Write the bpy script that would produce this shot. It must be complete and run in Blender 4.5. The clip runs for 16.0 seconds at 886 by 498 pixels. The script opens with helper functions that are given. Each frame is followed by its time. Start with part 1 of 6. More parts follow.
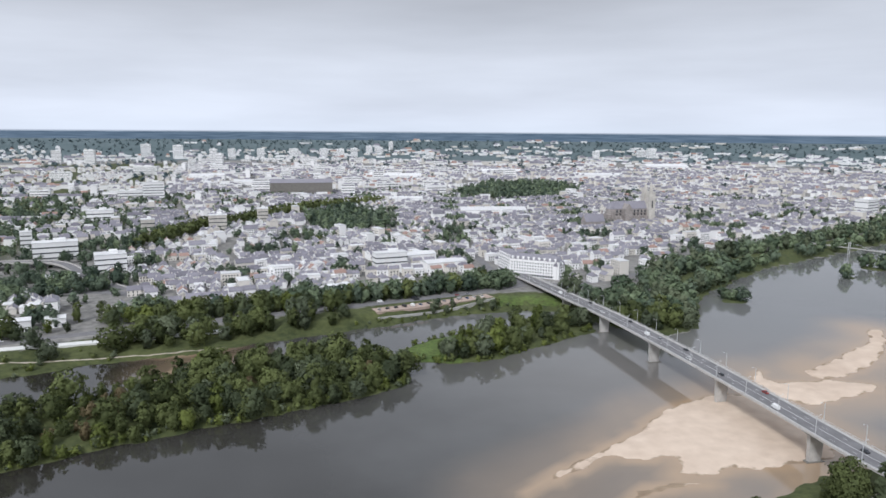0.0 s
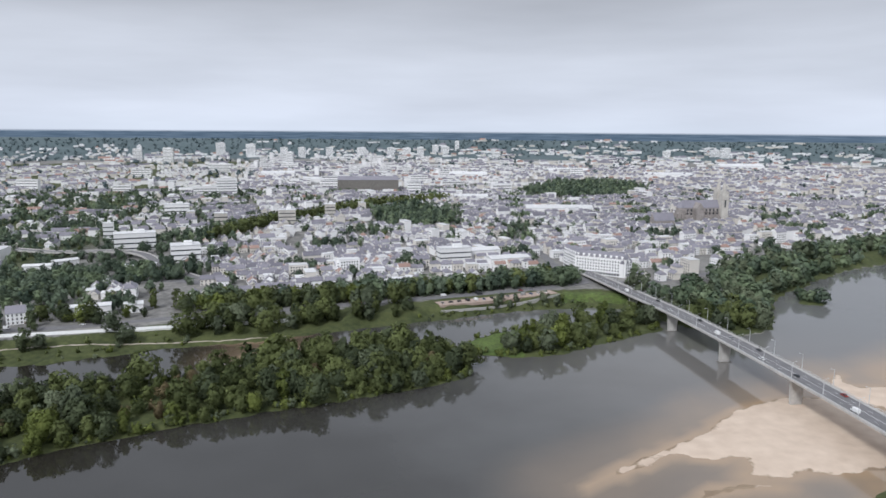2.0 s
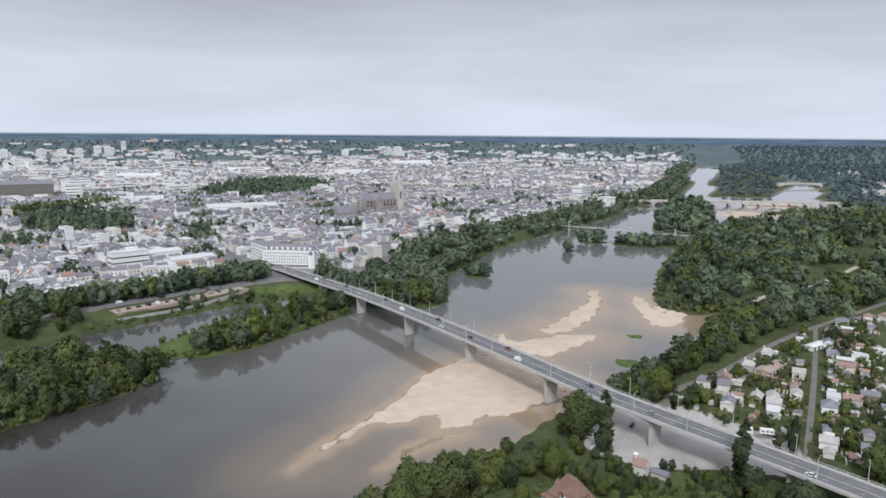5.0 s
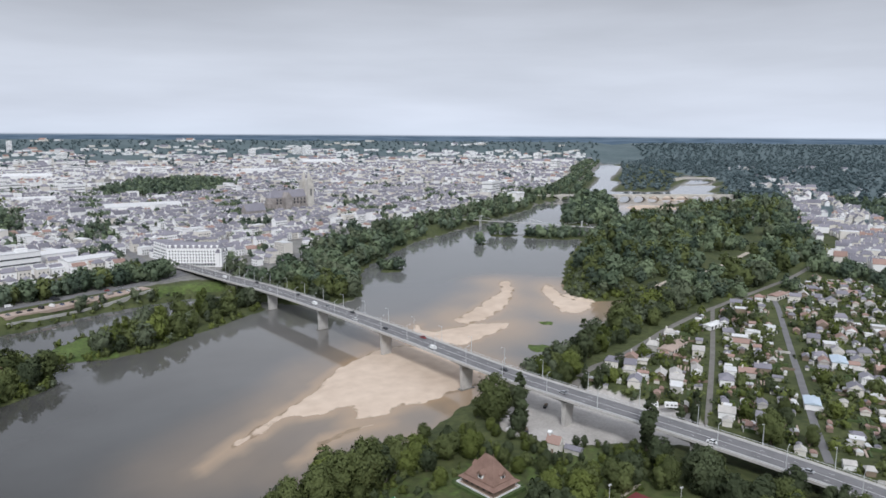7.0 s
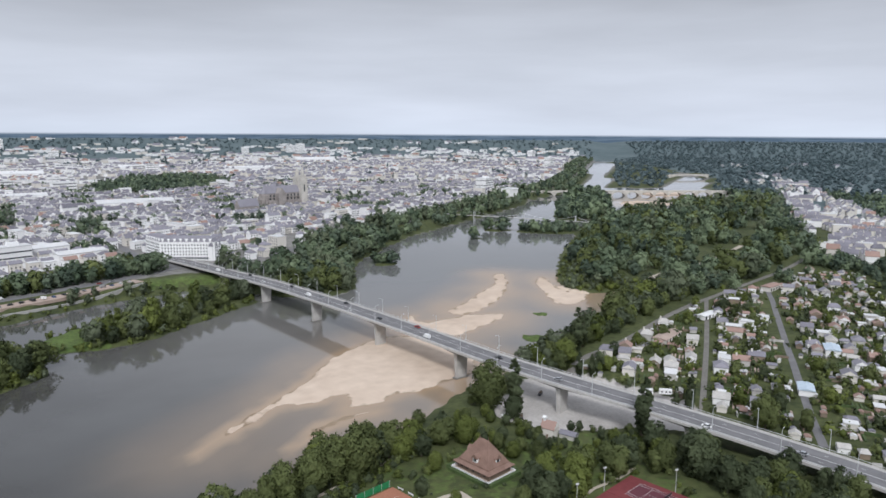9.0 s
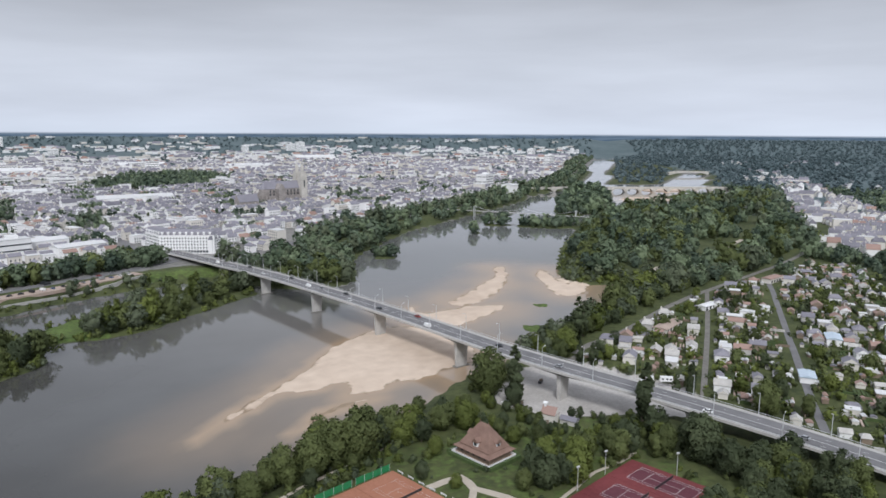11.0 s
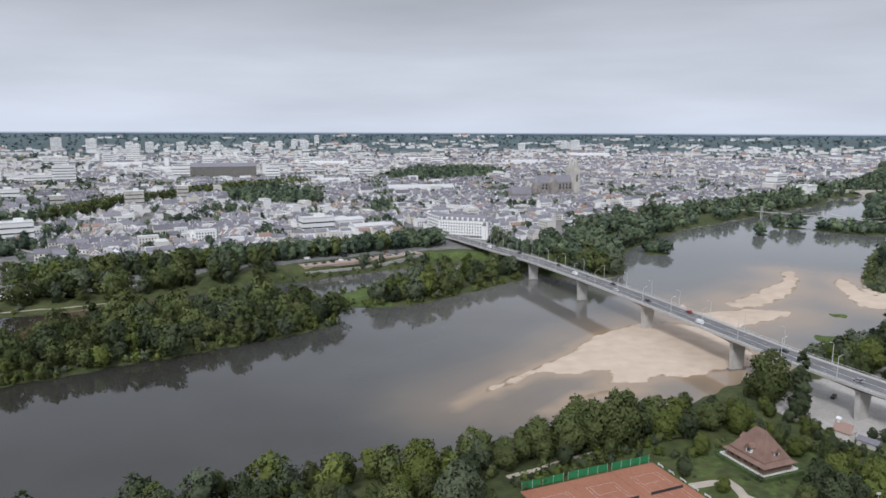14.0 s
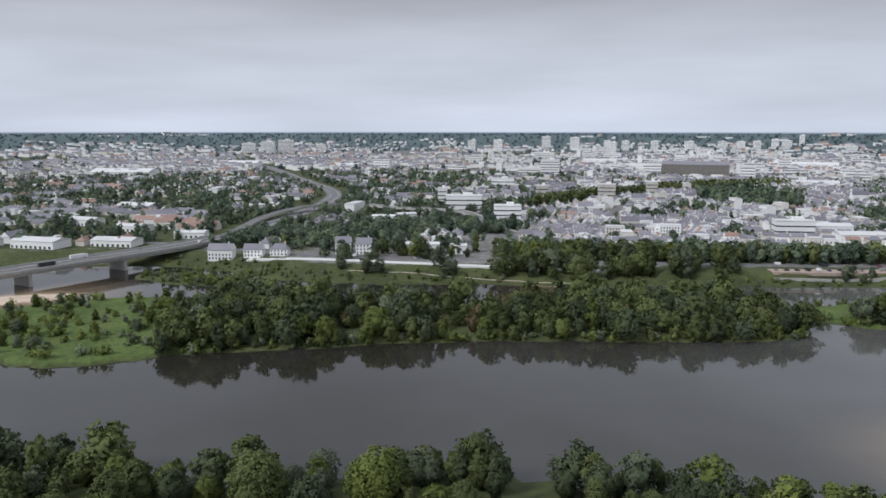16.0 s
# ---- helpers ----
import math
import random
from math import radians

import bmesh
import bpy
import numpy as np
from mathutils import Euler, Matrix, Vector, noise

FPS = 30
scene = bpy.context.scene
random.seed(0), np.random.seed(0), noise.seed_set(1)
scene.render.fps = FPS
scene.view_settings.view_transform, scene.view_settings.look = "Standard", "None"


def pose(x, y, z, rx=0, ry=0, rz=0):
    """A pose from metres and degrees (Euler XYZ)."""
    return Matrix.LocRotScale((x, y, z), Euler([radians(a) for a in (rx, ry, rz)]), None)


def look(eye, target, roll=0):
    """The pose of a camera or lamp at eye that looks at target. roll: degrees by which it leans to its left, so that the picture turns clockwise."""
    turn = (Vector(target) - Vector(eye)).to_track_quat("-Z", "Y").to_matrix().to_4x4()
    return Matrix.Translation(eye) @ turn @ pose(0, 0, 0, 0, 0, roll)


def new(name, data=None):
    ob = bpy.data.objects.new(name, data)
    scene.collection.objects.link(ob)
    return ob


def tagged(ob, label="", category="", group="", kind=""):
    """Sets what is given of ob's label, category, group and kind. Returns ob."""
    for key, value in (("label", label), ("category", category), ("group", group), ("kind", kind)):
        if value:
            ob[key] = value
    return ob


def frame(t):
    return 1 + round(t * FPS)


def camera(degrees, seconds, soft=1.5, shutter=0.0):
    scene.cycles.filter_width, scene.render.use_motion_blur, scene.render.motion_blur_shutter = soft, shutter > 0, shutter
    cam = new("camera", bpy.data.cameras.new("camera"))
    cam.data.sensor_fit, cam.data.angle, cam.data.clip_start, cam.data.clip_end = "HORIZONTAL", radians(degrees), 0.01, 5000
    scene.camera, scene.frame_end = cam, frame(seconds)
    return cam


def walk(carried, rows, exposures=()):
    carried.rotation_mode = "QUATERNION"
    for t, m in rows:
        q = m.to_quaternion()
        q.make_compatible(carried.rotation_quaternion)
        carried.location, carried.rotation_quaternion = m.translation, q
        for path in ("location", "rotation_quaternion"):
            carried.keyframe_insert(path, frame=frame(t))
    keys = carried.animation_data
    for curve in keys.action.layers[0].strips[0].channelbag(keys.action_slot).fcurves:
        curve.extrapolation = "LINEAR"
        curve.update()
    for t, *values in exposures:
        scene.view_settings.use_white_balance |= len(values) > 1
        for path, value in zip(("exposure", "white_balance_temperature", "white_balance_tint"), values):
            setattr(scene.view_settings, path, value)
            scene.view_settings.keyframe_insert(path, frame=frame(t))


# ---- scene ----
cam = camera(64.24, 16.0, soft=1.6)
# seconds, eye x y z, yaw, pitch, roll: a drone that sinks straight down over the near bank and turns on its way
PATH = [
    (0.0, 0.00, 0.00, 160.00, 0.00, -9.62, 0.42),
    (0.5, 0.28, 0.07, 158.69, 2.08, -9.63, 0.42),
    (1.0, 0.43, 0.03, 157.33, 4.30, -9.66, 0.41),
    (1.5, 0.58, -0.06, 155.98, 5.30, -9.64, 0.41),
    (2.0, 0.58, -0.07, 154.67, 5.32, -9.64, 0.40),
    (2.5, 0.66, -0.09, 153.42, 4.92, -9.65, 0.43),
    (3.0, 0.86, -0.28, 152.14, 4.31, -9.62, 0.40),
    (3.5, 1.25, -0.79, 150.81, -1.29, -9.57, 0.49),
    (4.0, 1.18, -1.35, 149.41, -8.17, -9.48, 0.49),
    (4.5, 0.94, -1.84, 147.97, -14.24, -9.42, 0.48),
    (5.0, 0.63, -2.04, 146.51, -19.95, -9.37, 0.45),
    (7.5, 0.09, -2.31, 139.13, -27.39, -9.36, 0.36),
    (8.0, 0.02, -2.28, 137.59, -27.65, -9.37, 0.33),
    (8.5, 0.04, -2.20, 136.05, -27.65, -9.40, 0.29),
    (9.0, 0.08, -2.16, 134.50, -27.64, -9.42, 0.32),
    (11.5, 0.15, -1.90, 126.74, -27.64, -9.48, 0.29),
    (12.0, 0.16, -1.76, 125.24, -27.65, -9.48, 0.31),
    (12.5, -0.02, -1.38, 123.71, -27.62, -9.50, 0.34),
    (13.0, -0.45, -0.56, 122.15, -18.48, -9.52, 0.18),
    (13.5, 0.26, -0.48, 120.56, -6.14, -9.55, 0.22),
    (14.0, 0.63, -0.33, 118.97, -5.81, -9.56, 0.20),
    (14.5, 0.26, 0.42, 117.46, -3.91, -9.56, 0.18),
    (15.0, -0.16, 1.56, 116.00, 7.47, -9.59, 0.12),
    (15.5, -0.53, 3.03, 114.61, 19.32, -9.59, 0.07),
    (16.0, -0.76, 4.63, 113.23, 30.94, -9.62, 0.03),
]
walk(cam, [(t, pose(x, y, z, 90 + pitch, 0, yaw) @ pose(0, 0, 0, 0, 0, roll)) for t, x, y, z, yaw, pitch, roll in PATH],
     [(0.0, 0.12, 6050, 10), (0.5, -0.02, 6050, 10), (2.0, 0.02, 6050, 10), (9.0, 0.0, 6050, 10), (13.0, -0.06, 6050, 10), (16.0, -0.14, 6050, 10)])

# ---- world, sun ----
SUN_EL, SUN_AZ = 42.0, 205.0
world = bpy.data.worlds.new("sky")
scene.world = world
world.use_nodes = True
wn, wl = world.node_tree.nodes, world.node_tree.links
wn.clear()


def wnode(kind, **props):
    n = wn.new(kind)
    for k, v in props.items():
        if k == "op":
            n.operation = v
        elif k == "blend":
            n.data_type, n.blend_type = "RGBA", v
        else:
            n.inputs[int(k[1:])].default_value = v
    return n


sky = wn.new("ShaderNodeTexSky")
sky.sky_type, sky.sun_disc = "NISHITA", False
sky.sun_elevation, sky.sun_rotation = radians(SUN_EL), radians(SUN_AZ)
sky.air_density, sky.dust_density = 1.0, 4.0
way = wn.new("ShaderNodeTexCoord")
split = wn.new("ShaderNodeSeparateXYZ")
wl.new(way.outputs["Generated"], split.inputs[0])
# overcast: a high cloud layer laid over the clear sky, brighter towards the horizon
height = wn.new("ShaderNodeValToRGB")
cr = height.color_ramp
cr.elements[0].position, cr.elements[0].color = 0.0, (0.76, 0.80, 0.875, 1)
cr.elements[1].position, cr.elements[1].color = 1.0, (0.72, 0.73, 0.77, 1)
for p, c in ((0.02, (0.76, 0.79, 0.862, 1)), (0.10, (0.685, 0.70, 0.748, 1)), (0.17, (0.52, 0.525, 0.552, 1)), (0.30, (0.56, 0.57, 0.60, 1))):
    e = cr.elements.new(p)
    e.color = c
wl.new(split.outputs[2], height.inputs[0])
squash = wnode("ShaderNodeVectorMath", op="MULTIPLY", i1=(1.6, 1.6, 11.0))
wl.new(way.outputs["Generated"], squash.inputs[0])
cloud = wn.new("ShaderNodeTexNoise")
cloud.inputs["Scale"].default_value, cloud.inputs["Detail"].default_value, cloud.inputs["Roughness"].default_value = 1.7, 5, 0.5
wl.new(squash.outputs[0], cloud.inputs["Vector"])
puff = wn.new("ShaderNodeMapRange")
puff.inputs[1].default_value, puff.inputs[2].default_value, puff.inputs[3].default_value, puff.inputs[4].default_value = 0.3, 0.7, 0.89, 1.07
wl.new(cloud.outputs[0], puff.inputs[0])
grey = wnode("ShaderNodeVectorMath", op="SCALE")
wl.new(height.outputs[0], grey.inputs[0])
wl.new(puff.outputs[0], grey.inputs["Scale"])
clear = wnode("ShaderNodeVectorMath", op="SCALE")
clear.inputs["Scale"].default_value = 0.08
wl.new(sky.outputs[0], clear.inputs[0])
lay = wn.new("ShaderNodeMix")
lay.data_type = "RGBA"
lay.inputs[0].default_value = 0.93
wl.new(clear.outputs[0], lay.inputs[6])
wl.new(grey.outputs[0], lay.inputs[7])
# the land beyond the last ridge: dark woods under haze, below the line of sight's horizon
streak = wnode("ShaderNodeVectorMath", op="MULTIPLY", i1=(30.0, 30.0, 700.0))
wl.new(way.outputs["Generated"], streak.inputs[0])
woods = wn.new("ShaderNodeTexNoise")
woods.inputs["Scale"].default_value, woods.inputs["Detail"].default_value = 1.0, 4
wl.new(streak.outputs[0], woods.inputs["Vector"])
# the haze over this backdrop land lies in the two blue-grey ramp colours
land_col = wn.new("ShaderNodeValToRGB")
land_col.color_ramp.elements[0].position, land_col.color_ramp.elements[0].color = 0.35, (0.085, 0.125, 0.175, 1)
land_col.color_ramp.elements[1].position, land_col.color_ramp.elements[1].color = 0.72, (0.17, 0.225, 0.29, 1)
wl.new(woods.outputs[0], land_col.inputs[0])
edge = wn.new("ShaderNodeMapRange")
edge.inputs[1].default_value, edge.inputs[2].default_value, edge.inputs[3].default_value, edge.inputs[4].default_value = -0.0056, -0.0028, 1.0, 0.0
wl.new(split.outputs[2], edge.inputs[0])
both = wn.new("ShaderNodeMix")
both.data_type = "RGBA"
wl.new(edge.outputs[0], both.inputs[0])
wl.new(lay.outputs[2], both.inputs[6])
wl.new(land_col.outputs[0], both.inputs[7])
back = wn.new("ShaderNodeBackground")
back.inputs[1].default_value = 1.0
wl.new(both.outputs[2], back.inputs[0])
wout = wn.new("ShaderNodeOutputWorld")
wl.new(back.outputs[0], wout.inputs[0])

sun = new("sun", bpy.data.lights.new("sun", "SUN"))
sun.data.energy, sun.data.angle, sun.data.color = 2.3, radians(12), (1.0, 0.97, 0.93)
sun.matrix_world = look((0, 0, 0), (-math.sin(radians(SUN_AZ)) * math.cos(radians(SUN_EL)), -math.cos(radians(SUN_AZ)) * math.cos(radians(SUN_EL)), -math.sin(radians(SUN_EL))))

# ---- materials ----


def material(name, low, high, rough=0.8, scale=1.0, fine=8.0, bump=0.15, spread=0.0, islands=0.0, metal=0.0, objects=0.0, spec=0.5, tones=0.0, through_light=0.0):
    """A surface between two colours, mottled at two scales; islands and objects: how much single pieces differ in brightness."""
    m = bpy.data.materials.new(name)
    m.use_nodes = True
    n, l = m.node_tree.nodes, m.node_tree.links
    b = n["Principled BSDF"]
    b.inputs["Roughness"].default_value, b.inputs["Metallic"].default_value = rough, metal
    b.inputs["Specular IOR Level"].default_value = spec
    co = n.new("ShaderNodeTexCoord")
    big, small = n.new("ShaderNodeTexNoise"), n.new("ShaderNodeTexNoise")
    big.inputs["Scale"].default_value, big.inputs["Detail"].default_value = scale, 3
    small.inputs["Scale"].default_value, small.inputs["Detail"].default_value = fine * scale, 4
    geo = n.new("ShaderNodeNewGeometry")
    for t in (big, small):
        l.new(geo.outputs["Position"], t.inputs["Vector"])
    add = n.new("ShaderNodeMath")
    add.operation = "MULTIPLY_ADD"
    add.inputs[1].default_value = 0.5
    l.new(small.outputs[0], add.inputs[0])
    half = n.new("ShaderNodeMath")
    half.operation = "MULTIPLY"
    half.inputs[1].default_value = 0.5
    l.new(big.outputs[0], half.inputs[0])
    l.new(half.outputs[0], add.inputs[2])
    last = add
    tone = n.new("ShaderNodeAttribute")
    tone.attribute_name = "tone"  # how light one tree of a wood is
    for source, amount in ((geo.outputs["Random Per Island"], islands), (n.new("ShaderNodeObjectInfo").outputs["Random"], objects), (tone.outputs["Fac"], tones)):
        if amount:
            k = n.new("ShaderNodeMath")
            k.operation = "MULTIPLY_ADD"
            k.inputs[1].default_value = amount
            l.new(source, k.inputs[0])
            s = n.new("ShaderNodeMath")
            s.operation = "SUBTRACT"
            s.inputs[1].default_value = amount / 2
            l.new(last.outputs[0], s.inputs[0])
            l.new(s.outputs[0], k.inputs[2])
            last = k
    ramp = n.new("ShaderNodeMapRange")
    if tones:
        off = n.new("ShaderNodeMath")
        off.operation = "ADD"
        off.inputs[1].default_value = tones / 2
        l.new(last.outputs[0], off.inputs[0])
        last = off
    ramp.inputs[1].default_value, ramp.inputs[2].default_value = 0.5 - 0.18 - spread - islands / 2 - objects / 2, 0.5 + 0.18 + spread + islands / 2 + objects / 2
    l.new(last.outputs[0], ramp.inputs[0])
    mix = n.new("ShaderNodeMix")
    mix.data_type = "RGBA"
    mix.inputs[6].default_value, mix.inputs[7].default_value = (*low, 1), (*high, 1)
    l.new(ramp.outputs[0], mix.inputs[0])
    l.new(mix.outputs[2], b.inputs["Base Color"])
    if bump:
        bp = n.new("ShaderNodeBump")
        bp.inputs["Strength"].default_value, bp.inputs["Distance"].default_value = bump, 0.3 / (scale * fine) ** 0.5
        l.new(small.outputs[0], bp.inputs["Height"])
        l.new(bp.outputs[0], b.inputs["Normal"])
    if through_light:  # thin leaves let part of the light through
        thin, share = n.new("ShaderNodeBsdfTranslucent"), n.new("ShaderNodeMixShader")
        share.inputs[0].default_value = through_light
        l.new(mix.outputs[2], thin.inputs[0])
        l.new(b.outputs[0], share.inputs[1])
        l.new(thin.outputs[0], share.inputs[2])
        l.new(share.outputs[0], n["Material Output"].inputs[0])
    return m


M = {
    "leaf": material("leaf", (0.042, 0.057, 0.023), (0.218, 0.255, 0.096), 0.75, 0.10, 12, 0, islands=0.12, objects=0.25, tones=0.42, spec=0.2, through_light=0.32),
    "leaf_bright": material("leaf_bright", (0.060, 0.082, 0.022), (0.240, 0.282, 0.078), 0.75, 0.10, 12, 0, islands=0.12, objects=0.2, tones=0.42, spec=0.2, through_light=0.32),
    "leaf_grey": material("leaf_grey", (0.068, 0.088, 0.054), (0.235, 0.272, 0.172), 0.75, 0.10, 12, 0, islands=0.12, objects=0.2, tones=0.42, spec=0.2, through_light=0.32),
    "leaf_dark": material("leaf_dark", (0.032, 0.046, 0.025), (0.150, 0.182, 0.096), 0.75, 0.10, 12, 0, islands=0.12, objects=0.25, tones=0.42, spec=0.2, through_light=0.32),
    # distance haze put into the colour: cooler, paler leaves from 600 metres out
    "leaf_mid_haze": material("leaf_mid_haze", (0.088, 0.126, 0.080), (0.262, 0.325, 0.196), 0.75, 0.08, 12, 0, islands=0.10, tones=0.5, spec=0.2, through_light=0.32),
    "leaf_mid_haze_dark": material("leaf_mid_haze_dark", (0.072, 0.104, 0.076), (0.198, 0.250, 0.172), 0.75, 0.08, 12, 0, islands=0.10, tones=0.5, spec=0.2, through_light=0.32),
    "leaf_dry": material("leaf_dry", (0.115, 0.090, 0.050), (0.235, 0.190, 0.105), 0.8, 0.12, 12, 0, islands=0.2, objects=0.2, tones=0.3, spec=0.2, through_light=0.25),
    # haze of the far plain put into the leaf colour, blue and pale
    "leaf_far_haze": material("leaf_far_haze", (0.100, 0.142, 0.152), (0.180, 0.232, 0.248), 0.85, 0.004, 12, 0, tones=0.3, spec=0.2, through_light=0.25),
    "bark": material("bark", (0.06, 0.05, 0.04), (0.16, 0.13, 0.10), 0.9, 1.2, 8, 0.5),
    "concrete": material("concrete", (0.38, 0.365, 0.35), (0.58, 0.56, 0.53), 0.85, 0.25, 14, 0.2),
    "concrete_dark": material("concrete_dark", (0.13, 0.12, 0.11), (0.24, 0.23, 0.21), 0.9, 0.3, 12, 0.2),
    "asphalt": material("asphalt", (0.13, 0.128, 0.132), (0.22, 0.215, 0.222), 0.85, 0.15, 20, 0.1),
    "kerb": material("kerb", (0.34, 0.33, 0.32), (0.52, 0.51, 0.49), 0.85, 0.4, 10, 0.1),
    "marking": material("marking", (0.62, 0.62, 0.60), (0.82, 0.82, 0.80), 0.7, 1.0, 8, 0),
    "metal_grey": material("metal_grey", (0.55, 0.56, 0.57), (0.72, 0.73, 0.74), 0.45, 1.0, 8, 0, metal=0.2),
    "wall_white": material("wall_white", (0.78, 0.775, 0.775), (0.93, 0.925, 0.925), 0.85, 0.06, 20, 0.05, islands=0.5, objects=0.3),
    "wall_cream": material("wall_cream", (0.56, 0.53, 0.485), (0.80, 0.765, 0.71), 0.85, 0.06, 20, 0.05, islands=0.4, objects=0.3),
    "slate": material("slate", (0.095, 0.092, 0.114), (0.345, 0.332, 0.375), 0.5, 0.08, 18, 0.15, islands=0.45, objects=0.3),
    "tile_red": material("tile_red", (0.25, 0.160, 0.13), (0.40, 0.275, 0.235), 0.8, 0.1, 18, 0.15, islands=0.4, objects=0.3),
    "roof_flat": material("roof_flat", (0.45, 0.45, 0.46), (0.86, 0.86, 0.86), 0.8, 0.08, 12, 0.05, islands=0.5, objects=0.3),
    "window_glass": material("window_glass", (0.03, 0.035, 0.04), (0.09, 0.10, 0.11), 0.15, 0.5, 4, 0, islands=0.3, objects=0.3),
    "tower_white": material("tower_white", (0.74, 0.74, 0.74), (0.88, 0.88, 0.88), 0.8, 0.03, 20, 0.03, objects=0.3),
    "stone_old": material("stone_old", (0.20, 0.180, 0.172), (0.42, 0.385, 0.365), 0.9, 0.12, 10, 0.3),
    "stone": material("stone", (0.38, 0.36, 0.33), (0.64, 0.61, 0.56), 0.9, 0.12, 10, 0.3),
    "brown_tile": material("brown_tile", (0.165, 0.098, 0.075), (0.30, 0.195, 0.155), 0.8, 0.3, 20, 0.4),
    "clay": material("clay", (0.30, 0.125, 0.075), (0.42, 0.19, 0.12), 0.95, 0.08, 16, 0.1),
    "court_red": material("court_red", (0.13, 0.024, 0.028), (0.21, 0.045, 0.048), 0.8, 0.06, 14, 0.05),
    "court_violet": material("court_violet", (0.09, 0.022, 0.034), (0.145, 0.040, 0.056), 0.8, 0.06, 14, 0.05),
    "green_screen": material("green_screen", (0.012, 0.15, 0.055), (0.035, 0.26, 0.10), 0.6, 0.6, 8, 0.1),
    "path_pale": material("path_pale", (0.38, 0.33, 0.27), (0.56, 0.50, 0.42), 0.95, 0.2, 14, 0.2),
    "earth_pink": material("earth_pink", (0.34, 0.26, 0.22), (0.50, 0.40, 0.34), 0.95, 0.1, 14, 0.2),
    "paint_white": material("paint_white", (0.76, 0.76, 0.76), (0.88, 0.88, 0.88), 0.35, 0.5, 6, 0, spec=0.6),
    "paint_dark": material("paint_dark", (0.02, 0.022, 0.026), (0.05, 0.052, 0.06), 0.3, 0.5, 6, 0, spec=0.6),
    "paint_red": material("paint_red", (0.28, 0.03, 0.025), (0.40, 0.06, 0.05), 0.3, 0.5, 6, 0, spec=0.6),
    "paint_blue": material("paint_blue", (0.06, 0.10, 0.2), (0.10, 0.16, 0.3), 0.3, 0.5, 6, 0, spec=0.6),
    "paint_silver": material("paint_silver", (0.42, 0.43, 0.45), (0.55, 0.56, 0.58), 0.3, 0.5, 6, 0, metal=0.5),
    "car_glass": material("car_glass", (0.02, 0.025, 0.03), (0.05, 0.055, 0.06), 0.1, 0.5, 6, 0, spec=0.7),
    "rubber": material("rubber", (0.015, 0.015, 0.015), (0.04, 0.04, 0.04), 0.8, 2, 6, 0),
    "hedge": material("hedge", (0.03, 0.055, 0.016), (0.09, 0.13, 0.04), 0.8, 0.4, 9, 0.6),
    "timber": material("timber", (0.16, 0.12, 0.09), (0.30, 0.24, 0.18), 0.85, 0.5, 10, 0.2, objects=0.3),
    "blue_sheet": material("blue_sheet", (0.42, 0.52, 0.62), (0.60, 0.68, 0.76), 0.5, 0.3, 8, 0.05),
}

# ---- plan of land and water (metres; water level 0) ----
rng = np.random.default_rng(7)


def curve(points, step):
    """Catmull-Rom through points of any dimension, about one point every step metres."""
    p = np.array(points, float)
    p = np.vstack([2 * p[0] - p[1], p, 2 * p[-1] - p[-2]])
    out = []
    for i in range(1, len(p) - 2):
        n = max(1, int(np.linalg.norm(p[i + 1][:2] - p[i][:2]) / step))
        t = np.linspace(0, 1, n, endpoint=False)[:, None]
        out.append(0.5 * (2 * p[i] + (p[i + 1] - p[i - 1]) * t + (2 * p[i - 1] - 5 * p[i] + 4 * p[i + 1] - p[i + 2]) * t**2 + (3 * p[i] - p[i - 1] - 3 * p[i + 1] + p[i + 2]) * t**3))
    out.append(p[-2:-1])
    return np.vstack(out)


def inside(poly, x, y):
    """Signed distance to a closed outline, positive inside."""
    p = np.asarray(poly, float)
    q = np.roll(p, -1, 0)
    best, odd = np.full(x.shape, 1e18), np.zeros(x.shape, bool)
    for (ax, ay), (bx, by) in zip(p, q):
        ex, ey = bx - ax, by - ay
        t = np.clip(((x - ax) * ex + (y - ay) * ey) / (ex * ex + ey * ey + 1e-9), 0, 1)
        best = np.minimum(best, (x - ax - t * ex) ** 2 + (y - ay - t * ey) ** 2)
        cross = (ay > y) != (by > y)
        odd ^= cross & (x < ex * (y - ay) / (ey + 1e-12) + ax)
    return np.sqrt(best) * np.where(odd, 1, -1)


def near_line(points, x, y):
    """Distance to an open line."""
    best = np.full(x.shape, 1e18)
    for (ax, ay), (bx, by) in zip(points[:-1], points[1:]):
        ex, ey = bx - ax, by - ay
        t = np.clip(((x - ax) * ex + (y - ay) * ey) / (ex * ex + ey * ey + 1e-9), 0, 1)
        best = np.minimum(best, (x - ax - t * ex) ** 2 + (y - ay - t * ey) ** 2)
    return np.sqrt(best)


def ripple(x, y, size, seed=0):
    """Cheap smooth noise about -1..1 with features of that size."""
    r = np.random.default_rng(seed)
    s = 0
    for k in range(6):
        a, f = r.uniform(0, 6.28), r.uniform(0.6, 1.7) * 6.28 / size
        s = s + np.sin(f * (x * np.cos(a) + y * np.sin(a)) + r.uniform(0, 6.28))
    return s / 3


def ease(v, a, b):
    t = np.clip((v - a) / (b - a), 0, 1)
    return t * t * (3 - 2 * t)


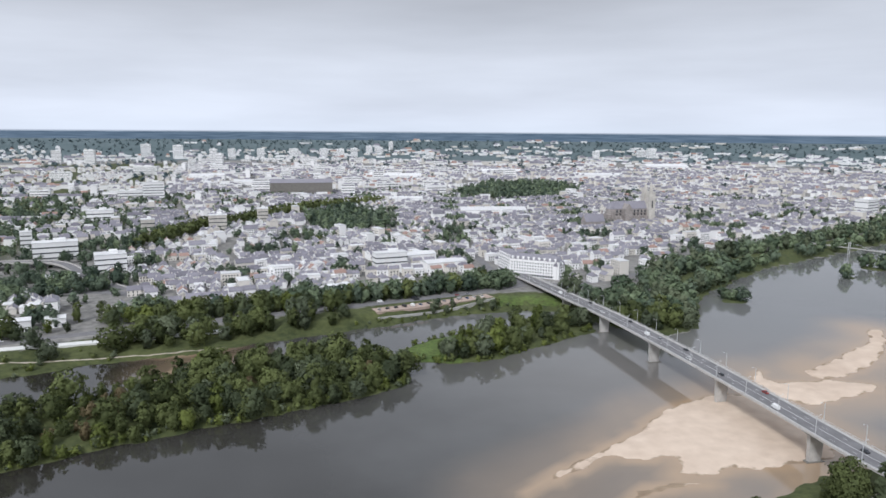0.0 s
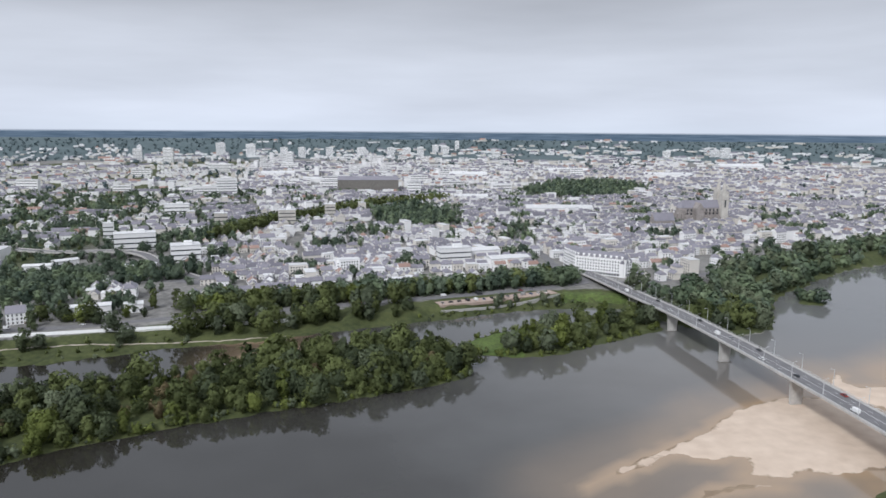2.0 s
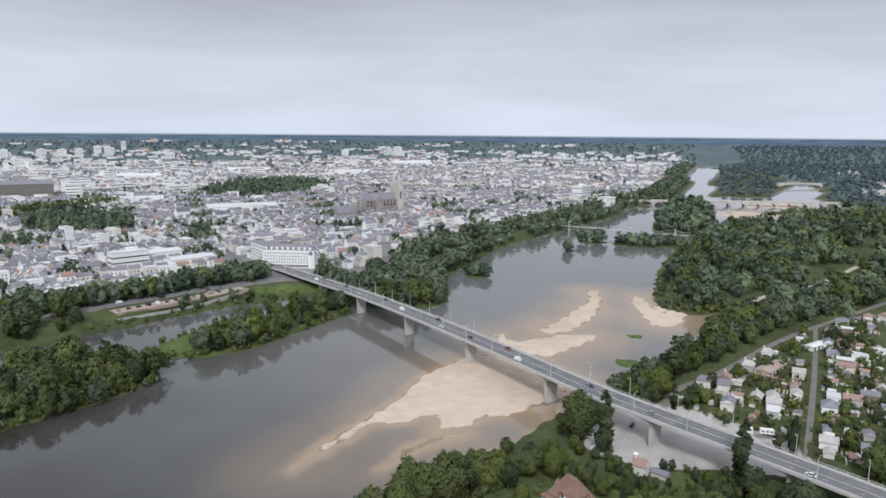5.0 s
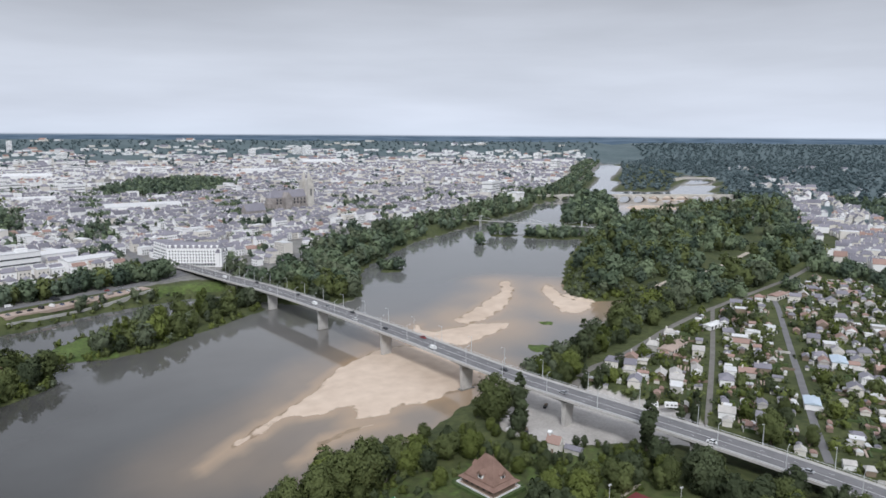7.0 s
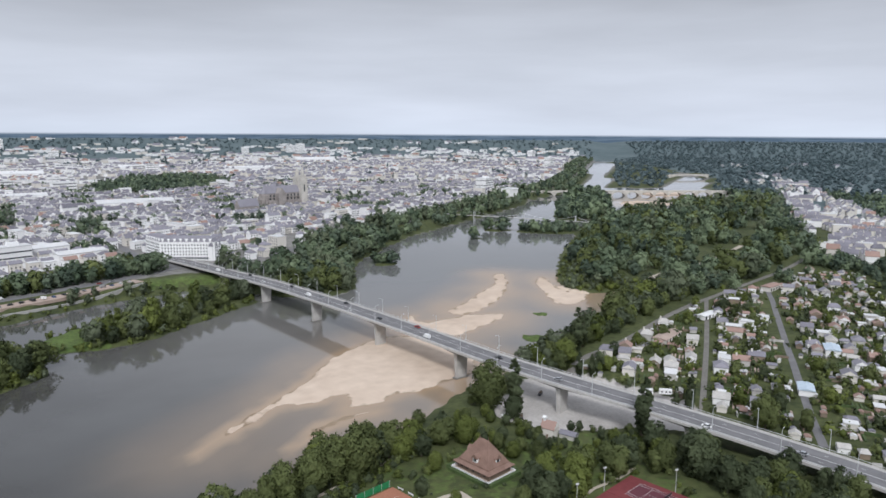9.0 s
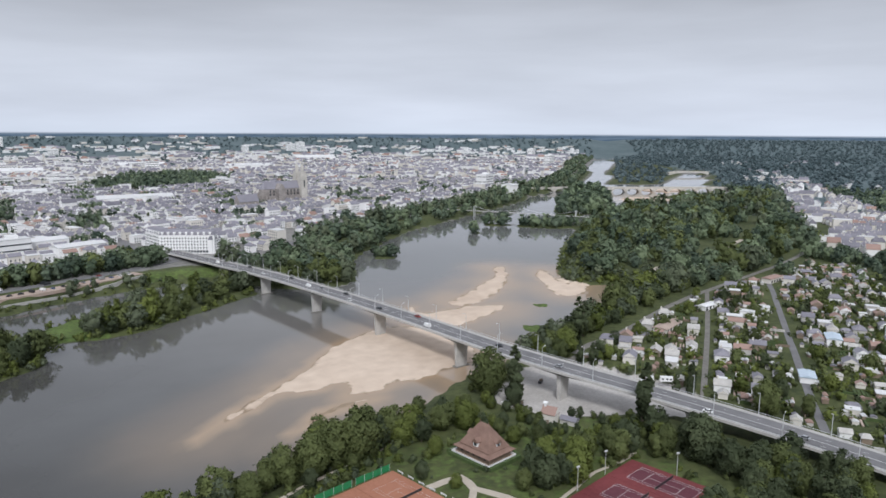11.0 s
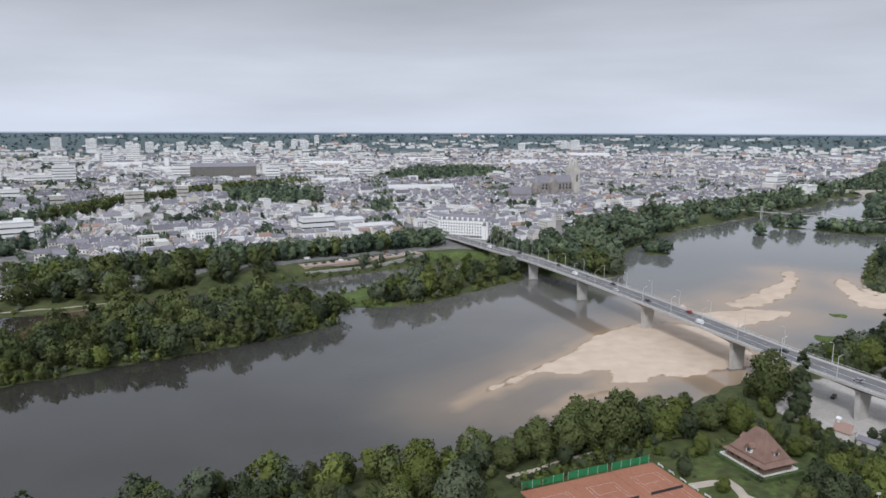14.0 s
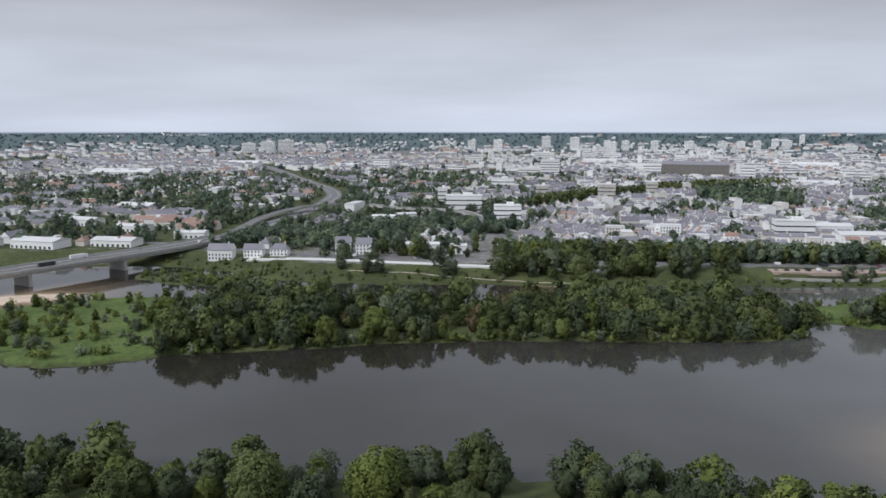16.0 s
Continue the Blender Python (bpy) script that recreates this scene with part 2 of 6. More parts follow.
SOUTH_BANK = [(-900, 60), (-700, 225), (-600, 318), (-535, 370), (-480, 390), (-430, 397), (-375, 394), (-327, 412), (-279, 436), (-238, 463), (-183, 486), (-144, 511), (-88, 542), (-49, 564), (2, 595), (52, 613), (88, 620), (112, 604), (146, 566), (176, 546), (208, 572), (232, 640),
              (264, 693), (372, 816), (481, 899), (683, 1051), (830, 1190), (987, 1291), (1200, 1510), (1466, 1808), (1637, 2038), (2224, 2690), (2476, 2935), (3400, 4150), (3742, 4700)]
NORTH_BANK = [(-900, -330), (-560, -90), (-380, 40), (-240, 124), (-200, 138), (-166, 147), (-150, 160), (-134, 180), (-108, 195), (-66, 208), (-18, 230), (40, 241), (92, 259), (118, 269), (152, 288), (176, 304), (214, 318), (246, 338), (300, 367), (345, 398), (384, 420), (424, 438), (414, 455), (382, 461), (371, 474), (388, 503),
              (421, 548), (484, 626), (637, 784), (690, 840), (770, 878), (880, 895), (1060, 930), (1200, 1000), (1339, 1190), (1660, 1480), (1790, 1670), (1960, 1990), (2330, 2640), (2640, 2860), (3600, 4060), (3980, 4500)]


def thinned(line):
    """Far off, every sixth point of a line is enough."""
    return np.array([p for i, p in enumerate(line) if i % 6 == 0 or np.hypot(*p) < 900])


south = np.vstack([thinned(curve(SOUTH_BANK, 12)), [(3000, 6500), (-6500, 6500), (-6500, 60)]])
north = np.vstack([thinned(curve(NORTH_BANK, 12)), [(6500, 6500), (6500, -900), (-900, -900)]])
ISLANDS = [  # outline, height, width of its bank
    ([(-400, 165), (-331, 187), (-297, 228), (-242, 278), (-186, 324), (-134, 357), (-81, 387), (-45, 410), (-22, 428), (-24, 450), (-48, 472), (-100, 474), (-145, 448), (-178, 419), (-205, 395), (-255, 364), (-325, 336), (-395, 310), (-440, 275), (-462, 220)], 2.2, 9),
    ([(-28, 474), (-2, 470), (27, 475), (61, 500), (96, 530), (122, 556), (118, 580), (86, 580), (48, 560), (-4, 526), (-27, 496)], 1.8, 7),
    ([(-478, 338), (-430, 340), (-385, 362), (-372, 382), (-410, 386), (-455, 376), (-490, 356)], 0.9, 6),
    ([(268, 655), (283, 648), (295, 655), (288, 668), (272, 668)], 1.2, 4),
    ([(444, 768), (454, 763), (460, 772), (449, 779)], 1.0, 3),
    ([(497, 822), (520, 812), (536, 818), (530, 832), (506, 838)], 1.2, 4),
    ([(533, 794), (566, 762), (598, 752), (612, 772), (590, 806), (552, 818)], 1.4, 6),
    ([(660, 880), (700, 866), (781, 902), (880, 1020), (974, 1148), (1000, 1206), (946, 1199), (830, 1080), (719, 955)], 2.0, 8),
    ([(1190, 1370), (1290, 1300), (1402, 1390), (1610, 1570), (1750, 1720), (1940, 2010), (2290, 2610), (1750, 1985), (1600, 1830), (1262, 1453)], 2.5, 10),
    ([(1010, 1075), (1065, 1045), (1150, 1085), (1225, 1040), (1180, 1000), (1090, 985), (1040, 1005)], 1.4, 10),
    ([(252, 368), (262, 362), (272, 372), (262, 380)], 0.6, 3),
    ([(296, 416), (304, 412), (310, 422), (300, 426)], 0.5, 3),
]
SANDS = [  # outline, height, width of its slope
    ([(36, 291), (58, 316), (76, 331), (86, 340), (95, 349), (109, 363), (131, 390), (147, 402), (166, 412), (187, 414), (205, 392), (206, 350), (195, 330), (178, 324), (169, 321), (154, 317), (137, 317), (129, 310), (118, 310), (108, 311), (116, 321), (116, 328), (109, 329), (100, 325), (91, 325), (85, 331), (77, 326), (62, 311)], 0.75, 6),
    ([(76, 280), (90, 290), (112, 299), (124, 300), (112, 304), (92, 297)], 0.12, 6),
    ([(243, 456), (270, 477), (297, 499), (326, 524), (350, 562), (360, 562), (336, 515), (307, 480), (275, 453), (249, 443)], 0.6, 4),
    ([(201, 440), (215, 457), (214, 438), (233, 438), (258, 441), (278, 433), (268, 419), (246, 409), (218, 399), (206, 410)], 0.6, 4),
    ([(364, 515), (386, 534), (368, 480), (374, 467), (374, 450), (348, 434), (335, 442), (350, 482)], 0.6, 4),
    ([(-176, 448), (-150, 444), (-140, 460), (-166, 470)], 1.0, 5),
    ([(905, 1010), (958, 965), (1008, 985), (1050, 1040), (1004, 1076), (950, 1060)], 0.7, 10),
    ([(1100, 1130), (1180, 1110), (1250, 1180), (1190, 1230), (1120, 1200)], 0.5, 14),
    ([(-515, 232), (-478, 240), (-460, 268), (-466, 286), (-492, 270)], 0.6, 5),
]
BASIN = [(168, 268), (193, 292), (224, 306), (248, 285), (262, 240), (255, 215), (236, 212), (214, 226), (188, 236), (174, 250)]
islands = [(curve(p + p[:1], 8)[:-1], h, w) for p, h, w in ISLANDS]
sands = [(curve(p + p[:1], 6)[:-1], h, w) for p, h, w in SANDS]
basin = curve(BASIN + BASIN[:1], 8)[:-1]


def south_d(x, y):
    return inside(south, x, y)


def north_d(x, y):
    return inside(north, x, y)


def ground(x, y, full=False):
    """Height of the land or river bed; full: also how far inside the south bank, the north bank, the islands and the sand a place lies."""
    x, y = np.asarray(x, float), np.asarray(y, float)
    wob = 2.2 * ripple(x, y, 26, 1) + 1.0 * ripple(x, y, 9, 2)
    bed = -2.4 + 1.3 * ease(x + 0.25 * y, 60, 330) + 0.35 * ripple(x, y, 60, 3)
    ds, dn = south_d(x, y) + wob, north_d(x, y) + wob
    r = np.hypot(x, y)
    h = np.maximum(bed, bed + (2.0 - bed) * ease(ds, -12, 5) + 5.5 * ease(ds, 6, np.where(x > -130, 17, 38)))
    h = np.maximum(h, bed + (1.6 - bed) * ease(dn, -12, 5) + 3.2 * ease(dn, 5, 26))
    di = np.full(x.shape, -1e9)
    for p, top, w in islands:
        d = inside(p, x, y) + 0.8 * wob
        di = np.maximum(di, d)
        h = np.maximum(h, bed + (top - bed) * ease(d, -w, w * 0.6))
    dq = np.full(x.shape, -1e9)
    for p, top, w in sands:
        d = inside(p, x, y) + 0.45 * wob + 1.0 * ripple(x, y, 14, 5)
        dq = np.maximum(dq, d)
        sand = bed + (0.06 - bed) * ease(d, -w * 1.2, w * 0.2) + (top - 0.06) * ease(d, -1, 2.6 * w) + 0.05 * ripple(x, y, 9, 6) * ease(d, 0, 8)
        h = np.where(d > -w * 1.2, np.maximum(h, sand), h)
    db = inside(basin, x, y) + 0.4 * wob
    h = np.where(db > -4, h + (0.6 - h) * ease(db, -4, 3), h)
    h = h + 72 * ease(r, 3700, 4950) * np.where((ds > 0) | (dn > 0), 1, 0.9)
    h = h + 0.25 * ripple(x, y, 40, 8) * ease(np.maximum(ds, dn), 20, 60)
    return (h, ds, dn, di, dq, db) if full else h


def axis_steps(lo, hi, a, b, step, grow):
    v = list(np.arange(a, b + step / 2, step))
    s = step
    while v[-1] < hi:
        s *= grow
        v.append(v[-1] + s)
    s = step
    while v[0] > lo:
        s *= grow
        v.insert(0, v[0] - s)
    return np.array(v)


def grid_mesh(name, xs, ys, z, keep=None):
    X, Y = np.meshgrid(xs, ys)
    nx, ny = len(xs), len(ys)
    i = np.arange(ny * nx).reshape(ny, nx)
    quads = np.stack([i[:-1, :-1], i[:-1, 1:], i[1:, 1:], i[1:, :-1]], -1).reshape(-1, 4)
    if keep is not None:
        quads = quads[keep.ravel()[quads].any(1)]
    me = bpy.data.meshes.new(name)
    me.from_pydata(np.stack([X.ravel(), Y.ravel(), z.ravel()], -1).tolist(), [], quads.tolist())
    me.polygons.foreach_set("use_smooth", np.ones(len(quads), bool))
    return me


def attribute(me, name, values):
    a = me.attributes.new(name, "FLOAT", "POINT")
    a.data.foreach_set("value", np.asarray(values, np.float32).ravel())


def surface(name, base, layers, rough, bump_scale, bump):
    """Ground that blends from one mottled soil to others by named point attributes. layers: (attribute, low colour, high colour, noise scale)."""
    m = bpy.data.materials.new(name)
    m.use_nodes = True
    n, l = m.node_tree.nodes, m.node_tree.links
    b = n["Principled BSDF"]
    b.inputs["Roughness"].default_value = rough
    b.inputs["Specular IOR Level"].default_value = 0.3
    geo = n.new("ShaderNodeNewGeometry")

    def mottled(low, high, scale):
        big, small = n.new("ShaderNodeTexNoise"), n.new("ShaderNodeTexNoise")
        for t, s in ((big, scale), (small, scale * 9)):
            t.inputs["Scale"].default_value, t.inputs["Detail"].default_value = s, 4
            l.new(geo.outputs["Position"], t.inputs["Vector"])
        mean = n.new("ShaderNodeMath")
        mean.operation = "ADD"
        l.new(big.outputs[0], mean.inputs[0])
        l.new(small.outputs[0], mean.inputs[1])
        r = n.new("ShaderNodeMapRange")
        r.inputs[1].default_value, r.inputs[2].default_value = 0.72, 1.28
        l.new(mean.outputs[0], r.inputs[0])
        mx = n.new("ShaderNodeMix")
        mx.data_type = "RGBA"
        mx.inputs[6].default_value, mx.inputs[7].default_value = (*low, 1), (*high, 1)
        l.new(r.outputs[0], mx.inputs[0])
        return mx.outputs[2], small

    colour, small = mottled(*base)
    for name_, low, high, scale in layers:
        other, _ = mottled(low, high, scale)
        at = n.new("ShaderNodeAttribute")
        at.attribute_name = name_
        rag = n.new("ShaderNodeTexNoise")
        rag.inputs["Scale"].default_value, rag.inputs["Detail"].default_value = 0.35, 4
        l.new(geo.outputs["Position"], rag.inputs["Vector"])
        k = n.new("ShaderNodeMath")
        k.operation = "ADD"
        l.new(at.outputs["Fac"], k.inputs[0])
        l.new(rag.outputs[0], k.inputs[1])
        r = n.new("ShaderNodeMapRange")
        r.inputs[1].default_value, r.inputs[2].default_value = 0.85, 1.15
        l.new(k.outputs[0], r.inputs[0])
        mx = n.new("ShaderNodeMix")
        mx.data_type = "RGBA"
        l.new(r.outputs[0], mx.inputs[0])
        l.new(colour, mx.inputs[6])
        l.new(other, mx.inputs[7])
        colour = mx.outputs[2]
    l.new(colour, b.inputs["Base Color"])
    bp = n.new("ShaderNodeBump")
    bp.inputs["Strength"].default_value, bp.inputs["Distance"].default_value = bump, bump_scale
    l.new(small.outputs[0], bp.inputs["Height"])
    l.new(bp.outputs[0], b.inputs["Normal"])
    return m


xs = axis_steps(-5400, 5400, -520, 480, 3.6, 1.06)
ys = axis_steps(-260, 5400, 90, 700, 3.6, 1.06)
X, Y = np.meshgrid(xs, ys)
Z, DS, DN, DI, DQ, DB = ground(X, Y, True)


def lookup(table, x, y):
    """A value of the ground's grid between its points."""
    x, y = np.asarray(x, float), np.asarray(y, float)
    i, j = np.clip(np.searchsorted(xs, x) - 1, 0, len(xs) - 2), np.clip(np.searchsorted(ys, y) - 1, 0, len(ys) - 2)
    u, v = np.clip((x - xs[i]) / (xs[i + 1] - xs[i]), 0, 1), np.clip((y - ys[j]) / (ys[j + 1] - ys[j]), 0, 1)
    return (table[j, i] * (1 - u) + table[j, i + 1] * u) * (1 - v) + (table[j + 1, i] * (1 - u) + table[j + 1, i + 1] * u) * v


def land_z(x, y):
    return lookup(Z, x, y)


def south_in(x, y):
    return lookup(DS, x, y)


def north_in(x, y):
    return lookup(DN, x, y)


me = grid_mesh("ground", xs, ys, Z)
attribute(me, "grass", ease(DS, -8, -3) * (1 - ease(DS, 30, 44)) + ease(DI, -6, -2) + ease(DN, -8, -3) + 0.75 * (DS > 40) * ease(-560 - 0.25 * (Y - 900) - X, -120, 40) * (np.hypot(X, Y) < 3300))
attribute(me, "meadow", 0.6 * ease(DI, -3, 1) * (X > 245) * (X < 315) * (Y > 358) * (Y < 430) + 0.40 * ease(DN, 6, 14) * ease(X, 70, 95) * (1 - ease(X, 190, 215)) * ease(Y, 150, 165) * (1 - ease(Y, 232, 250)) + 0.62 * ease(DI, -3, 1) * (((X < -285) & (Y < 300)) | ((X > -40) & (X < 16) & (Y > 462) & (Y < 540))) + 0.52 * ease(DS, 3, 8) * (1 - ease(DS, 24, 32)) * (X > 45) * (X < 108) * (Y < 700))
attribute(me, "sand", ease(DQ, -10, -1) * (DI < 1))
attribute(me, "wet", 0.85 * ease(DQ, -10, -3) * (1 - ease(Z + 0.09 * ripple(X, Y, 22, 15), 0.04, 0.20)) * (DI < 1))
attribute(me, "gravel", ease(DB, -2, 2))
# woodland floor, laid by distance; haze is put into its blue-grey
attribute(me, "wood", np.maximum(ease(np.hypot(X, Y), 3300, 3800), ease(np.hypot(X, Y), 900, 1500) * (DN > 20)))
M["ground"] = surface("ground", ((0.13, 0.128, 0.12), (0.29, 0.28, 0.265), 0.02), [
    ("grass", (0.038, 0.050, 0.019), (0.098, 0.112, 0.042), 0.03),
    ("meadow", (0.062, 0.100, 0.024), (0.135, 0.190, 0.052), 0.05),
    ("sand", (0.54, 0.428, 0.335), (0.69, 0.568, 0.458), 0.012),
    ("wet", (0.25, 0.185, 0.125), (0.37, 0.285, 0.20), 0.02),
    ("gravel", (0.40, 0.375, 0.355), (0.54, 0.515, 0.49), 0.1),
    # floor colours with the distance haze mixed in
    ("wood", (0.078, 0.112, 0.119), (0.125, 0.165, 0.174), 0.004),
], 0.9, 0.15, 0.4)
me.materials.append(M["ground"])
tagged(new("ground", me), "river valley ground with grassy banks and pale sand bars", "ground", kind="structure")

# river: one sheet, browner where the bed lies close under it
wx, wy = axis_steps(-5400, 5400, -520, 480, 6.0, 1.07), axis_steps(-400, 5400, 90, 700, 6.0, 1.07)
WX, WY = np.meshgrid(wx, wy)
WZ = land_z(WX, WY)
low = WZ < 0.3
me = grid_mesh("river", wx, wy, np.zeros_like(WX), low)
WQ = lookup(DQ, WX, WY)
attribute(me, "shallow", np.maximum(ease(WQ, -56, -2) ** 1.2 * (0.35 + 0.65 * ease(WZ, -2.4, -0.2)), 0.10 * ease(WX + 0.25 * WY, 60, 300) * (1 - ease(WY, 420, 600))))
attribute(me, "silt_sheen", ease(WX + 0.35 * WY, -60, 390))
m = bpy.data.materials.new("river_water")
m.use_nodes = True
n, l = m.node_tree.nodes, m.node_tree.links
b = n["Principled BSDF"]
at = n.new("ShaderNodeAttribute")
at.attribute_name = "shallow"
mx = n.new("ShaderNodeMix")
mx.data_type = "RGBA"
mx.inputs[6].default_value, mx.inputs[7].default_value = (0.027, 0.025, 0.021, 1), (0.40, 0.29, 0.19, 1)
l.new(at.outputs["Fac"], mx.inputs[0])
mk = n.new("ShaderNodeAttribute")  # silt and sky sheen downstream, both put into a paler base colour
mk.attribute_name = "silt_sheen"
sheen_mix = n.new("ShaderNodeMix")
sheen_mix.data_type = "RGBA"
sheen_noise = n.new("ShaderNodeTexNoise")  # sheen of wind-ruffled water, painted as paler streaks in the colour
sheen_noise.inputs["Scale"].default_value, sheen_noise.inputs["Detail"].default_value = 0.011, 5
sheen_mix.inputs[6].default_value, sheen_mix.inputs[7].default_value = (0.027, 0.025, 0.021, 1), (0.165, 0.166, 0.164, 1)
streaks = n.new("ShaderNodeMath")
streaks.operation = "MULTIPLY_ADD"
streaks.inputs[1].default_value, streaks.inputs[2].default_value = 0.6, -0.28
l.new(sheen_noise.outputs[0], streaks.inputs[0])
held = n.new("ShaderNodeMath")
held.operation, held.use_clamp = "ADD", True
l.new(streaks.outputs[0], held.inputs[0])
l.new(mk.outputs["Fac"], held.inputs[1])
l.new(held.outputs[0], sheen_mix.inputs[0])
l.new(sheen_mix.outputs[2], mx.inputs[6])
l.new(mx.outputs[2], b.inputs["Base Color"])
b.inputs["Roughness"].default_value, b.inputs["IOR"].default_value = 0.05, 1.56
geo = n.new("ShaderNodeNewGeometry")
nz, nz2 = n.new("ShaderNodeTexNoise"), n.new("ShaderNodeTexNoise")
nz.inputs["Scale"].default_value, nz.inputs["Detail"].default_value = 0.9, 4
nz2.inputs["Scale"].default_value, nz2.inputs["Detail"].default_value = 0.022, 4
l.new(geo.outputs["Position"], sheen_noise.inputs["Vector"])
l.new(geo.outputs["Position"], nz.inputs["Vector"])
l.new(geo.outputs["Position"], nz2.inputs["Vector"])
ro = n.new("ShaderNodeMapRange")
ro.inputs[1].default_value, ro.inputs[2].default_value, ro.inputs[3].default_value, ro.inputs[4].default_value = 0.45, 0.74, 0.01, 0.13
l.new(nz2.outputs[0], ro.inputs[0])
l.new(ro.outputs[0], b.inputs["Roughness"])
bp = n.new("ShaderNodeBump")
bp.inputs["Strength"].default_value, bp.inputs["Distance"].default_value = 0.08, 0.12
l.new(nz.outputs[0], bp.inputs["Height"])
l.new(bp.outputs[0], b.inputs["Normal"])
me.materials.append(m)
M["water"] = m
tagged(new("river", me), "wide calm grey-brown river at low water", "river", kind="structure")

# ---- building blocks ----


class Shape:
    """Collects boxes, roofs and tubes for one mesh."""

    def __init__(self):
        self.v, self.f, self.m = [], [], []

    def add(self, verts, faces, mat=0):
        k = len(self.v)
        self.v += [tuple(v) for v in verts]
        self.f += [tuple(k + i for i in f) for f in faces]
        self.m += [mat] * len(faces)
        return self

    def box(self, x, y, z, sx, sy, sz, turn=0.0, mat=0, taper=1.0):
        """A box on the point (x, y, z), turned about it by radians; taper narrows its top."""
        c, s = math.cos(turn), math.sin(turn)
        out = []
        for k, top in ((1.0, 0), (taper, sz)):
            for dx, dy in ((-1, -1), (1, -1), (1, 1), (-1, 1)):
                px, py = dx * sx / 2 * k, dy * sy / 2 * k
                out.append((x + px * c - py * s, y + px * s + py * c, z + top))
        return self.add(out, [(0, 3, 2, 1), (4, 5, 6, 7), (0, 1, 5, 4), (1, 2, 6, 5), (2, 3, 7, 6), (3, 0, 4, 7)], mat)

    def gable(self, x, y, z, sx, sy, sz, turn=0.0, mat=0, hip=0.0, over=0.35, thick=0.25, wall=None):
        """A pitched roof with eaves, ridge along its own x; hip draws the ridge's ends in. wall: the slot for the gable triangles."""
        c, s = math.cos(turn), math.sin(turn)
        a, b2 = sx / 2 + over, sy / 2 + over
        r = a - hip
        pts = [(-a, -b2, 0), (a, -b2, 0), (a, b2, 0), (-a, b2, 0), (-r, 0, sz), (r, 0, sz), (-a, -b2, -thick), (a, -b2, -thick), (a, b2, -thick), (-a, b2, -thick)]
        pts = [(x + p * c - q * s, y + p * s + q * c, z + w) for p, q, w in pts]
        self.add(pts, [(0, 1, 5, 4), (2, 3, 4, 5), (0, 6, 7, 1), (2, 8, 9, 3), (1, 7, 8, 2), (3, 9, 6, 0), (6, 9, 8, 7)], mat)
        ends = [(1, 2, 5), (3, 0, 4)]
        k = len(self.v) - 10
        self.f += [tuple(k + i for i in e) for e in ends]
        self.m += [mat if hip or wall is None else wall] * 2
        return self

    def tube(self, p, q, r0, r1, n=6, mat=0):
        p, q = Vector(p), Vector(q)
        rot = (q - p).to_track_quat("Z", "Y")
        ring = [rot @ Vector((math.cos(6.2832 * i / n), math.sin(6.2832 * i / n), 0)) for i in range(n)]
        verts = [p + r * r0 for r in ring] + [q + r * r1 for r in ring]
        return self.add(verts, [(i, (i + 1) % n, n + (i + 1) % n, n + i) for i in range(n)] + [tuple(range(n - 1, -1, -1)), tuple(range(n, 2 * n))], mat)

    def strip(self, line, left, right, z0, z1, mat=0, close=True):
        """A band along a line of (x, y, z): from left to right of it (metres, right positive), from z0 to z1 over the line."""
        p = np.asarray(line, float)
        t = np.gradient(p[:, :2], axis=0)
        t /= np.linalg.norm(t, axis=1)[:, None]
        n_ = np.stack([t[:, 1], -t[:, 0]], -1)
        verts, faces = [], []
        for i in range(len(p)):
            for o, zz in ((left, z1), (right, z1), (right, z0), (left, z0)):
                verts.append((p[i, 0] + n_[i, 0] * o, p[i, 1] + n_[i, 1] * o, p[i, 2] + zz))
        for i in range(len(p) - 1):
            a, b_ = 4 * i, 4 * i + 4
            for j in range(4):
                faces.append((a + j, b_ + j, b_ + (j + 1) % 4, a + (j + 1) % 4))
        faces += [(0, 1, 2, 3), tuple(4 * (len(p) - 1) + j for j in (3, 2, 1, 0))]
        return self.add(verts, faces, mat)

    def mesh(self, name, mats):
        me = bpy.data.meshes.new(name)
        me.from_pydata(self.v, [], self.f)
        for m in mats if isinstance(mats, (list, tuple)) else [mats]:
            me.materials.append(M[m])
        me.polygons.foreach_set("material_index", self.m)
        if len(self.f) > 4000:
            return me
        bm = bmesh.new()
        bm.from_mesh(me)
        bmesh.ops.recalc_face_normals(bm, faces=bm.faces)
        bm.to_mesh(me)
        bm.free()
        return me


def part(name, shape, mats, parent, label=""):
    """One mesh object under a thing or a part."""
    ob = new(name, shape.mesh(name, mats) if isinstance(shape, Shape) else shape)
    ob.parent = parent
    return tagged(ob, label)


def thing(name, label, category, group="", at=None, kind=""):
    ob = tagged(new(name), label, category, group, kind)
    if at is not None:
        ob.matrix_basis = at
    return ob


def fast_mesh(name, verts, tris, quads, mats, tri_m=None, quad_m=None):
    me = bpy.data.meshes.new(name)
    verts = np.asarray(verts, np.float32)
    me.vertices.add(len(verts))
    me.vertices.foreach_set("co", verts.ravel())
    tris, quads = np.asarray(tris, np.int32).reshape(-1, 3), np.asarray(quads, np.int32).reshape(-1, 4)
    me.loops.add(tris.size + quads.size)
    me.loops.foreach_set("vertex_index", np.concatenate([tris.ravel(), quads.ravel()]))
    me.polygons.add(len(tris) + len(quads))
    me.polygons.foreach_set("loop_start", np.concatenate([np.arange(len(tris)) * 3, tris.size + np.arange(len(quads)) * 4]).astype(np.int32))
    for m in mats:
        me.materials.append(M[m])
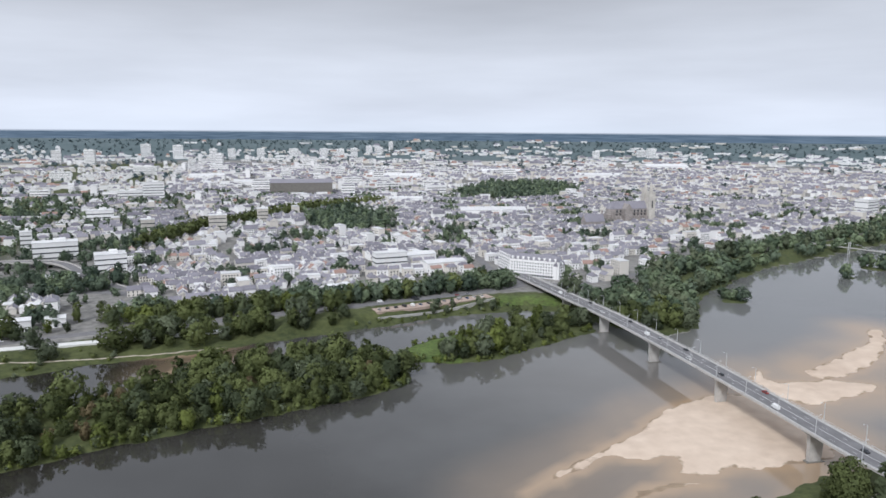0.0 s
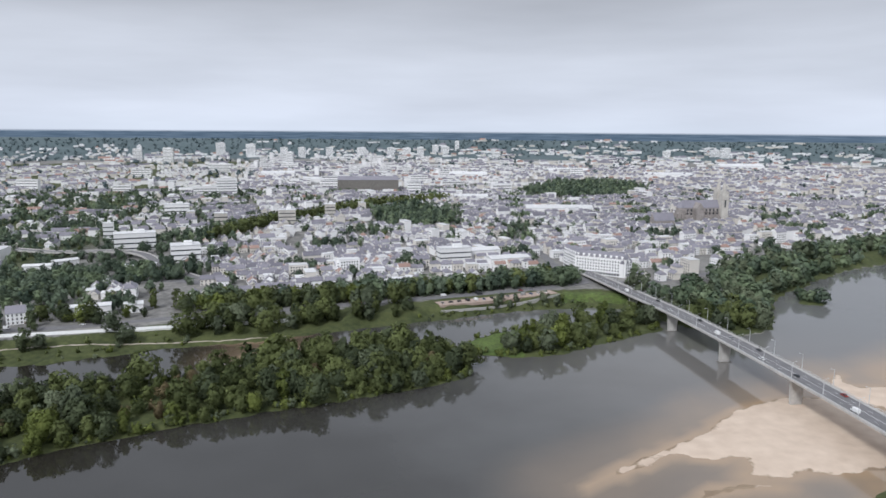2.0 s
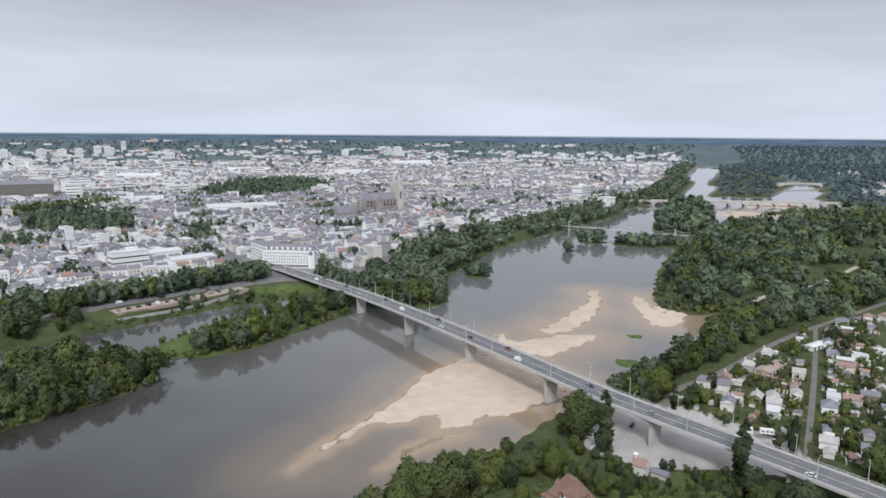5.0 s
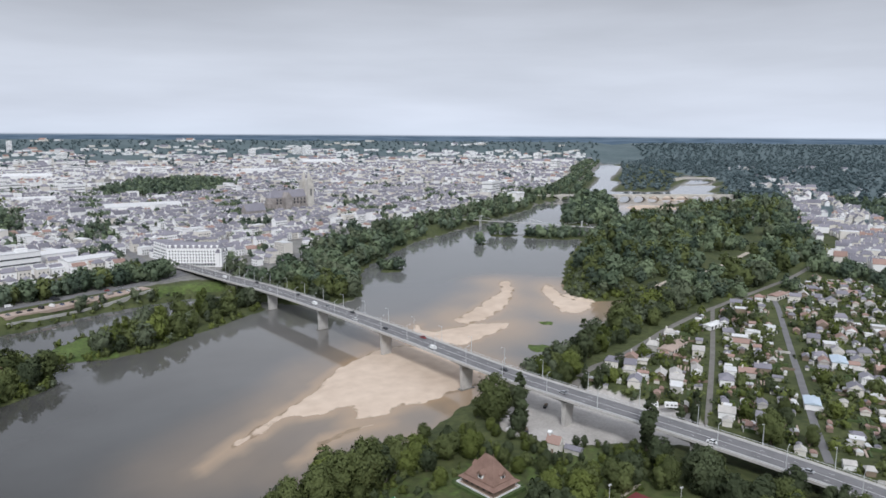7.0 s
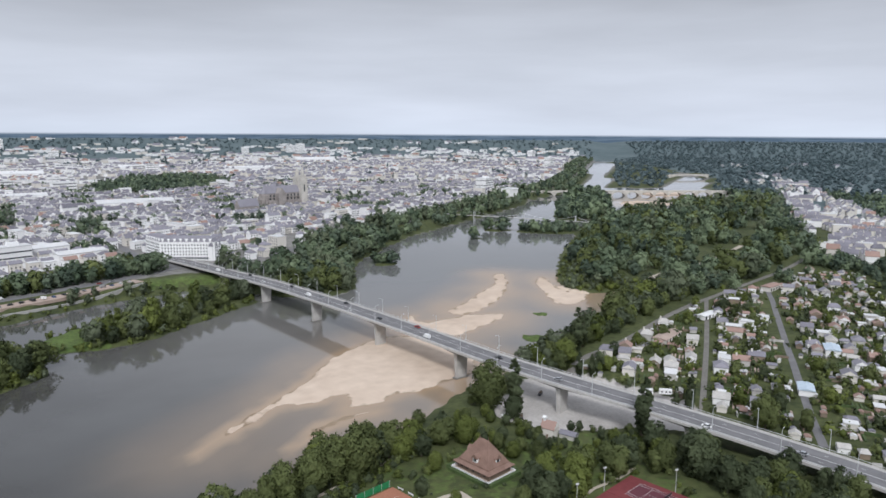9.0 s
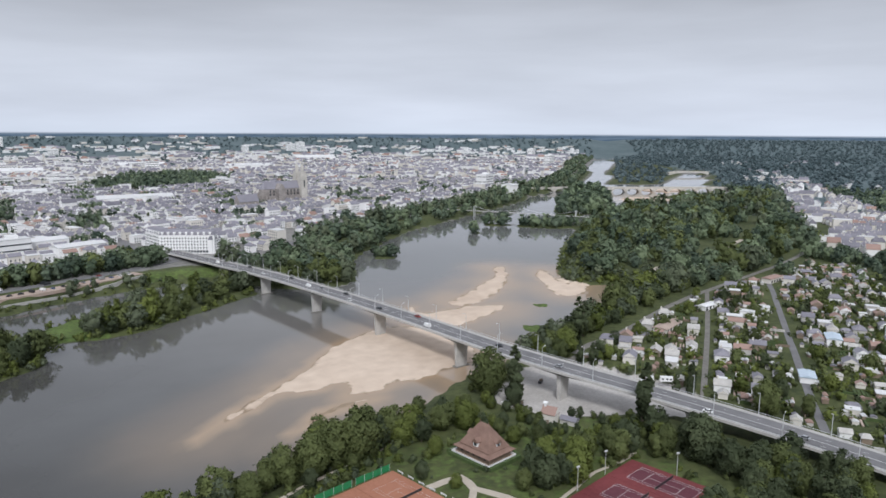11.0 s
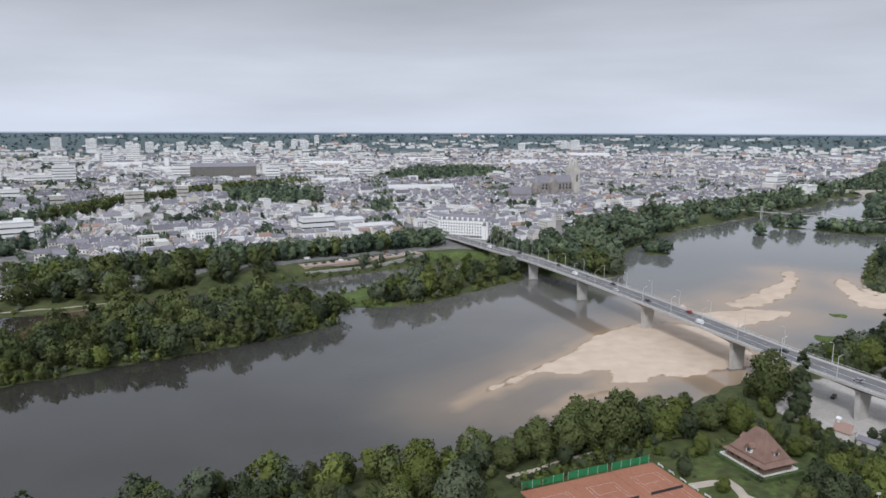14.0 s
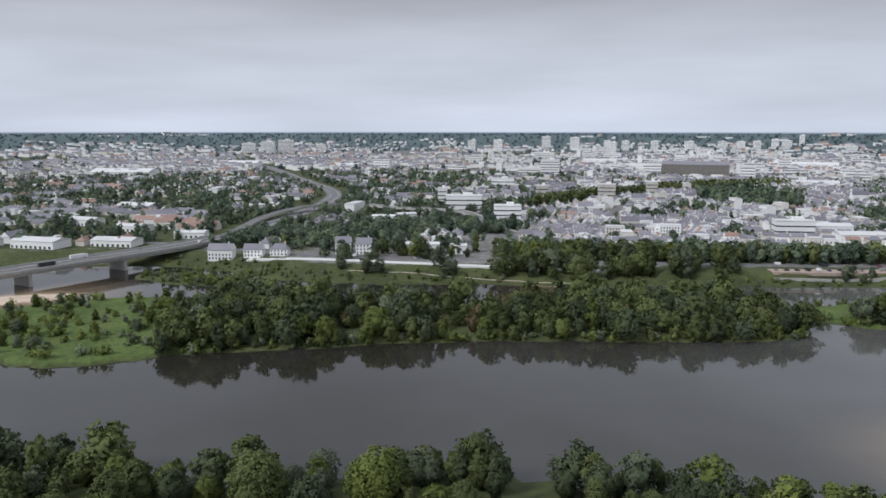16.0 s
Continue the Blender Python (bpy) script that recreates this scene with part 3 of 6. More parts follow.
    if tri_m is not None:
        me.polygons.foreach_set("material_index", np.concatenate([tri_m, quad_m]).astype(np.int32))
    me.update(calc_edges=True)
    return me


# ---- trees ----
ICO = {}
for k in (1, 2):
    bm = bmesh.new()
    bmesh.ops.create_icosphere(bm, subdivisions=k, radius=1)
    ICO[k] = (np.array([v.co[:] for v in bm.verts]), np.array([[v.index for v in f.verts] for f in bm.faces]))
    bm.free()


def crown(seed, height, clumps, leaves, leaf, form, detail):
    """Foliage of a tree of that height: boughs of uneven size round the crown's form, each a shell of leaf sprays that face outwards, over a dense heart."""
    r = np.random.default_rng(seed)
    lo, wide, bulge = form  # crown's foot as a share of the height, its width, where it is widest
    t = np.clip((np.arange(clumps) + r.uniform(0.1, 0.9, clumps)) / clumps, 0, 1)
    prof = np.where(t < bulge, 0.5 + 0.5 * np.sin(np.pi / 2 * t / bulge), np.sqrt(np.clip(1 - 0.95 * ((t - bulge) / (1 - bulge)) ** 2, 0, 1)))
    ang = r.permutation(clumps) * 2.399 + r.uniform(-0.6, 0.6, clumps)
    rad = wide * height * prof * np.sqrt(r.uniform(0.2, 1.0, clumps)) * 0.82
    lean = r.uniform(-0.06, 0.06, 2) * height
    size = wide * height * r.uniform(0.24, 0.46, clumps) * (1.2 if clumps < 9 else 1.0) * (0.6 + 0.4 * prof)
    cen = np.stack([rad * np.cos(ang) + lean[0] * t, rad * np.sin(ang) + lean[1] * t, height * (lo + (0.97 - lo) * t) - 0.6 * size * t], -1)
    mid = np.array([lean[0] * 0.4, lean[1] * 0.4, height * (lo + 0.40 * (1 - lo))])
    hv, ht = ICO[detail]
    heart = mid + hv * (1 + r.uniform(-0.3, 0.1, (len(hv), 1))) * np.array([0.60 * wide, 0.60 * wide, 0.36 * (1 - lo)]) * height
    share = size**2 / (size**2).sum()
    w = r.choice(clumps, leaves, p=share)
    out = (cen - mid) / (wide * height)
    d = r.normal(size=(leaves, 3)) + 0.75 * out[w]
    d[:, 2] += 0.35
    d /= np.linalg.norm(d, axis=1)[:, None]
    pos = cen[w] + d * size[w][:, None] * (0.45 + 0.72 * r.beta(2.2, 1.4, (leaves, 1))) * np.array([1, 1, 0.9])
    stray = r.random(leaves) < 0.2
    pos[stray] += d[stray] * size[w][stray][:, None] * r.uniform(0.05, 0.42, (stray.sum(), 1))
    soft = 1.3 * (pos - mid) / (wide * height) * np.array([1, 1, 0.7]) + 0.62 * d
    soft /= np.linalg.norm(soft, axis=1)[:, None]
    nn = soft + 0.55 * r.normal(size=d.shape)
    nn /= np.linalg.norm(nn, axis=1)[:, None]
    u = np.cross(nn, r.normal(size=d.shape))
    u /= np.linalg.norm(u, axis=1)[:, None]
    v = np.cross(nn, u)
    s = leaf * r.uniform(0.5, 1.2, (leaves, 1))
    tips = np.stack([pos - u * s * 1.1, pos + u * s * 0.9 - v * s * 0.8, pos + u * s * 0.6 + v * s], 1).reshape(-1, 3)
    hn = (heart - mid) / np.linalg.norm(heart - mid, axis=1)[:, None]
    N = np.vstack([hn, np.repeat(0.75 * soft + 0.25 * nn, 3, 0)])
    N /= np.linalg.norm(N, axis=1)[:, None] + 1e-6
    return np.vstack([heart, tips]), np.vstack([ht, len(hv) + np.arange(3 * leaves).reshape(-1, 3)]), N


def trunk_shape(seed, height, lo, wide, limbs=5):
    r = random.Random(seed)
    s = Shape()
    g = height * 0.018 + 0.08
    bend = [(0, 0, -0.6), (r.uniform(-0.2, 0.2), r.uniform(-0.2, 0.2), height * lo), (r.uniform(-0.5, 0.5), r.uniform(-0.5, 0.5), height * 0.82)]
    s.tube(bend[0], bend[1], g * 1.25, g, 7).tube(bend[1], bend[2], g, g * 0.25, 6)
    for i in range(limbs):
        a, k = i * 2.4 + r.uniform(-0.4, 0.4), r.uniform(0.1, 0.6)
        p = Vector(bend[1]).lerp(Vector(bend[2]), k)
        s.tube(p, p + Vector((math.cos(a) * wide * height * 0.7, math.sin(a) * wide * height * 0.7, height * r.uniform(0.12, 0.28))), g * 0.5, g * 0.12, 5)
    return s


def soften(me, normals):
    """Gives a mesh its own point normals."""
    me.polygons.foreach_set("use_smooth", np.ones(len(me.polygons), bool))
    a = me.attributes.new("custom_normal", "FLOAT_VECTOR", "POINT")
    a.data.foreach_set("vector", np.asarray(normals, np.float32).ravel())
    me.update()
    return me


FORMS = {  # foot, half width, widest at; leaf material; wording
    "broad": ((0.12, 0.36, 0.42), "leaf", "full-crowned green broadleaf tree on the river bank"),
    "tall": ((0.14, 0.26, 0.45), "leaf", "tall green riverside tree with an uneven crown"),
    "dark": ((0.10, 0.34, 0.45), "leaf_dark", "dense dark green broadleaf tree"),
    "bright": ((0.08, 0.38, 0.40), "leaf_bright", "light yellow-green bushy tree"),
    "willow": ((0.06, 0.38, 0.50), "leaf_grey", "grey-green willow with a loose round crown"),
    "poplar": ((0.05, 0.115, 0.40), "leaf_dark", "slender dark green columnar poplar"),
    "bush": ((0.02, 0.52, 0.40), "leaf", "low round green bush"),
    "bush_bright": ((0.02, 0.52, 0.40), "leaf_bright", "low light green bush"),
}
TREES, STUFF = {}, {}


def tree_kind(kind, level, variant):
    """Trunk and crown meshes of a tree 20 m high (a bush 5 m); level 0 is the finest."""
    key = (kind, level, variant)
    if key not in TREES:
        form, leafm, _ = FORMS[kind]
        hgt = 5.0 if kind.startswith("bush") else 20.0
        seed = sum(map(ord, kind)) * 17 + variant * 101
        clumps, leaves, leaf, detail = ((58, 4200, 0.039, 2), (44, 2200, 0.049, 2))[level]
        V, T, N = crown(seed, hgt, clumps, leaves, leaf * hgt * (0.72 if hgt == 20 else 1), form, detail)
        leafage = soften(fast_mesh("crown", V, T, [], [leafm]), N)
        TREES[key] = (trunk_shape(seed, hgt, form[0] + 0.06, form[1]).mesh("trunk", "bark"), leafage, hgt)
    return TREES[key]


def tree(kind, x, y, hgt, level, group="", z=None, label=""):
    r = random.Random(int(x * 131 + y * 71))
    tm, cm, base = tree_kind(kind, level, r.randrange(3))
    k = hgt / base
    m = Matrix.Translation((x, y, float(land_z(x, y)) if z is None else z)) @ Matrix.Rotation(r.uniform(0, 6.28), 4, "Z") @ Matrix.Diagonal((k * r.uniform(0.9, 1.15), k * r.uniform(0.9, 1.15), k, 1))
    bush = kind.startswith("bush")
    ob = thing("bush" if bush else "tree", label or FORMS[kind][2], "bush" if bush else "tree", group, m)
    for nm, me in (("trunk", tm), ("crown", cm)):
        o = new(nm, me)
        o.parent = ob
    return ob


def wood(name, label, places, level, mats=("leaf", "leaf_dark", "leaf_bright", "leaf_grey", "leaf_dry"), low=False, spread=1.0):
    """Many trees that nobody counts, as one mesh: places are rows of x, y, z, height, leaf slot."""
    p = np.asarray(places, float)
    if not len(p):
        return None
    clumps, leaves, leaf, detail = ((32, 800, 0.76, 1), (22, 300, 1.12, 1), (10, 84, 1.8, 1), (6, 30, 2.6, 1))[level]
    V, T, NN, tm_, tones, base = [], [], [], [], [], 0
    forms = ((0.0, 0.55, 0.3), (0.0, 0.48, 0.4), (0.0, 0.6, 0.35), (0.0, 0.42, 0.45)) if low else ((0.08, 0.42, 0.42), (0.06, 0.34, 0.5), (0.1, 0.46, 0.40), (0.08, 0.28, 0.45))
    kinds = [crown(900 + i, 15.0, clumps, leaves, leaf, forms[i % 4], detail) for i in range(8)]
    r = np.random.default_rng(len(p))
    pick, turn = r.integers(0, 8, len(p)), r.uniform(0, 6.28, len(p))
    for i, (v, t, nv) in enumerate(kinds):
        w = p[pick == i]
        if not len(w):
            continue
        a, k = turn[pick == i], w[:, 3] / 15.0
        ca, sa, kw = np.cos(a)[:, None], np.sin(a)[:, None], k[:, None] * spread * r.uniform(0.85, 1.15, (len(w), 1))
        x = (v[None, :, 0] * ca - v[None, :, 1] * sa) * kw + w[:, 0:1]
        y = (v[None, :, 0] * sa + v[None, :, 1] * ca) * kw + w[:, 1:2]
        NN.append(np.stack([nv[None, :, 0] * ca - nv[None, :, 1] * sa, nv[None, :, 0] * sa + nv[None, :, 1] * ca, np.broadcast_to(nv[None, :, 2], x.shape)], -1).reshape(-1, 3))
        z = v[None, :, 2] * k[:, None] + w[:, 2:3] - 0.3
        V.append(np.stack([x, y, z], -1).reshape(-1, 3))
        tones.append(np.repeat(r.uniform(-0.5, 0.5, len(w)), len(v)))
        off = base + np.arange(len(w))[:, None, None] * len(v)
        T.append((t[None] + off).reshape(-1, 3))
        tm_.append(np.repeat(w[:, 4], len(t)))
        base += len(w) * len(v)
    me = fast_mesh(name, np.vstack(V), np.vstack(T), [], mats, np.concatenate(tm_), np.zeros(0))
    attribute(me, "tone", np.concatenate(tones))
    soften(me, np.vstack(NN))
    return tagged(new(name, me), label, "trees", kind="stuff")


def spots(x0, x1, y0, y1, gap, test, seed):
    """Jittered places in a rectangle, gap apart, where test(x, y) holds."""
    r = np.random.default_rng(seed)
    gx, gy = np.meshgrid(np.arange(x0, x1, gap), np.arange(y0, y1, gap))
    gx = gx.ravel() + r.uniform(-0.42, 0.42, gx.size) * gap
    gy = gy.ravel() + r.uniform(-0.42, 0.42, gy.size) * gap
    ok = test(gx, gy)
    return gx[ok], gy[ok]

# ---- the road bridge ----
DECK = curve([(77, 740, 9.4), (90.3, 696.3, 11), (112, 617.3, 13.5), (132.9, 543.1, 15.8), (156.3, 449.9, 17), (175.1, 371.2, 17), (190.7, 298.9, 17), (206.4, 253.6, 16), (221.2, 220.1, 14.5), (234.4, 191, 12.8), (244.4, 166.5, 11.4), (253.4, 140, 10.2), (262, 105, 9.0), (270, 60, 7.8)], 6.0)
deck_len = np.concatenate([[0], np.cumsum(np.linalg.norm(np.diff(DECK[:, :2], axis=0), axis=1))])


def on_deck(s, off=0.0):
    """Place and heading at s metres along the deck, off metres to its right (west) side."""
    x, y, z = (np.interp(s, deck_len, DECK[:, k]) for k in range(3))
    x2, y2 = (np.interp(s + 1, deck_len, DECK[:, k]) for k in range(2))
    a = math.atan2(y2 - y, x2 - x)
    return x + math.sin(a) * off, y - math.cos(a) * off, z, a


def deck_at(y):
    return float(np.interp(-y, -DECK[:, 1], deck_len))


PIERS = [(616, 3.0), (549.5, -2.5), (476.5, -2.5), (402, -1.5), (326, -2.5), (260, 0.2), (203, 2.0)]


def haunched(line, left, right):
    """A girder under the deck, shallow at mid-span and deeper towards each pier."""
    t = np.gradient(line[:, :2], axis=0)
    t /= np.linalg.norm(t, axis=1)[:, None]
    g = Shape()
    verts, faces = [], []
    for (x, y, z), (tx, ty) in zip(line, t):
        gap = min(abs(y - p) for p, _ in PIERS)
        deep = 1.45 + 1.15 * max(0.0, 1 - gap / 30) ** 2
        for o, zz in ((left, -0.7), (right, -0.7), (right, -deep), (left, -deep)):
            verts.append((x + ty * o, y - tx * o, z + zz))
    for i in range(len(line) - 1):
        faces += [(4 * i + j, 4 * i + 4 + j, 4 * i + 4 + (j + 1) % 4, 4 * i + (j + 1) % 4) for j in range(4)]
    return g.add(verts, faces + [(0, 1, 2, 3), tuple(4 * (len(line) - 1) + j for j in (3, 2, 1, 0))])


bridge = thing("road_bridge", "long pale concrete girder road bridge over the river", "bridge")
part("deck_slab", Shape().strip(DECK, -8.2, 8.2, -0.7, -0.1), "concrete", bridge)
part("carriageway", Shape().strip(DECK, -6.5, 6.5, -0.1, 0.0), "asphalt", bridge, "worn grey asphalt carriageway")
for side, nm in ((-1, "footway"), (1, "footway")):
    a, b_ = sorted((side * 6.5, side * 8.2))
    part(nm, Shape().strip(DECK, a, b_, -0.1, 0.18), "kerb", bridge)
    a, b_ = sorted((side * 8.2, side * 8.55))
    part("cornice", Shape().strip(DECK, a, b_, -0.75, 0.35), "concrete", bridge)
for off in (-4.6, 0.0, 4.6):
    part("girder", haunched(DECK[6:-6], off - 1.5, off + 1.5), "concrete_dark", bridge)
for side in (-1, 1):
    part("guard_rail", Shape().strip(DECK, side * 8.35 - 0.06, side * 8.35 + 0.06, 1.05, 1.2), "metal_grey", bridge)
    rail = Shape()
    for s in np.arange(4, deck_len[-1] - 2, 4.0):
        x, y, z, a = on_deck(s, side * 8.35)
        rail.box(x, y, z + 0.3, 0.1, 0.1, 0.8, a)
    tagged(part("rail_posts", rail, "metal_grey", bridge), kind="stuff")
for y, foot in PIERS:
    x, y, z, a = on_deck(deck_at(y), 1.2)
    z -= 2.5
    p = part("pier", Shape().box(x, y, foot, 1.9, 6.6, z - foot, a, taper=1.22), "concrete", bridge, "pale concrete wall pier")
    part("pier_cap", Shape().box(x, y, z - 0.5, 2.6, 9.4, 0.5, a), "concrete", bridge)
    if foot < 0:
        part("pier_footing", Shape().box(x, y, foot - 1, 3.6, 9.6, 0.4 - foot + 1, a), "concrete_dark", bridge)

# ---- trees and woods ----
QUAY = [(-640, 420), (-540, 432), (-420, 452), (-330, 477), (-296, 493), (-261, 511), (-200, 536), (-150, 562), (-65, 604), (2, 638), (56, 670), (82, 690)]
placed = []


def add_tree(x, y, h, kind, level, group=""):
    placed.append((x, y, h, kind, level, group))


WOODS, LOW = [], []


def add_wood(x, y, z, h, slot):
    (WOODS if h > 7.5 else LOW).append((x, y, z, h, slot))


rt = random.Random(3)
isl = islands[0][0]
# the long wooded island
gx, gy = spots(-300, -10, 200, 500, 9.6, lambda x, y: (inside(isl, x, y) > -4) & (land_z(x, y) > 0.7), 11)
for x, y in zip(gx, gy):
    d = float(inside(isl, np.array([x]), np.array([y]))[0])
    if math.hypot(x + 157, y - 455) < 14 or float(ripple(x, y, 34, 71)) > 0.8:
        continue
    h = rt.uniform(11, 19) + 6 * float(ripple(x, y, 38, 72)) if d > 9 else rt.uniform(7, 15) + 3 * float(ripple(x, y, 30, 74))
    if -205 < x < -178 or h < 7:
        add_wood(x, y, float(land_z(x, y)), rt.uniform(5, 11), rt.choice([4, 4, 0, 2, 0]))
        continue
    add_tree(x, y, h, rt.choice(["broad", "tall", "dark", "tall", "bright" if d < 14 else "dark", "willow" if rt.random() < 0.4 else "tall"]), 1, "trees on the long island")
edge_row = curve(np.vstack([isl, isl[:1]]).tolist(), 6.5)
for x, y in edge_row:
    if x > -300 and rt.random() < (0.7 if float(ripple(x, y, 30, 75)) > -0.3 else 0.2):
        p = np.array([x, y]) + np.array([rt.uniform(-2, 2), rt.uniform(-2, 2)])
        if float(land_z(p[0], p[1])) > 0.35:
            add_tree(p[0], p[1], rt.uniform(9, 17) + 4 * float(ripple(x, y, 45, 76)), rt.choice(["broad", "tall", "dark", "tall", "bright", "willow"]), 1, "trees on the long island")


gx, gy = spots(-470, -290, 160, 370, 7.5, lambda x, y: (inside(isl, x, y) > 4), 12)
for x, y in zip(gx, gy):
    edge_d = float(inside(isl, np.array([x]), np.array([y]))[0])
    if rt.random() < (0.85 if x > -318 - 0.35 * (y - 242) else 0.42):
        add_wood(x, y, 1.7, rt.uniform(14, 20) if x > -318 - 0.35 * (y - 242) else rt.uniform(4.5, 9), rt.choice([1, 0, 1, 0]) if x > -318 - 0.35 * (y - 242) else rt.choice([0, 2, 2, 3]))
for p in (isl, islands[1][0]):
    rim = np.vstack([p, p[:1]])
    for i in range(len(rim) - 1):
        for k in range(6):
            q = rim[i] + (rim[i + 1] - rim[i]) * rt.random() + np.array([rt.uniform(-3, 3), rt.uniform(-3, 3)])
            dd = float(inside(p, q[:1], q[1:])[0])
            if float(land_z(q[0], q[1])) > 0.15 and q[0] > -300 and rt.random() < 0.7:
                add_wood(q[0], q[1], float(land_z(q[0], q[1])), rt.uniform(2, 6.5), rt.choice([0, 2, 2, 0, 3]))
marsh = islands[2][0]
gx, gy = spots(-490, -365, 335, 390, 7, lambda x, y: inside(marsh, x, y) > 0, 19)
for x, y in zip(gx, gy):
    if rt.random() < 0.75:
        add_wood(x, y, 0.7, rt.uniform(2.5, 7), rt.choice([0, 2, 3]))
spit = islands[1][0]
gx, gy = spots(-28, 125, 465, 585, 8.0, lambda x, y: (inside(spit, x, y) > 2.0) & (x > -4), 13)
for x, y in zip(gx, gy):
    back = float(near_line([(-26, 470), (0, 465), (33, 496), (66, 513), (106, 542), (122, 556)], np.array([x]), np.array([y]))[0])
    if rt.random() < (0.55 if back < 22 else 0.36):
        add_tree(x, y, rt.uniform(9, 16) + 6 * float(ripple(x, y, 26, 77)), rt.choice(["broad", "willow", "willow", "bright", "tall", "dark"]), 1, "trees on the spit under the bridge")
# south quay: rough trees on the bank, then the double row of planes
bank = curve(SOUTH_BANK, 9.0)
tb = np.gradient(bank, axis=0)
tb /= np.linalg.norm(tb, axis=1)[:, None]
inl = np.stack([-tb[:, 1], tb[:, 0]], -1)
for i in range(len(bank)):
    x, y = bank[i]
    if -340 < x < -62:
        for off in (12, 22, 33):
            if rt.random() < (0.75 if x > -225 else 0.16):
                p = bank[i] + inl[i] * (off + rt.uniform(-4, 4)) + tb[i] * rt.uniform(-4, 4)
                add_tree(p[0], p[1], rt.uniform(11, 18) + 5 * float(ripple(p[0], p[1], 35, 78)), rt.choice(["broad", "willow", "dark", "tall", "willow"]), 1, "trees on the south bank")
    if -70 < x < 80:
        for off in (-2, 1, 5):
            if rt.random() < 0.5:
                p = bank[i] + inl[i] * (off + rt.uniform(-2, 2)) + tb[i] * rt.uniform(-4, 4)
                add_wood(p[0], p[1], max(0.2, float(land_z(p[0], p[1]))), rt.uniform(2, 5), rt.choice([0, 2, 3, 0]))
    if -14 < x < 62:
        for off in (3, 12):
            if rt.random() < 0.5:
                p = bank[i] + inl[i] * (off + rt.uniform(-4, 4)) + tb[i] * rt.uniform(-4, 4)
                add_tree(p[0], p[1], rt.uniform(7, 14), rt.choice(["willow", "willow", "broad", "bright"]), 1, "trees on the south bank")
    if -500 < x < -225:
        for off in (1, 6, 12, 19):
            if rt.random() < 0.6 - 0.1 * (off > 10):
                p = bank[i] + inl[i] * (off + rt.uniform(-3, 3)) + tb[i] * rt.uniform(-4, 4)
                add_wood(p[0], p[1], float(land_z(p[0], p[1])), rt.uniform(2, 6), rt.choice([0, 0, 2, 3]))
    if 84 < x < 420 and y > 540:
        for off in (3, 11, 20, 29, 38, 47, 56):
            if rt.random() < ((0.62 if off < 32 else 0.35) if y < 690 else 0.95 if off > 36 else 0.45 if off < 6 else 0.12):
                p = bank[i] + inl[i] * (off + rt.uniform(-3, 3)) + tb[i] * rt.uniform(-4, 4)
                if near_line(DECK[:, :2].tolist(), p[:1], p[1:])[0] > 13 and p[0] > np.interp(-p[1], -DECK[:, 1], DECK[:, 0]):
                    add_tree(p[0], p[1], rt.uniform(12, 19) + 6 * float(ripple(p[0], p[1], 40, 79)), rt.choice(["broad", "dark", "tall", "willow", "willow"]), 1, "trees on the downstream bank")
    if x >= 420 and x < 2200:
        for off in (4, 14, 36, 46, 56):
            if rt.random() < (0.5 if off < 6 else 0.15 if off < 20 else 0.85):
                p = bank[i] + inl[i] * (off + rt.uniform(-5, 5))
                add_wood(p[0], p[1], 4 if off < 20 else 7, rt.uniform(12, 20), rt.choice([0, 0, 1, 3]))
road_line = curve(QUAY, 8.5)
tq = np.gradient(road_line, axis=0)
tq /= np.linalg.norm(tq, axis=1)[:, None]
for i in range(len(road_line)):
    x = road_line[i, 0]
    if -330 < x < 66:
        for off in ((9, 17, 26) if x > -230 else (10, 24, 40)):
            if rt.random() < (0.95 if x > -230 else 0.28):
                p = road_line[i] + np.array([-tq[i, 1], tq[i, 0]]) * (off + rt.uniform(-1.5, 1.5)) + tq[i] * rt.uniform(-1.5, 1.5)
                add_tree(p[0], p[1], rt.uniform(14, 18), rt.choice(["broad", "dark", "broad", "bright"]), 1, "plane trees along the quay")
for x, y, h in ((52, 667, 18), (60, 674, 19), (67, 683, 18), (57, 683, 17), (46, 672, 16)):
    add_tree(x, y, h, "broad", 1, "plane trees along the quay")
# near bank
shore = curve(NORTH_BANK, 7.0)
ts = np.gradient(shore, axis=0)
ts /= np.linalg.norm(ts, axis=1)[:, None]
inn = np.stack([ts[:, 1], -ts[:, 0]], -1)
for i in range(len(shore)):
    x, y = shore[i]
    if -330 < x < 62:
        for off in (2, 8, 16, 25, 34, 44, 55):
            if off > 30 and x > 28:
                continue
            q = 0.62 + 0.5 * float(ripple(x, y, 42, 61))
            if rt.random() < q:
                p = shore[i] + inn[i] * (off + rt.uniform(-3, 3)) + ts[i] * rt.uniform(-3, 3)
                h = rt.uniform(7, 13) + 7 * max(-0.3, float(ripple(p[0], p[1], 24, 62)))
                add_tree(p[0], p[1], max(5.5, h), rt.choice(["tall", "tall", "tall", "willow", "dark", "bright", "poplar" if h > 14 and rt.random() < 0.5 else "broad"]), 0 if math.hypot(x, y) < 260 else 1, "trees on the near bank")
# small islands downstream
for p, gap, lo, hi in ((islands[3][0], 7, 10, 16), (islands[4][0], 6, 12, 18), (islands[5][0], 8, 12, 21), (islands[6][0], 9, 7, 17), (islands[7][0], 11, 14, 27)):
    a, b_ = p.min(0), p.max(0)
    gx, gy = spots(a[0], b_[0], a[1], b_[1], gap, lambda x, y: inside(p, x, y) > 1, int(a[0]))
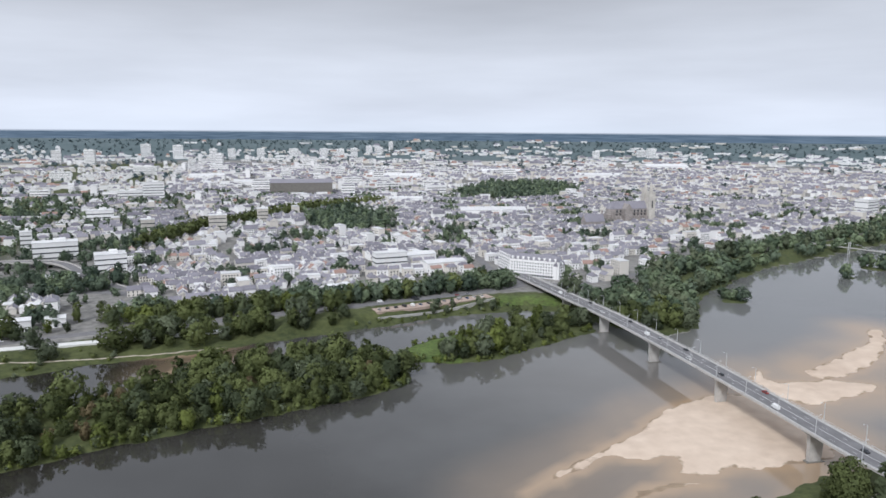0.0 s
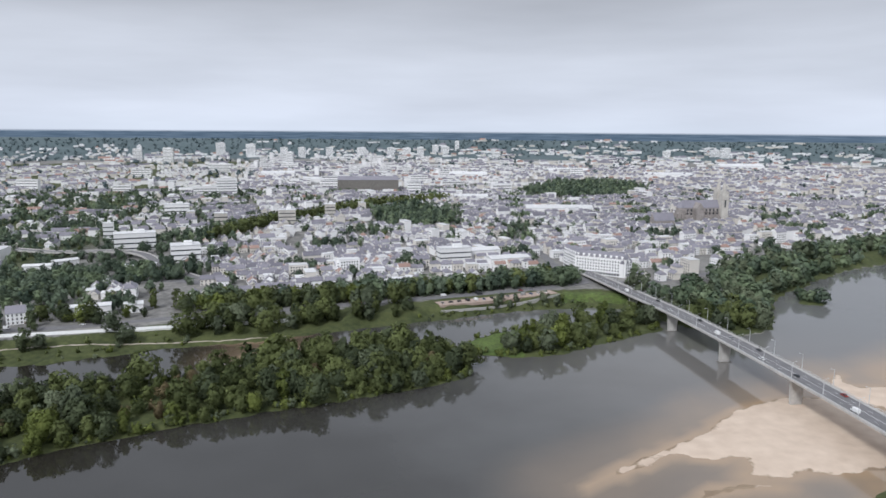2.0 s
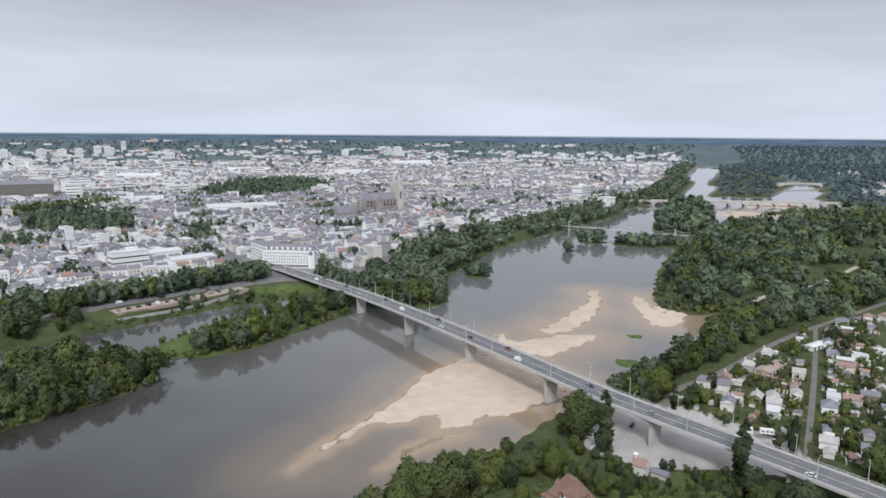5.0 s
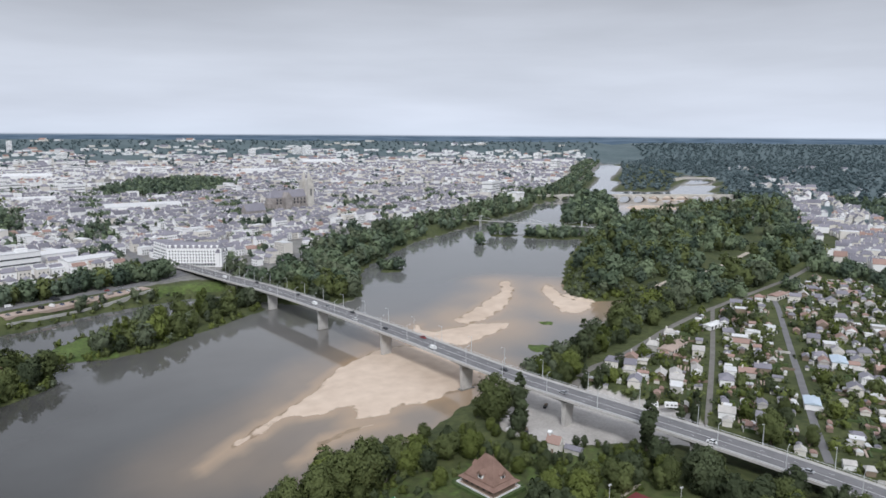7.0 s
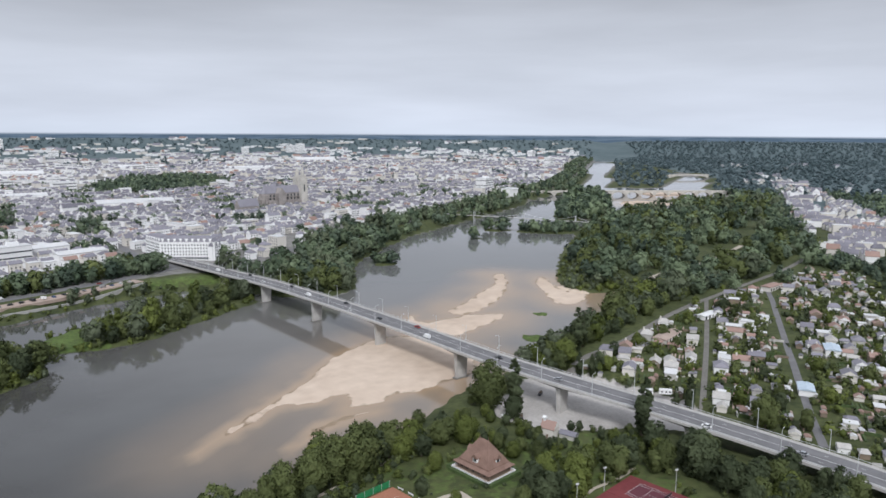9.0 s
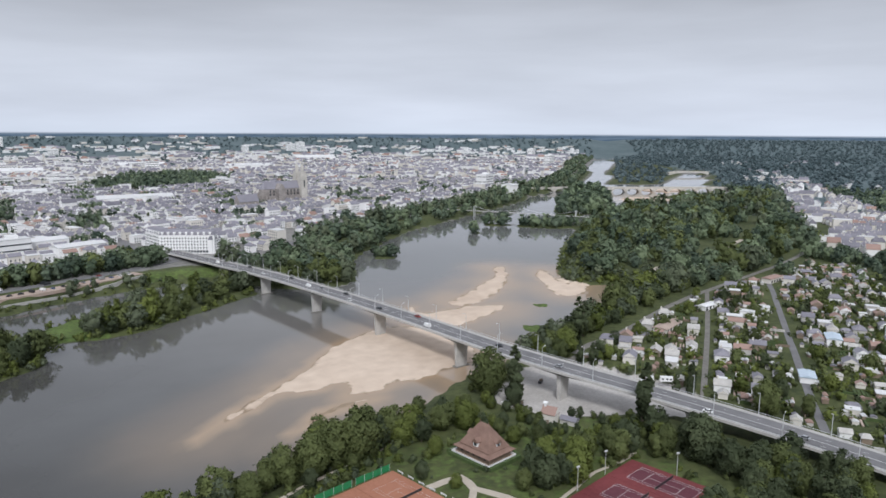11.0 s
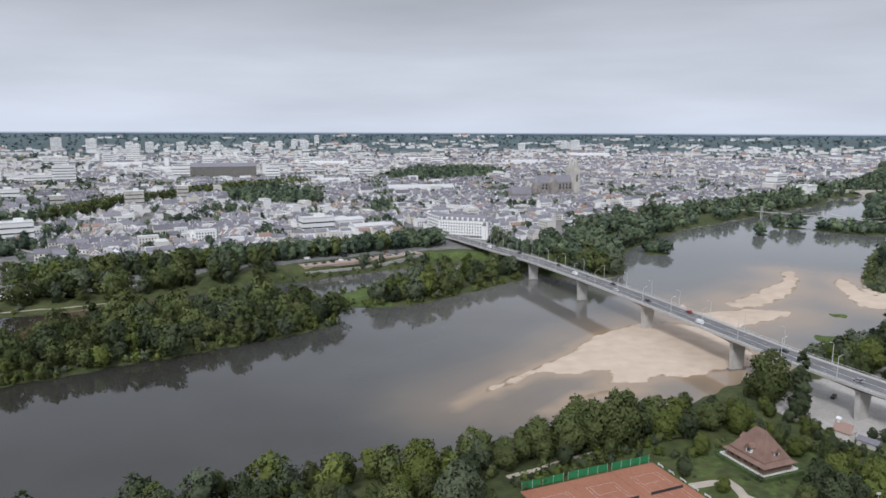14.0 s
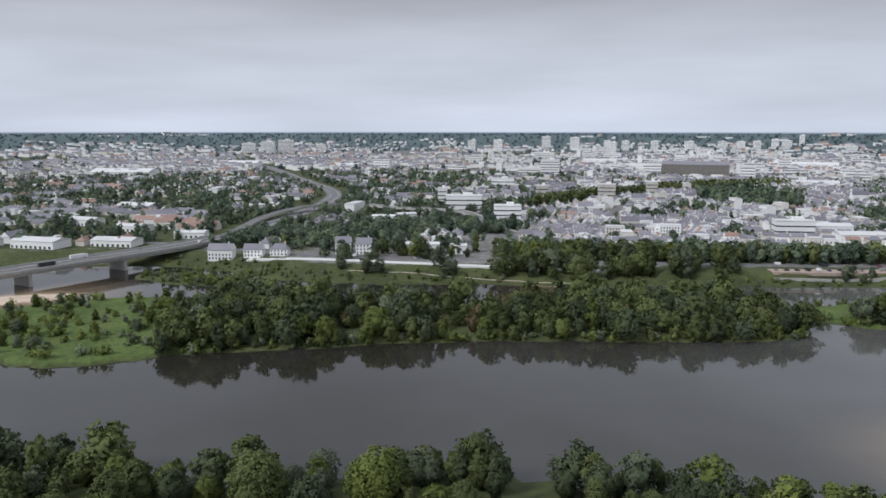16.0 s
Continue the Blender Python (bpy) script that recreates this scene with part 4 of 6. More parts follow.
    for x, y in zip(gx, gy):
        add_tree(x, y, rt.uniform(lo, hi), rt.choice(["broad", "dark", "tall"]), 1, "trees on the river islets")

ALLOTMENTS = [(240, 300), (271, 319), (299, 325), (390, 367), (479, 397), (547, 401), (636, 430), (640, 380), (513, 270), (380, 170), (300, 100), (272, 130), (262, 190), (258, 244)]
NORTH_WOOD = [(372, 452), (466, 602), (639, 778), (690, 820), (800, 862), (915, 890), (1060, 920), (1170, 960), (1160, 880), (890, 645), (781, 548), (700, 455), (640, 436), (558, 412), (417, 396), (386, 374), (300, 338), (270, 327), (250, 335), (300, 368)]


WOOD_PATH = [(432, 452), (455, 464), (485, 478), (547, 494), (610, 520), (690, 560)]
BANK_ROAD = [(222, 285), (240, 300), (261, 312), (299, 325), (390, 367), (492, 402), (600, 437), (700, 480)]


def in_wood(x, y):
    return (inside(NORTH_WOOD, x, y) > 0) & (north_in(x, y) > 2) & (near_line(WOOD_PATH, x, y) > 11) & (near_line(BANK_ROAD, x, y) > 7)


gx, gy = spots(240, 1320, 320, 1100, 14.5, in_wood, 21)
for x, y in zip(gx, gy):
    stand = float(ripple(x, y, 80, 91))  # stands of one kind and age
    glade = abs(float(ripple(x, y, 150, 92)))  # rides and clearings between them
    if glade < 0.14 or rt.random() < 0.10:
        continue
    slot = (1 if stand < -0.35 else 0 if stand < 0.35 else 2 if stand < 0.7 else 3) if rt.random() < 0.75 else rt.choice([0, 1, 2])
    shore_d = float(north_in(x, y))
    h = rt.uniform(11, 22) + 7 * stand if shore_d > 14 else rt.uniform(6, 13)
    add_wood(x, y, 4.2, max(6, min(27, h)), slot)
gx, gy = spots(360, 480, 440, 600, 5.5, lambda x, y: (north_in(x, y) > -1) & (north_in(x, y) < 24) & (land_z(x, y) > 0.4), 22)
for x, y in zip(gx, gy):
    if rt.random() < 0.8:
        add_wood(x, y, float(land_z(x, y)), rt.uniform(3, 7.4), rt.choice([0, 3, 2, 3]))
if len(placed) > 110:
    order = sorted(range(len(placed)), key=lambda i: math.hypot(placed[i][0], placed[i][1]))
    for i in order[110:]:
        x, y, h, kind, _, _ = placed[i]
        add_wood(x, y, float(land_z(x, y)), h, {"broad": 0, "tall": 0, "dark": 1, "bright": 2, "willow": 3, "bush": 0, "poplar": 1}[kind])
    placed = [placed[i] for i in order[:110]]
for x, y, h, kind, level, group in placed:
    tree(kind, x, y, h, level, group)

# ---- the town ----
CITY_MATS = ["wall_white", "wall_cream", "slate", "tile_red", "roof_flat", "window_glass"]
PARKS = [[(-250, 1235), (-170, 1025), (-70, 1070), (-95, 1265), (-199, 1373)], [(41, 1778), (74, 1560), (232, 1560), (356, 1834), (314, 2018), (160, 2054)], [(-385, 630), (-330, 660), (-255, 600), (-300, 575)]]
AVENUE = [(-385, 905), (-369, 1065), (-323, 1160), (-274, 1299), (-225, 1390), (-129, 1463)]
MOTORWAY = curve([(-500, -60, 12), (-522, 120, 12.5), (-527, 265, 12.5), (-521, 380, 12), (-528, 450, 11), (-560, 530, 9.5), (-610, 660, 9), (-690, 820, 9), (-800, 960, 9), (-1080, 1180, 9), (-1416, 1443, 9), (-1750, 1680, 9), (-2300, 2150, 9)], 14)
RAMP = curve([(-300, 650, 8.6), (-360, 700, 10), (-425, 757, 14), (-515, 742, 15), (-600, 772, 14), (-640, 840, 11), (-720, 900, 9.4)], 10)
BIG = []  # blocks: x, y, across, deep, height, turn, kind


def grove(x, y):
    return ripple(x, y, 170, 51) + 0.25 * ripple(x, y, 60, 52)


def city_free(x, y):
    ok = np.ones(x.shape, bool)
    for p in PARKS:
        ok &= inside(p, x, y) < -6
    ok &= near_line(AVENUE, x, y) > 22
    ok &= (np.hypot(x - 98, y - 736) > 46) & (near_line([(82, 696), (60, 742), (48, 800), (30, 900)], x, y) > 10)
    ok &= grove(x, y) < 0.64
    ok &= near_line(MOTORWAY[:, :2], x, y) > 38
    ok &= near_line(RAMP[:, :2], x, y) > 18
    for bx, by, w, d, h, a, k in BIG:
        ok &= np.hypot(x - bx, y - by) > 0.55 * math.hypot(w, d) + 5
    return ok


BIG = [
    (-1598, 2932, 35, 22, 55, 0.3, 0), (-1427, 2868, 40, 25, 60, 0.2, 0), (-1486, 3554, 46, 26, 66, 0.3, 0), (-1315, 3525, 46, 26, 64, 0.2, 0), (-1112, 3433, 33, 24, 52, 0.2, 0), (-808, 2563, 24, 24, 60, 0.1, 0),
    (-1049, 3523, 36, 24, 50, 0.2, 0), (-933, 3630, 37, 24, 48, 0.2, 0), (-789, 3750, 46, 24, 44, 0.1, 0), (-639, 3792, 39, 24, 44, 0.1, 0), (-543, 3738, 40, 24, 46, 0.1, 0), (-473, 3757, 36, 24, 50, 0.1, 0), (-421, 4025, 35, 22, 43, 0, 0),
    (-360, 3955, 46, 22, 43, 0, 0), (-308, 4151, 24, 22, 56, 0, 0), (-600, 1460, 41, 20, 40, 0.4, 0), (-667, 1502, 51, 18, 19, 0.4, 0), (-483, 2176, 30, 20, 28, 0.2, 0), (-338, 1050, 26, 16, 24, 0.3, 1),
    (-294, 1141, 17, 16, 24, 0.3, 1), (-432, 1023, 19, 16, 20, 0.4, 1), (-554, 1133, 39, 18, 20, 0.4, 0), (-521, 871, 13, 13, 23, 0.5, 0), (-453, 813, 47, 20, 20, 0.5, 0), (-359, 749, 31, 22, 18, 0.5, 0),
    (1076, 3872, 50, 24, 36, 0, 0), (1111, 3810, 46, 24, 50, 0, 0), (813, 3803, 36, 22, 38, 0, 0), (-70, 3641, 44, 22, 32, 0, 0), (-59, 771, 36, 15, 18, 0.4, 0), (-960, 2284, 72, 22, 28, 0.2, 0),
    (-2352, 2261, 55, 28, 46, 0.6, 0), (-2280, 2306, 58, 28, 52, 0.6, 0), (-2212, 2348, 64, 28, 60, 0.6, 0), (-2301, 2680, 41, 24, 36, 0.6, 0), (1965, 2837, 36, 24, 40, 0.5, 0), (1543, 2114, 32, 24, 38, 0.5, 0), (800, 1330, 40, 24, 28, 0.6, 0),
]


FRONT = []  # the houses nearest to the river, built one by one further down
rc = random.Random(5)
city = {0: Shape(), 1: Shape(), 2: Shape()}


def house_shape(s, x, y, z, w, d, h, a, wall, roof, detail):
    s.box(x, y, z - 1.0, w, d, h + 1.0, a, wall)
    if roof == 4:
        s.box(x, y, z + h, w * 1.02, d * 1.02, 0.5, a, 4)
    else:
        s.gable(x, y, z + h, w, d, d * rc.uniform(0.34, 0.52), a, roof, hip=rc.choice([0, 0, 0, w * 0.25]), wall=wall)
    c, q = math.cos(a), math.sin(a)
    if detail < 2 and roof != 4:
        o = rc.uniform(-0.35, 0.35) * w
        s.box(x + c * o, y + q * o, z + h + d * 0.22, 0.9, 0.6, d * 0.3 + 0.6, a, 1)
    if detail < 1:
        for k in range(max(1, int(h / 3))):
            for o in np.arange(-w / 2 + 1.6, w / 2 - 1, 2.7):
                for sd in (-1, 1):
                    px, py = x + c * o - q * sd * d / 2, y + q * o + c * sd * d / 2
                    s.box(px, py, z + 0.9 + 3 * k, 1.1, 0.14, 1.6, a, 5)


def lay_town(x0, x1, y0, y1, gap, test, detail, seed, fill=0.9, size=(8, 14), tall=(5, 10), red=0.03, flat=0.20, heading=0.45):
    c, q = math.cos(heading), math.sin(heading)
    ext = max(x1 - x0, y1 - y0) * 0.75
    cx, cy = (x0 + x1) / 2, (y0 + y1) / 2
    u = np.arange(-ext, ext, gap)
    U, W = np.meshgrid(u, u)
    r = np.random.default_rng(seed)
    # streets between blocks of eight by four plots; houses stand along the streets, yards and gardens lie inside
    iu, iw = np.meshgrid(np.arange(len(u)), np.arange(len(u)))
    keep = ((iu % 9) != 0) & ((iw % 5) != 0)
    inner = (((iw % 5) == 2) | ((iw % 5) == 3))[keep] & ((iu % 9) > 1)[keep] & ((iu % 9) < 8)[keep]
    block = (iu // 9 * 131 + iw // 5)[keep]
    U, W = U[keep] + r.uniform(-0.1, 0.1, keep.sum()) * gap, W[keep] + r.uniform(-0.1, 0.1, keep.sum()) * gap
    warp = 0.12 * ripple(U, W, 700, seed)
    x, y = cx + U * c - W * q + 40 * ripple(U, W, 420, seed + 1), cy + U * q + W * c + 40 * ripple(U, W, 420, seed + 2)
    ok = (x > x0) & (x < x1) & (y > y0) & (y < y1)
    x, y, warp, inner, block = (v[ok] for v in (x, y, warp, inner, block))
    ok = test(x, y) & city_free(x, y)
    x, y, warp, inner, block = (v[ok] for v in (x, y, warp, inner, block))
    z = land_z(x, y)
    for i in range(len(x)):
        lot = random.Random(int(block[i]) * 7 + seed)
        storeys, across, reds = lot.uniform(0, 1), lot.random() < 0.4, red * lot.choice([0.2, 0.5, 1.0, 2.5])
        old = x[i] > 180 and y[i] < 2600  # the packed old quarter round the cathedral
        if rc.random() > (fill if not inner[i] else (0.86 if old else 0.85)):
            if detail < 2 and inner[i] and rc.random() < (0.25 if old else 0.6):
                add_wood(x[i], y[i], z[i], rc.uniform(4, 10), rc.choice([0, 1, 1]))
            continue
        kind = rc.random()
        plain = flat * (1.6 if inner[i] else 0.7) * (0.5 if old else 1.0)
        roof = 3 if kind < reds else 4 if kind < reds + plain else 2
        w, d = (gap * rc.uniform(0.82, 1.05), rc.uniform(size[0], size[0] * 1.35)) if detail < 2 else (rc.uniform(*size), rc.uniform(size[0], size[0] * 1.3))
        h = tall[0] + (tall[1] - tall[0]) * min(1.0, max(0.0, 0.75 * storeys + rc.uniform(-0.15, 0.3))) * (0.55 if inner[i] and not old else 1.0)
        if detail < 2 and not inner[i] and rc.random() < 0.045:
            w, d, h, roof = w * 1.7, d * 1.35, h + rc.uniform(3, 8), rc.choice([4, 4, 2])
        turn = heading + warp[i] + (1.5708 if across else 0.0) + rc.uniform(-0.05, 0.05)
        if detail == 0 and math.hypot(x[i], y[i]) < 900 and len(FRONT) < 170:
            FRONT.append((x[i], y[i], z[i], w, d, h, turn, roof))
            continue
        house_shape(city[detail], x[i], y[i], z[i], w, d, h, turn, 0 if rc.random() < (0.5 if old else 0.72) else 1, roof, detail)


def view(x, y, lo, hi):
    """Within the turn of the view and a range of distance."""
    r, a = np.hypot(x, y), np.degrees(np.arctan2(x, y))
    return (r > lo) & (r < hi) & (a > -66) & (a < 63)


lay_town(-420, 420, 560, 1060, 11.8, lambda x, y: view(x, y, 0, 1050) & (south_in(x, y) > 88) & (x > -380), 0, 31, size=(6.5, 11), tall=(4, 10), red=0.05)
lay_town(-1100, 1100, 560, 1900, 14.0, lambda x, y: view(x, y, 1050, 1800) & (south_in(x, y) > 80) & (x > -560 - 0.25 * (y - 900)), 1, 32, size=(7, 12), tall=(4, 10))
lay_town(-2300, 2100, 800, 3000, 23, lambda x, y: view(x, y, 1800, 2900) & (south_in(x, y) > 80), 2, 33, 0.85, (9, 22), (5, 13), 0.06, 0.3)
lay_town(-3600, 3000, 800, 4300, 44, lambda x, y: view(x, y, 2900, 4250) & (south_in(x, y) > 80) & (ripple(x, y, 900, 77) > -0.5), 2, 34, 0.5, (14, 50), (5, 14), 0.06, 0.6)
lay_town(-4200, 3600, 1500, 4900, 70, lambda x, y: view(x, y, 4150, 4900) & (south_in(x, y) > 80) & (ripple(x, y, 700, 78) > 0.55), 2, 38, 0.45, (20, 80), (6, 12), 0.02, 0.9)
lay_town(-1900, -420, 300, 1900, 24, lambda x, y: view(x, y, 480, 1800) & (south_in(x, y) > 60) & (x < -560 - 0.25 * (y - 900)), 1, 35, 0.6, (8, 18), (4, 7), 0.15, 0.25)
STRIP = [(675, 384), (722, 475), (788, 541), (1170, 860), (1554, 1182), (1590, 1310), (1700, 1250), (1320, 861), (1010, 569), (820, 430)]
lay_town(640, 1900, 350, 1500, 14, lambda x, y: view(x, y, 600, 2200) & (inside(STRIP, x, y) > 0), 1, 36, 0.9, (8, 15), (6, 10), 0.05, 0.1, 0.75)
lay_town(900, 3000, 500, 3000, 40, lambda x, y: view(x, y, 1100, 3300) & (north_in(x, y) > 150) & (ripple(x, y, 500, 5) > 0.35), 2, 37, 0.5, (10, 20), (5, 9), 0.1, 0.2)
rs = random.Random(44)
for _ in range(150):
    x, y = rs.uniform(-1150, 350), rs.uniform(1450, 3500)
    if abs(x + 0.22 * y) > 420 and rs.random() < 0.7:
        continue
    w, h, a = rs.uniform(26, 64), rs.choice([12, 15, 15, 18, 24, 30]), 0.3 + rs.choice([0, 0, 1.5708]) + rs.uniform(-0.2, 0.2)
    z = float(land_z(x, y))
    city[2].box(x, y, z - 1, w, 13, h, a, 0).box(x, y, z + h - 1, w + 0.6, 13.6, 0.8, a, 4)
    for k in range(int(h / 6)):
        city[2].box(x, y, z + 2 + 6 * k, w * 0.94, 13.3, 1.5, a, 5)
for k, lab in ((0, "dense old town houses with slate roofs by the quay"), (1, "white town houses with grey slate roofs"), (2, "far pale suburb of houses and flat-roofed halls")):
    if city[k].v:
        tagged(new("town_houses", city[k].mesh("town_houses", CITY_MATS)), lab, "houses", kind="stuff")

# trees in the town, parks and the far woods
for p in PARKS[:2]:
    p = np.array(p, float)
    a, b_ = p.min(0), p.max(0)
    gx, gy = spots(a[0], b_[0], a[1], b_[1], 13, lambda x, y: inside(p, x, y) > 14 * ripple(x, y, 45, 53), int(b_[1]))
    for x, y in zip(gx, gy):
        if rt.random() < 0.85:
            add_wood(x, y, 7.8, rt.uniform(10, 19), rt.choice([0, 1, 1]))
av = curve([(x, y) for x, y in AVENUE], 9)
ta = np.gradient(av, axis=0)
ta /= np.linalg.norm(ta, axis=1)[:, None]
for i in range(len(av)):
    for off in (-9, 9):
        add_wood(av[i, 0] - ta[i, 1] * off, av[i, 1] + ta[i, 0] * off, 7.8, rt.uniform(15, 18), 2)
far = []
gx, gy = spots(-1100, 1100, 600, 1900, 13, lambda x, y: view(x, y, 640, 1800) & (south_in(x, y) > 95) & (grove(x, y) > 0.66) & (near_line(MOTORWAY[:, :2], x, y) > 24), 49)
for x, y in zip(gx, gy):
    if rt.random() < 0.85:
        add_wood(x, y, 7.6, rt.uniform(8, 15), rt.choice([0, 1, 1]))
lane_row = curve([(228, 300), (261, 318), (299, 331), (390, 373), (492, 408), (600, 443), (700, 486)], 6.0)
for x, y in lane_row:
    for side in (10, 18):
        if rt.random() < 0.6:
            add_wood(x + rt.uniform(-2, 2) - 0.4 * side, y + side + rt.uniform(-2, 2), 4.2, rt.uniform(7.6, 15), rt.choice([0, 0, 2, 3, 3, 1]))
gx, gy = spots(240, 650, 90, 440, 19, lambda x, y: (inside(ALLOTMENTS, x, y) > 3) & (near_line(DECK[:, :2], x, y) > 15) & (near_line([(520, 394), (484, 360), (407, 292), (345, 237), (300, 197), (271, 170)], x, y) > 9) & (near_line([(437, 383), (349, 303), (251, 217)], x, y) > 8), 50)
for x, y in zip(gx, gy):
    if rt.random() < 0.6:
        add_wood(x, y, float(land_z(x, y)), rt.uniform(7.6, 12) if rt.random() < 0.5 else rt.uniform(4, 7), rt.choice([0, 1, 0, 2]))
gx, gy = spots(400, 720, 60, 440, 13, lambda x, y: (inside(ALLOTMENTS, x, y) < -2) & (inside(STRIP, x, y) < -4) & (inside(NORTH_WOOD, x, y) < 0) & (north_in(x, y) > 30) & (y < 0.9 * x), 57)
for x, y in zip(gx, gy):
    if rt.random() < 0.75:
        add_wood(x, y, 4.4, rt.uniform(8, 15), rt.choice([0, 1, 0]))
gx, gy = spots(-440, -230, 470, 640, 11, lambda x, y: (south_in(x, y) > 60) & (south_in(x, y) < 130) & (near_line([(-430, 610), (-360, 640), (-300, 640), (-230, 600)], x, y) > 12), 48)
for x, y in zip(gx, gy):
    if rt.random() < 0.3:
        add_wood(x, y, 7.6, rt.uniform(8, 14), rt.choice([0, 1, 2]))
gx, gy = spots(-620, -300, 430, 720, 10, lambda x, y: (near_line([(-505, 470), (-450, 560), (-395, 640), (-330, 690)], x, y) < 42) & (near_line(MOTORWAY[:, :2], x, y) > 20) & (near_line(RAMP[:, :2], x, y) > 9), 47)
for x, y in zip(gx, gy):
    if rt.random() < 0.7:
        add_wood(x, y, 7.6, rt.uniform(9, 15), rt.choice([1, 1, 0]))
gx, gy = spots(-1500, 1500, 560, 1800, 29, lambda x, y: view(x, y, 500, 1800) & (south_in(x, y) > 70) & (near_line(MOTORWAY[:, :2], x, y) > 24), 41)
for x, y in zip(gx, gy):
    if rt.random() < (0.4 if x > -420 else 0.6):
        for k in range(rt.choice([1, 1, 2, 4])):
            add_wood(x + rt.uniform(-9, 9), y + rt.uniform(-9, 9), 7.6, rt.uniform(6, 13), rt.choice([0, 1, 1]))
gx, gy = spots(-1900, -300, 300, 1700, 21, lambda x, y: view(x, y, 400, 1700) & (south_in(x, y) > 60) & (near_line(MOTORWAY[:, :2], x, y) > 24) & (x < -330 - 0.25 * (y - 600)) & (ripple(x, y, 160, 9) > -0.75), 42)
for x, y in zip(gx, gy):
    for _ in range(rt.choice([0, 1, 1, 2])):
        add_wood(x + rt.uniform(-8, 8), y + rt.uniform(-8, 8), 7.6, rt.uniform(7, 15), rt.choice([0, 1, 1, 1]))
gx, gy = spots(600, 4600, 200, 4400, 17, lambda x, y: view(x, y, 600, 1700) & (north_in(x, y) > 6) & (inside(NORTH_WOOD, x, y) < -5) & (inside(STRIP, x, y) < 2) & (inside(ALLOTMENTS, x, y) < -2), 43)
for x, y in zip(gx, gy):
    if rt.random() < 0.85:
        add_wood(x, y, 4.5, rt.uniform(10, 18), rt.choice([0, 1, 1]))
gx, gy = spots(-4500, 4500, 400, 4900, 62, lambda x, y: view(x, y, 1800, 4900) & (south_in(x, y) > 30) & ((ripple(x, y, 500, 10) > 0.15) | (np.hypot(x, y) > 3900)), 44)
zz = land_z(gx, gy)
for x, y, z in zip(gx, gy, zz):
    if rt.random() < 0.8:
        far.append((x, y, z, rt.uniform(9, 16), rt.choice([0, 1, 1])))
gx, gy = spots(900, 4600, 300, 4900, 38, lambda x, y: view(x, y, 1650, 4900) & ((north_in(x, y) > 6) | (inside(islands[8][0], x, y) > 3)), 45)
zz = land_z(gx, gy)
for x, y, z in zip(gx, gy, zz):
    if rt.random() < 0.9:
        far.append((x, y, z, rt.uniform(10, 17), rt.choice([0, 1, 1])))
gx, gy = spots(1180, 1800, 1290, 1900, 15, lambda x, y: (inside(islands[8][0], x, y) > 3) & (np.hypot(x, y) < 1750), 46)
for x, y in zip(gx, gy):
    add_wood(x, y, 2.4, rt.uniform(11, 19), rt.choice([0, 1, 1]))
for x, y in zip(*spots(1000, 1230, 980, 1090, 17, lambda x, y: inside(islands[9][0], x, y) > 2, 58)):
    if rt.random() < 0.5:
        add_wood(x, y, 1.4, rt.uniform(4, 12), rt.choice([0, 2, 3]))
close_w = [w for w in WOODS if math.hypot(w[0], w[1]) < 600]
near_w = [w for w in WOODS if 600 <= math.hypot(w[0], w[1]) < 900]
mid_w = [w for w in WOODS if 900 <= math.hypot(w[0], w[1]) < 1250]
late_w = [w for w in WOODS if math.hypot(w[0], w[1]) >= 1250]
HAZED = ("leaf_mid_haze", "leaf_mid_haze_dark", "leaf", "leaf_grey", "leaf_dry")
wood("bank_bushes", "low green bushes and willow scrub on the banks", LOW, 2, low=True)
wood("riverside_wood", "green mixed wood along the river banks", close_w, 0)
wood("parkland_trees", "green park trees further along the river", near_w, 1, HAZED, spread=1.12)
wood("town_trees", "green trees among the houses", mid_w, 2, HAZED)
wood("suburb_trees", "green trees among far houses", late_w, 3, HAZED)
wood("far_woods", "far hazy blue-green woods on the plain", [(x, y, z, h, 0) for x, y, z, h, k in far], 3, ("leaf_far_haze",), spread=1.7)

# ---- houses, one by one ----
def box_mesh(name, sx, sy, sz, mat):
    return Shape().box(0, 0, 0, sx, sy, sz).mesh(name, mat)


WINDOW, SHOP, DOOR = box_mesh("window", 1.1, 0.16, 1.6, "window_glass"), box_mesh("window", 2.2, 0.16, 2.4, "window_glass"), box_mesh("door", 1.0, 0.14, 2.1, "timber")


def stick(name, me, parent, x, y, z, turn=0.0):
    ob = new(name, me)
    ob.parent = parent
    ob.matrix_basis = pose(x, y, z, 0, 0, math.degrees(turn))
    return ob


def house(x, y, z, w, d, h, turn, wall, roof, label, group="", pitch=0.42, windows=True, chimney=True, step=2.9, door=True):
    ob = thing("house", label, "house", group, pose(x, y, z, 0, 0, math.degrees(turn)))
    part("wall", Shape().box(0, 0, -1.2, w, d, h + 1.2), wall, ob)
    if roof == "roof_flat":
        part("roof", Shape().box(0, 0, h, w + 0.5, d + 0.5, 0.35), roof, ob)
    else:
        part("roof", Shape().gable(0, 0, h, w, d, d * pitch, 0, 0, hip=(w * 0.28 if (int(x * 7) % 4 == 0) else 0.0), wall=1), [roof, wall], ob)
        if chimney:
            part("chimney", Shape().box(w * 0.3, 0.4, h + d * 0.12, 0.9, 0.6, d * pitch + 0.5), "wall_cream", ob)
    if windows:
        for k in range(max(1, int(h / 2.9))):
            for o in np.arange(-w / 2 + 1.5, w / 2 - 1.0, step):
                stick("window", WINDOW, ob, o, -d / 2, 0.8 + 2.9 * k)
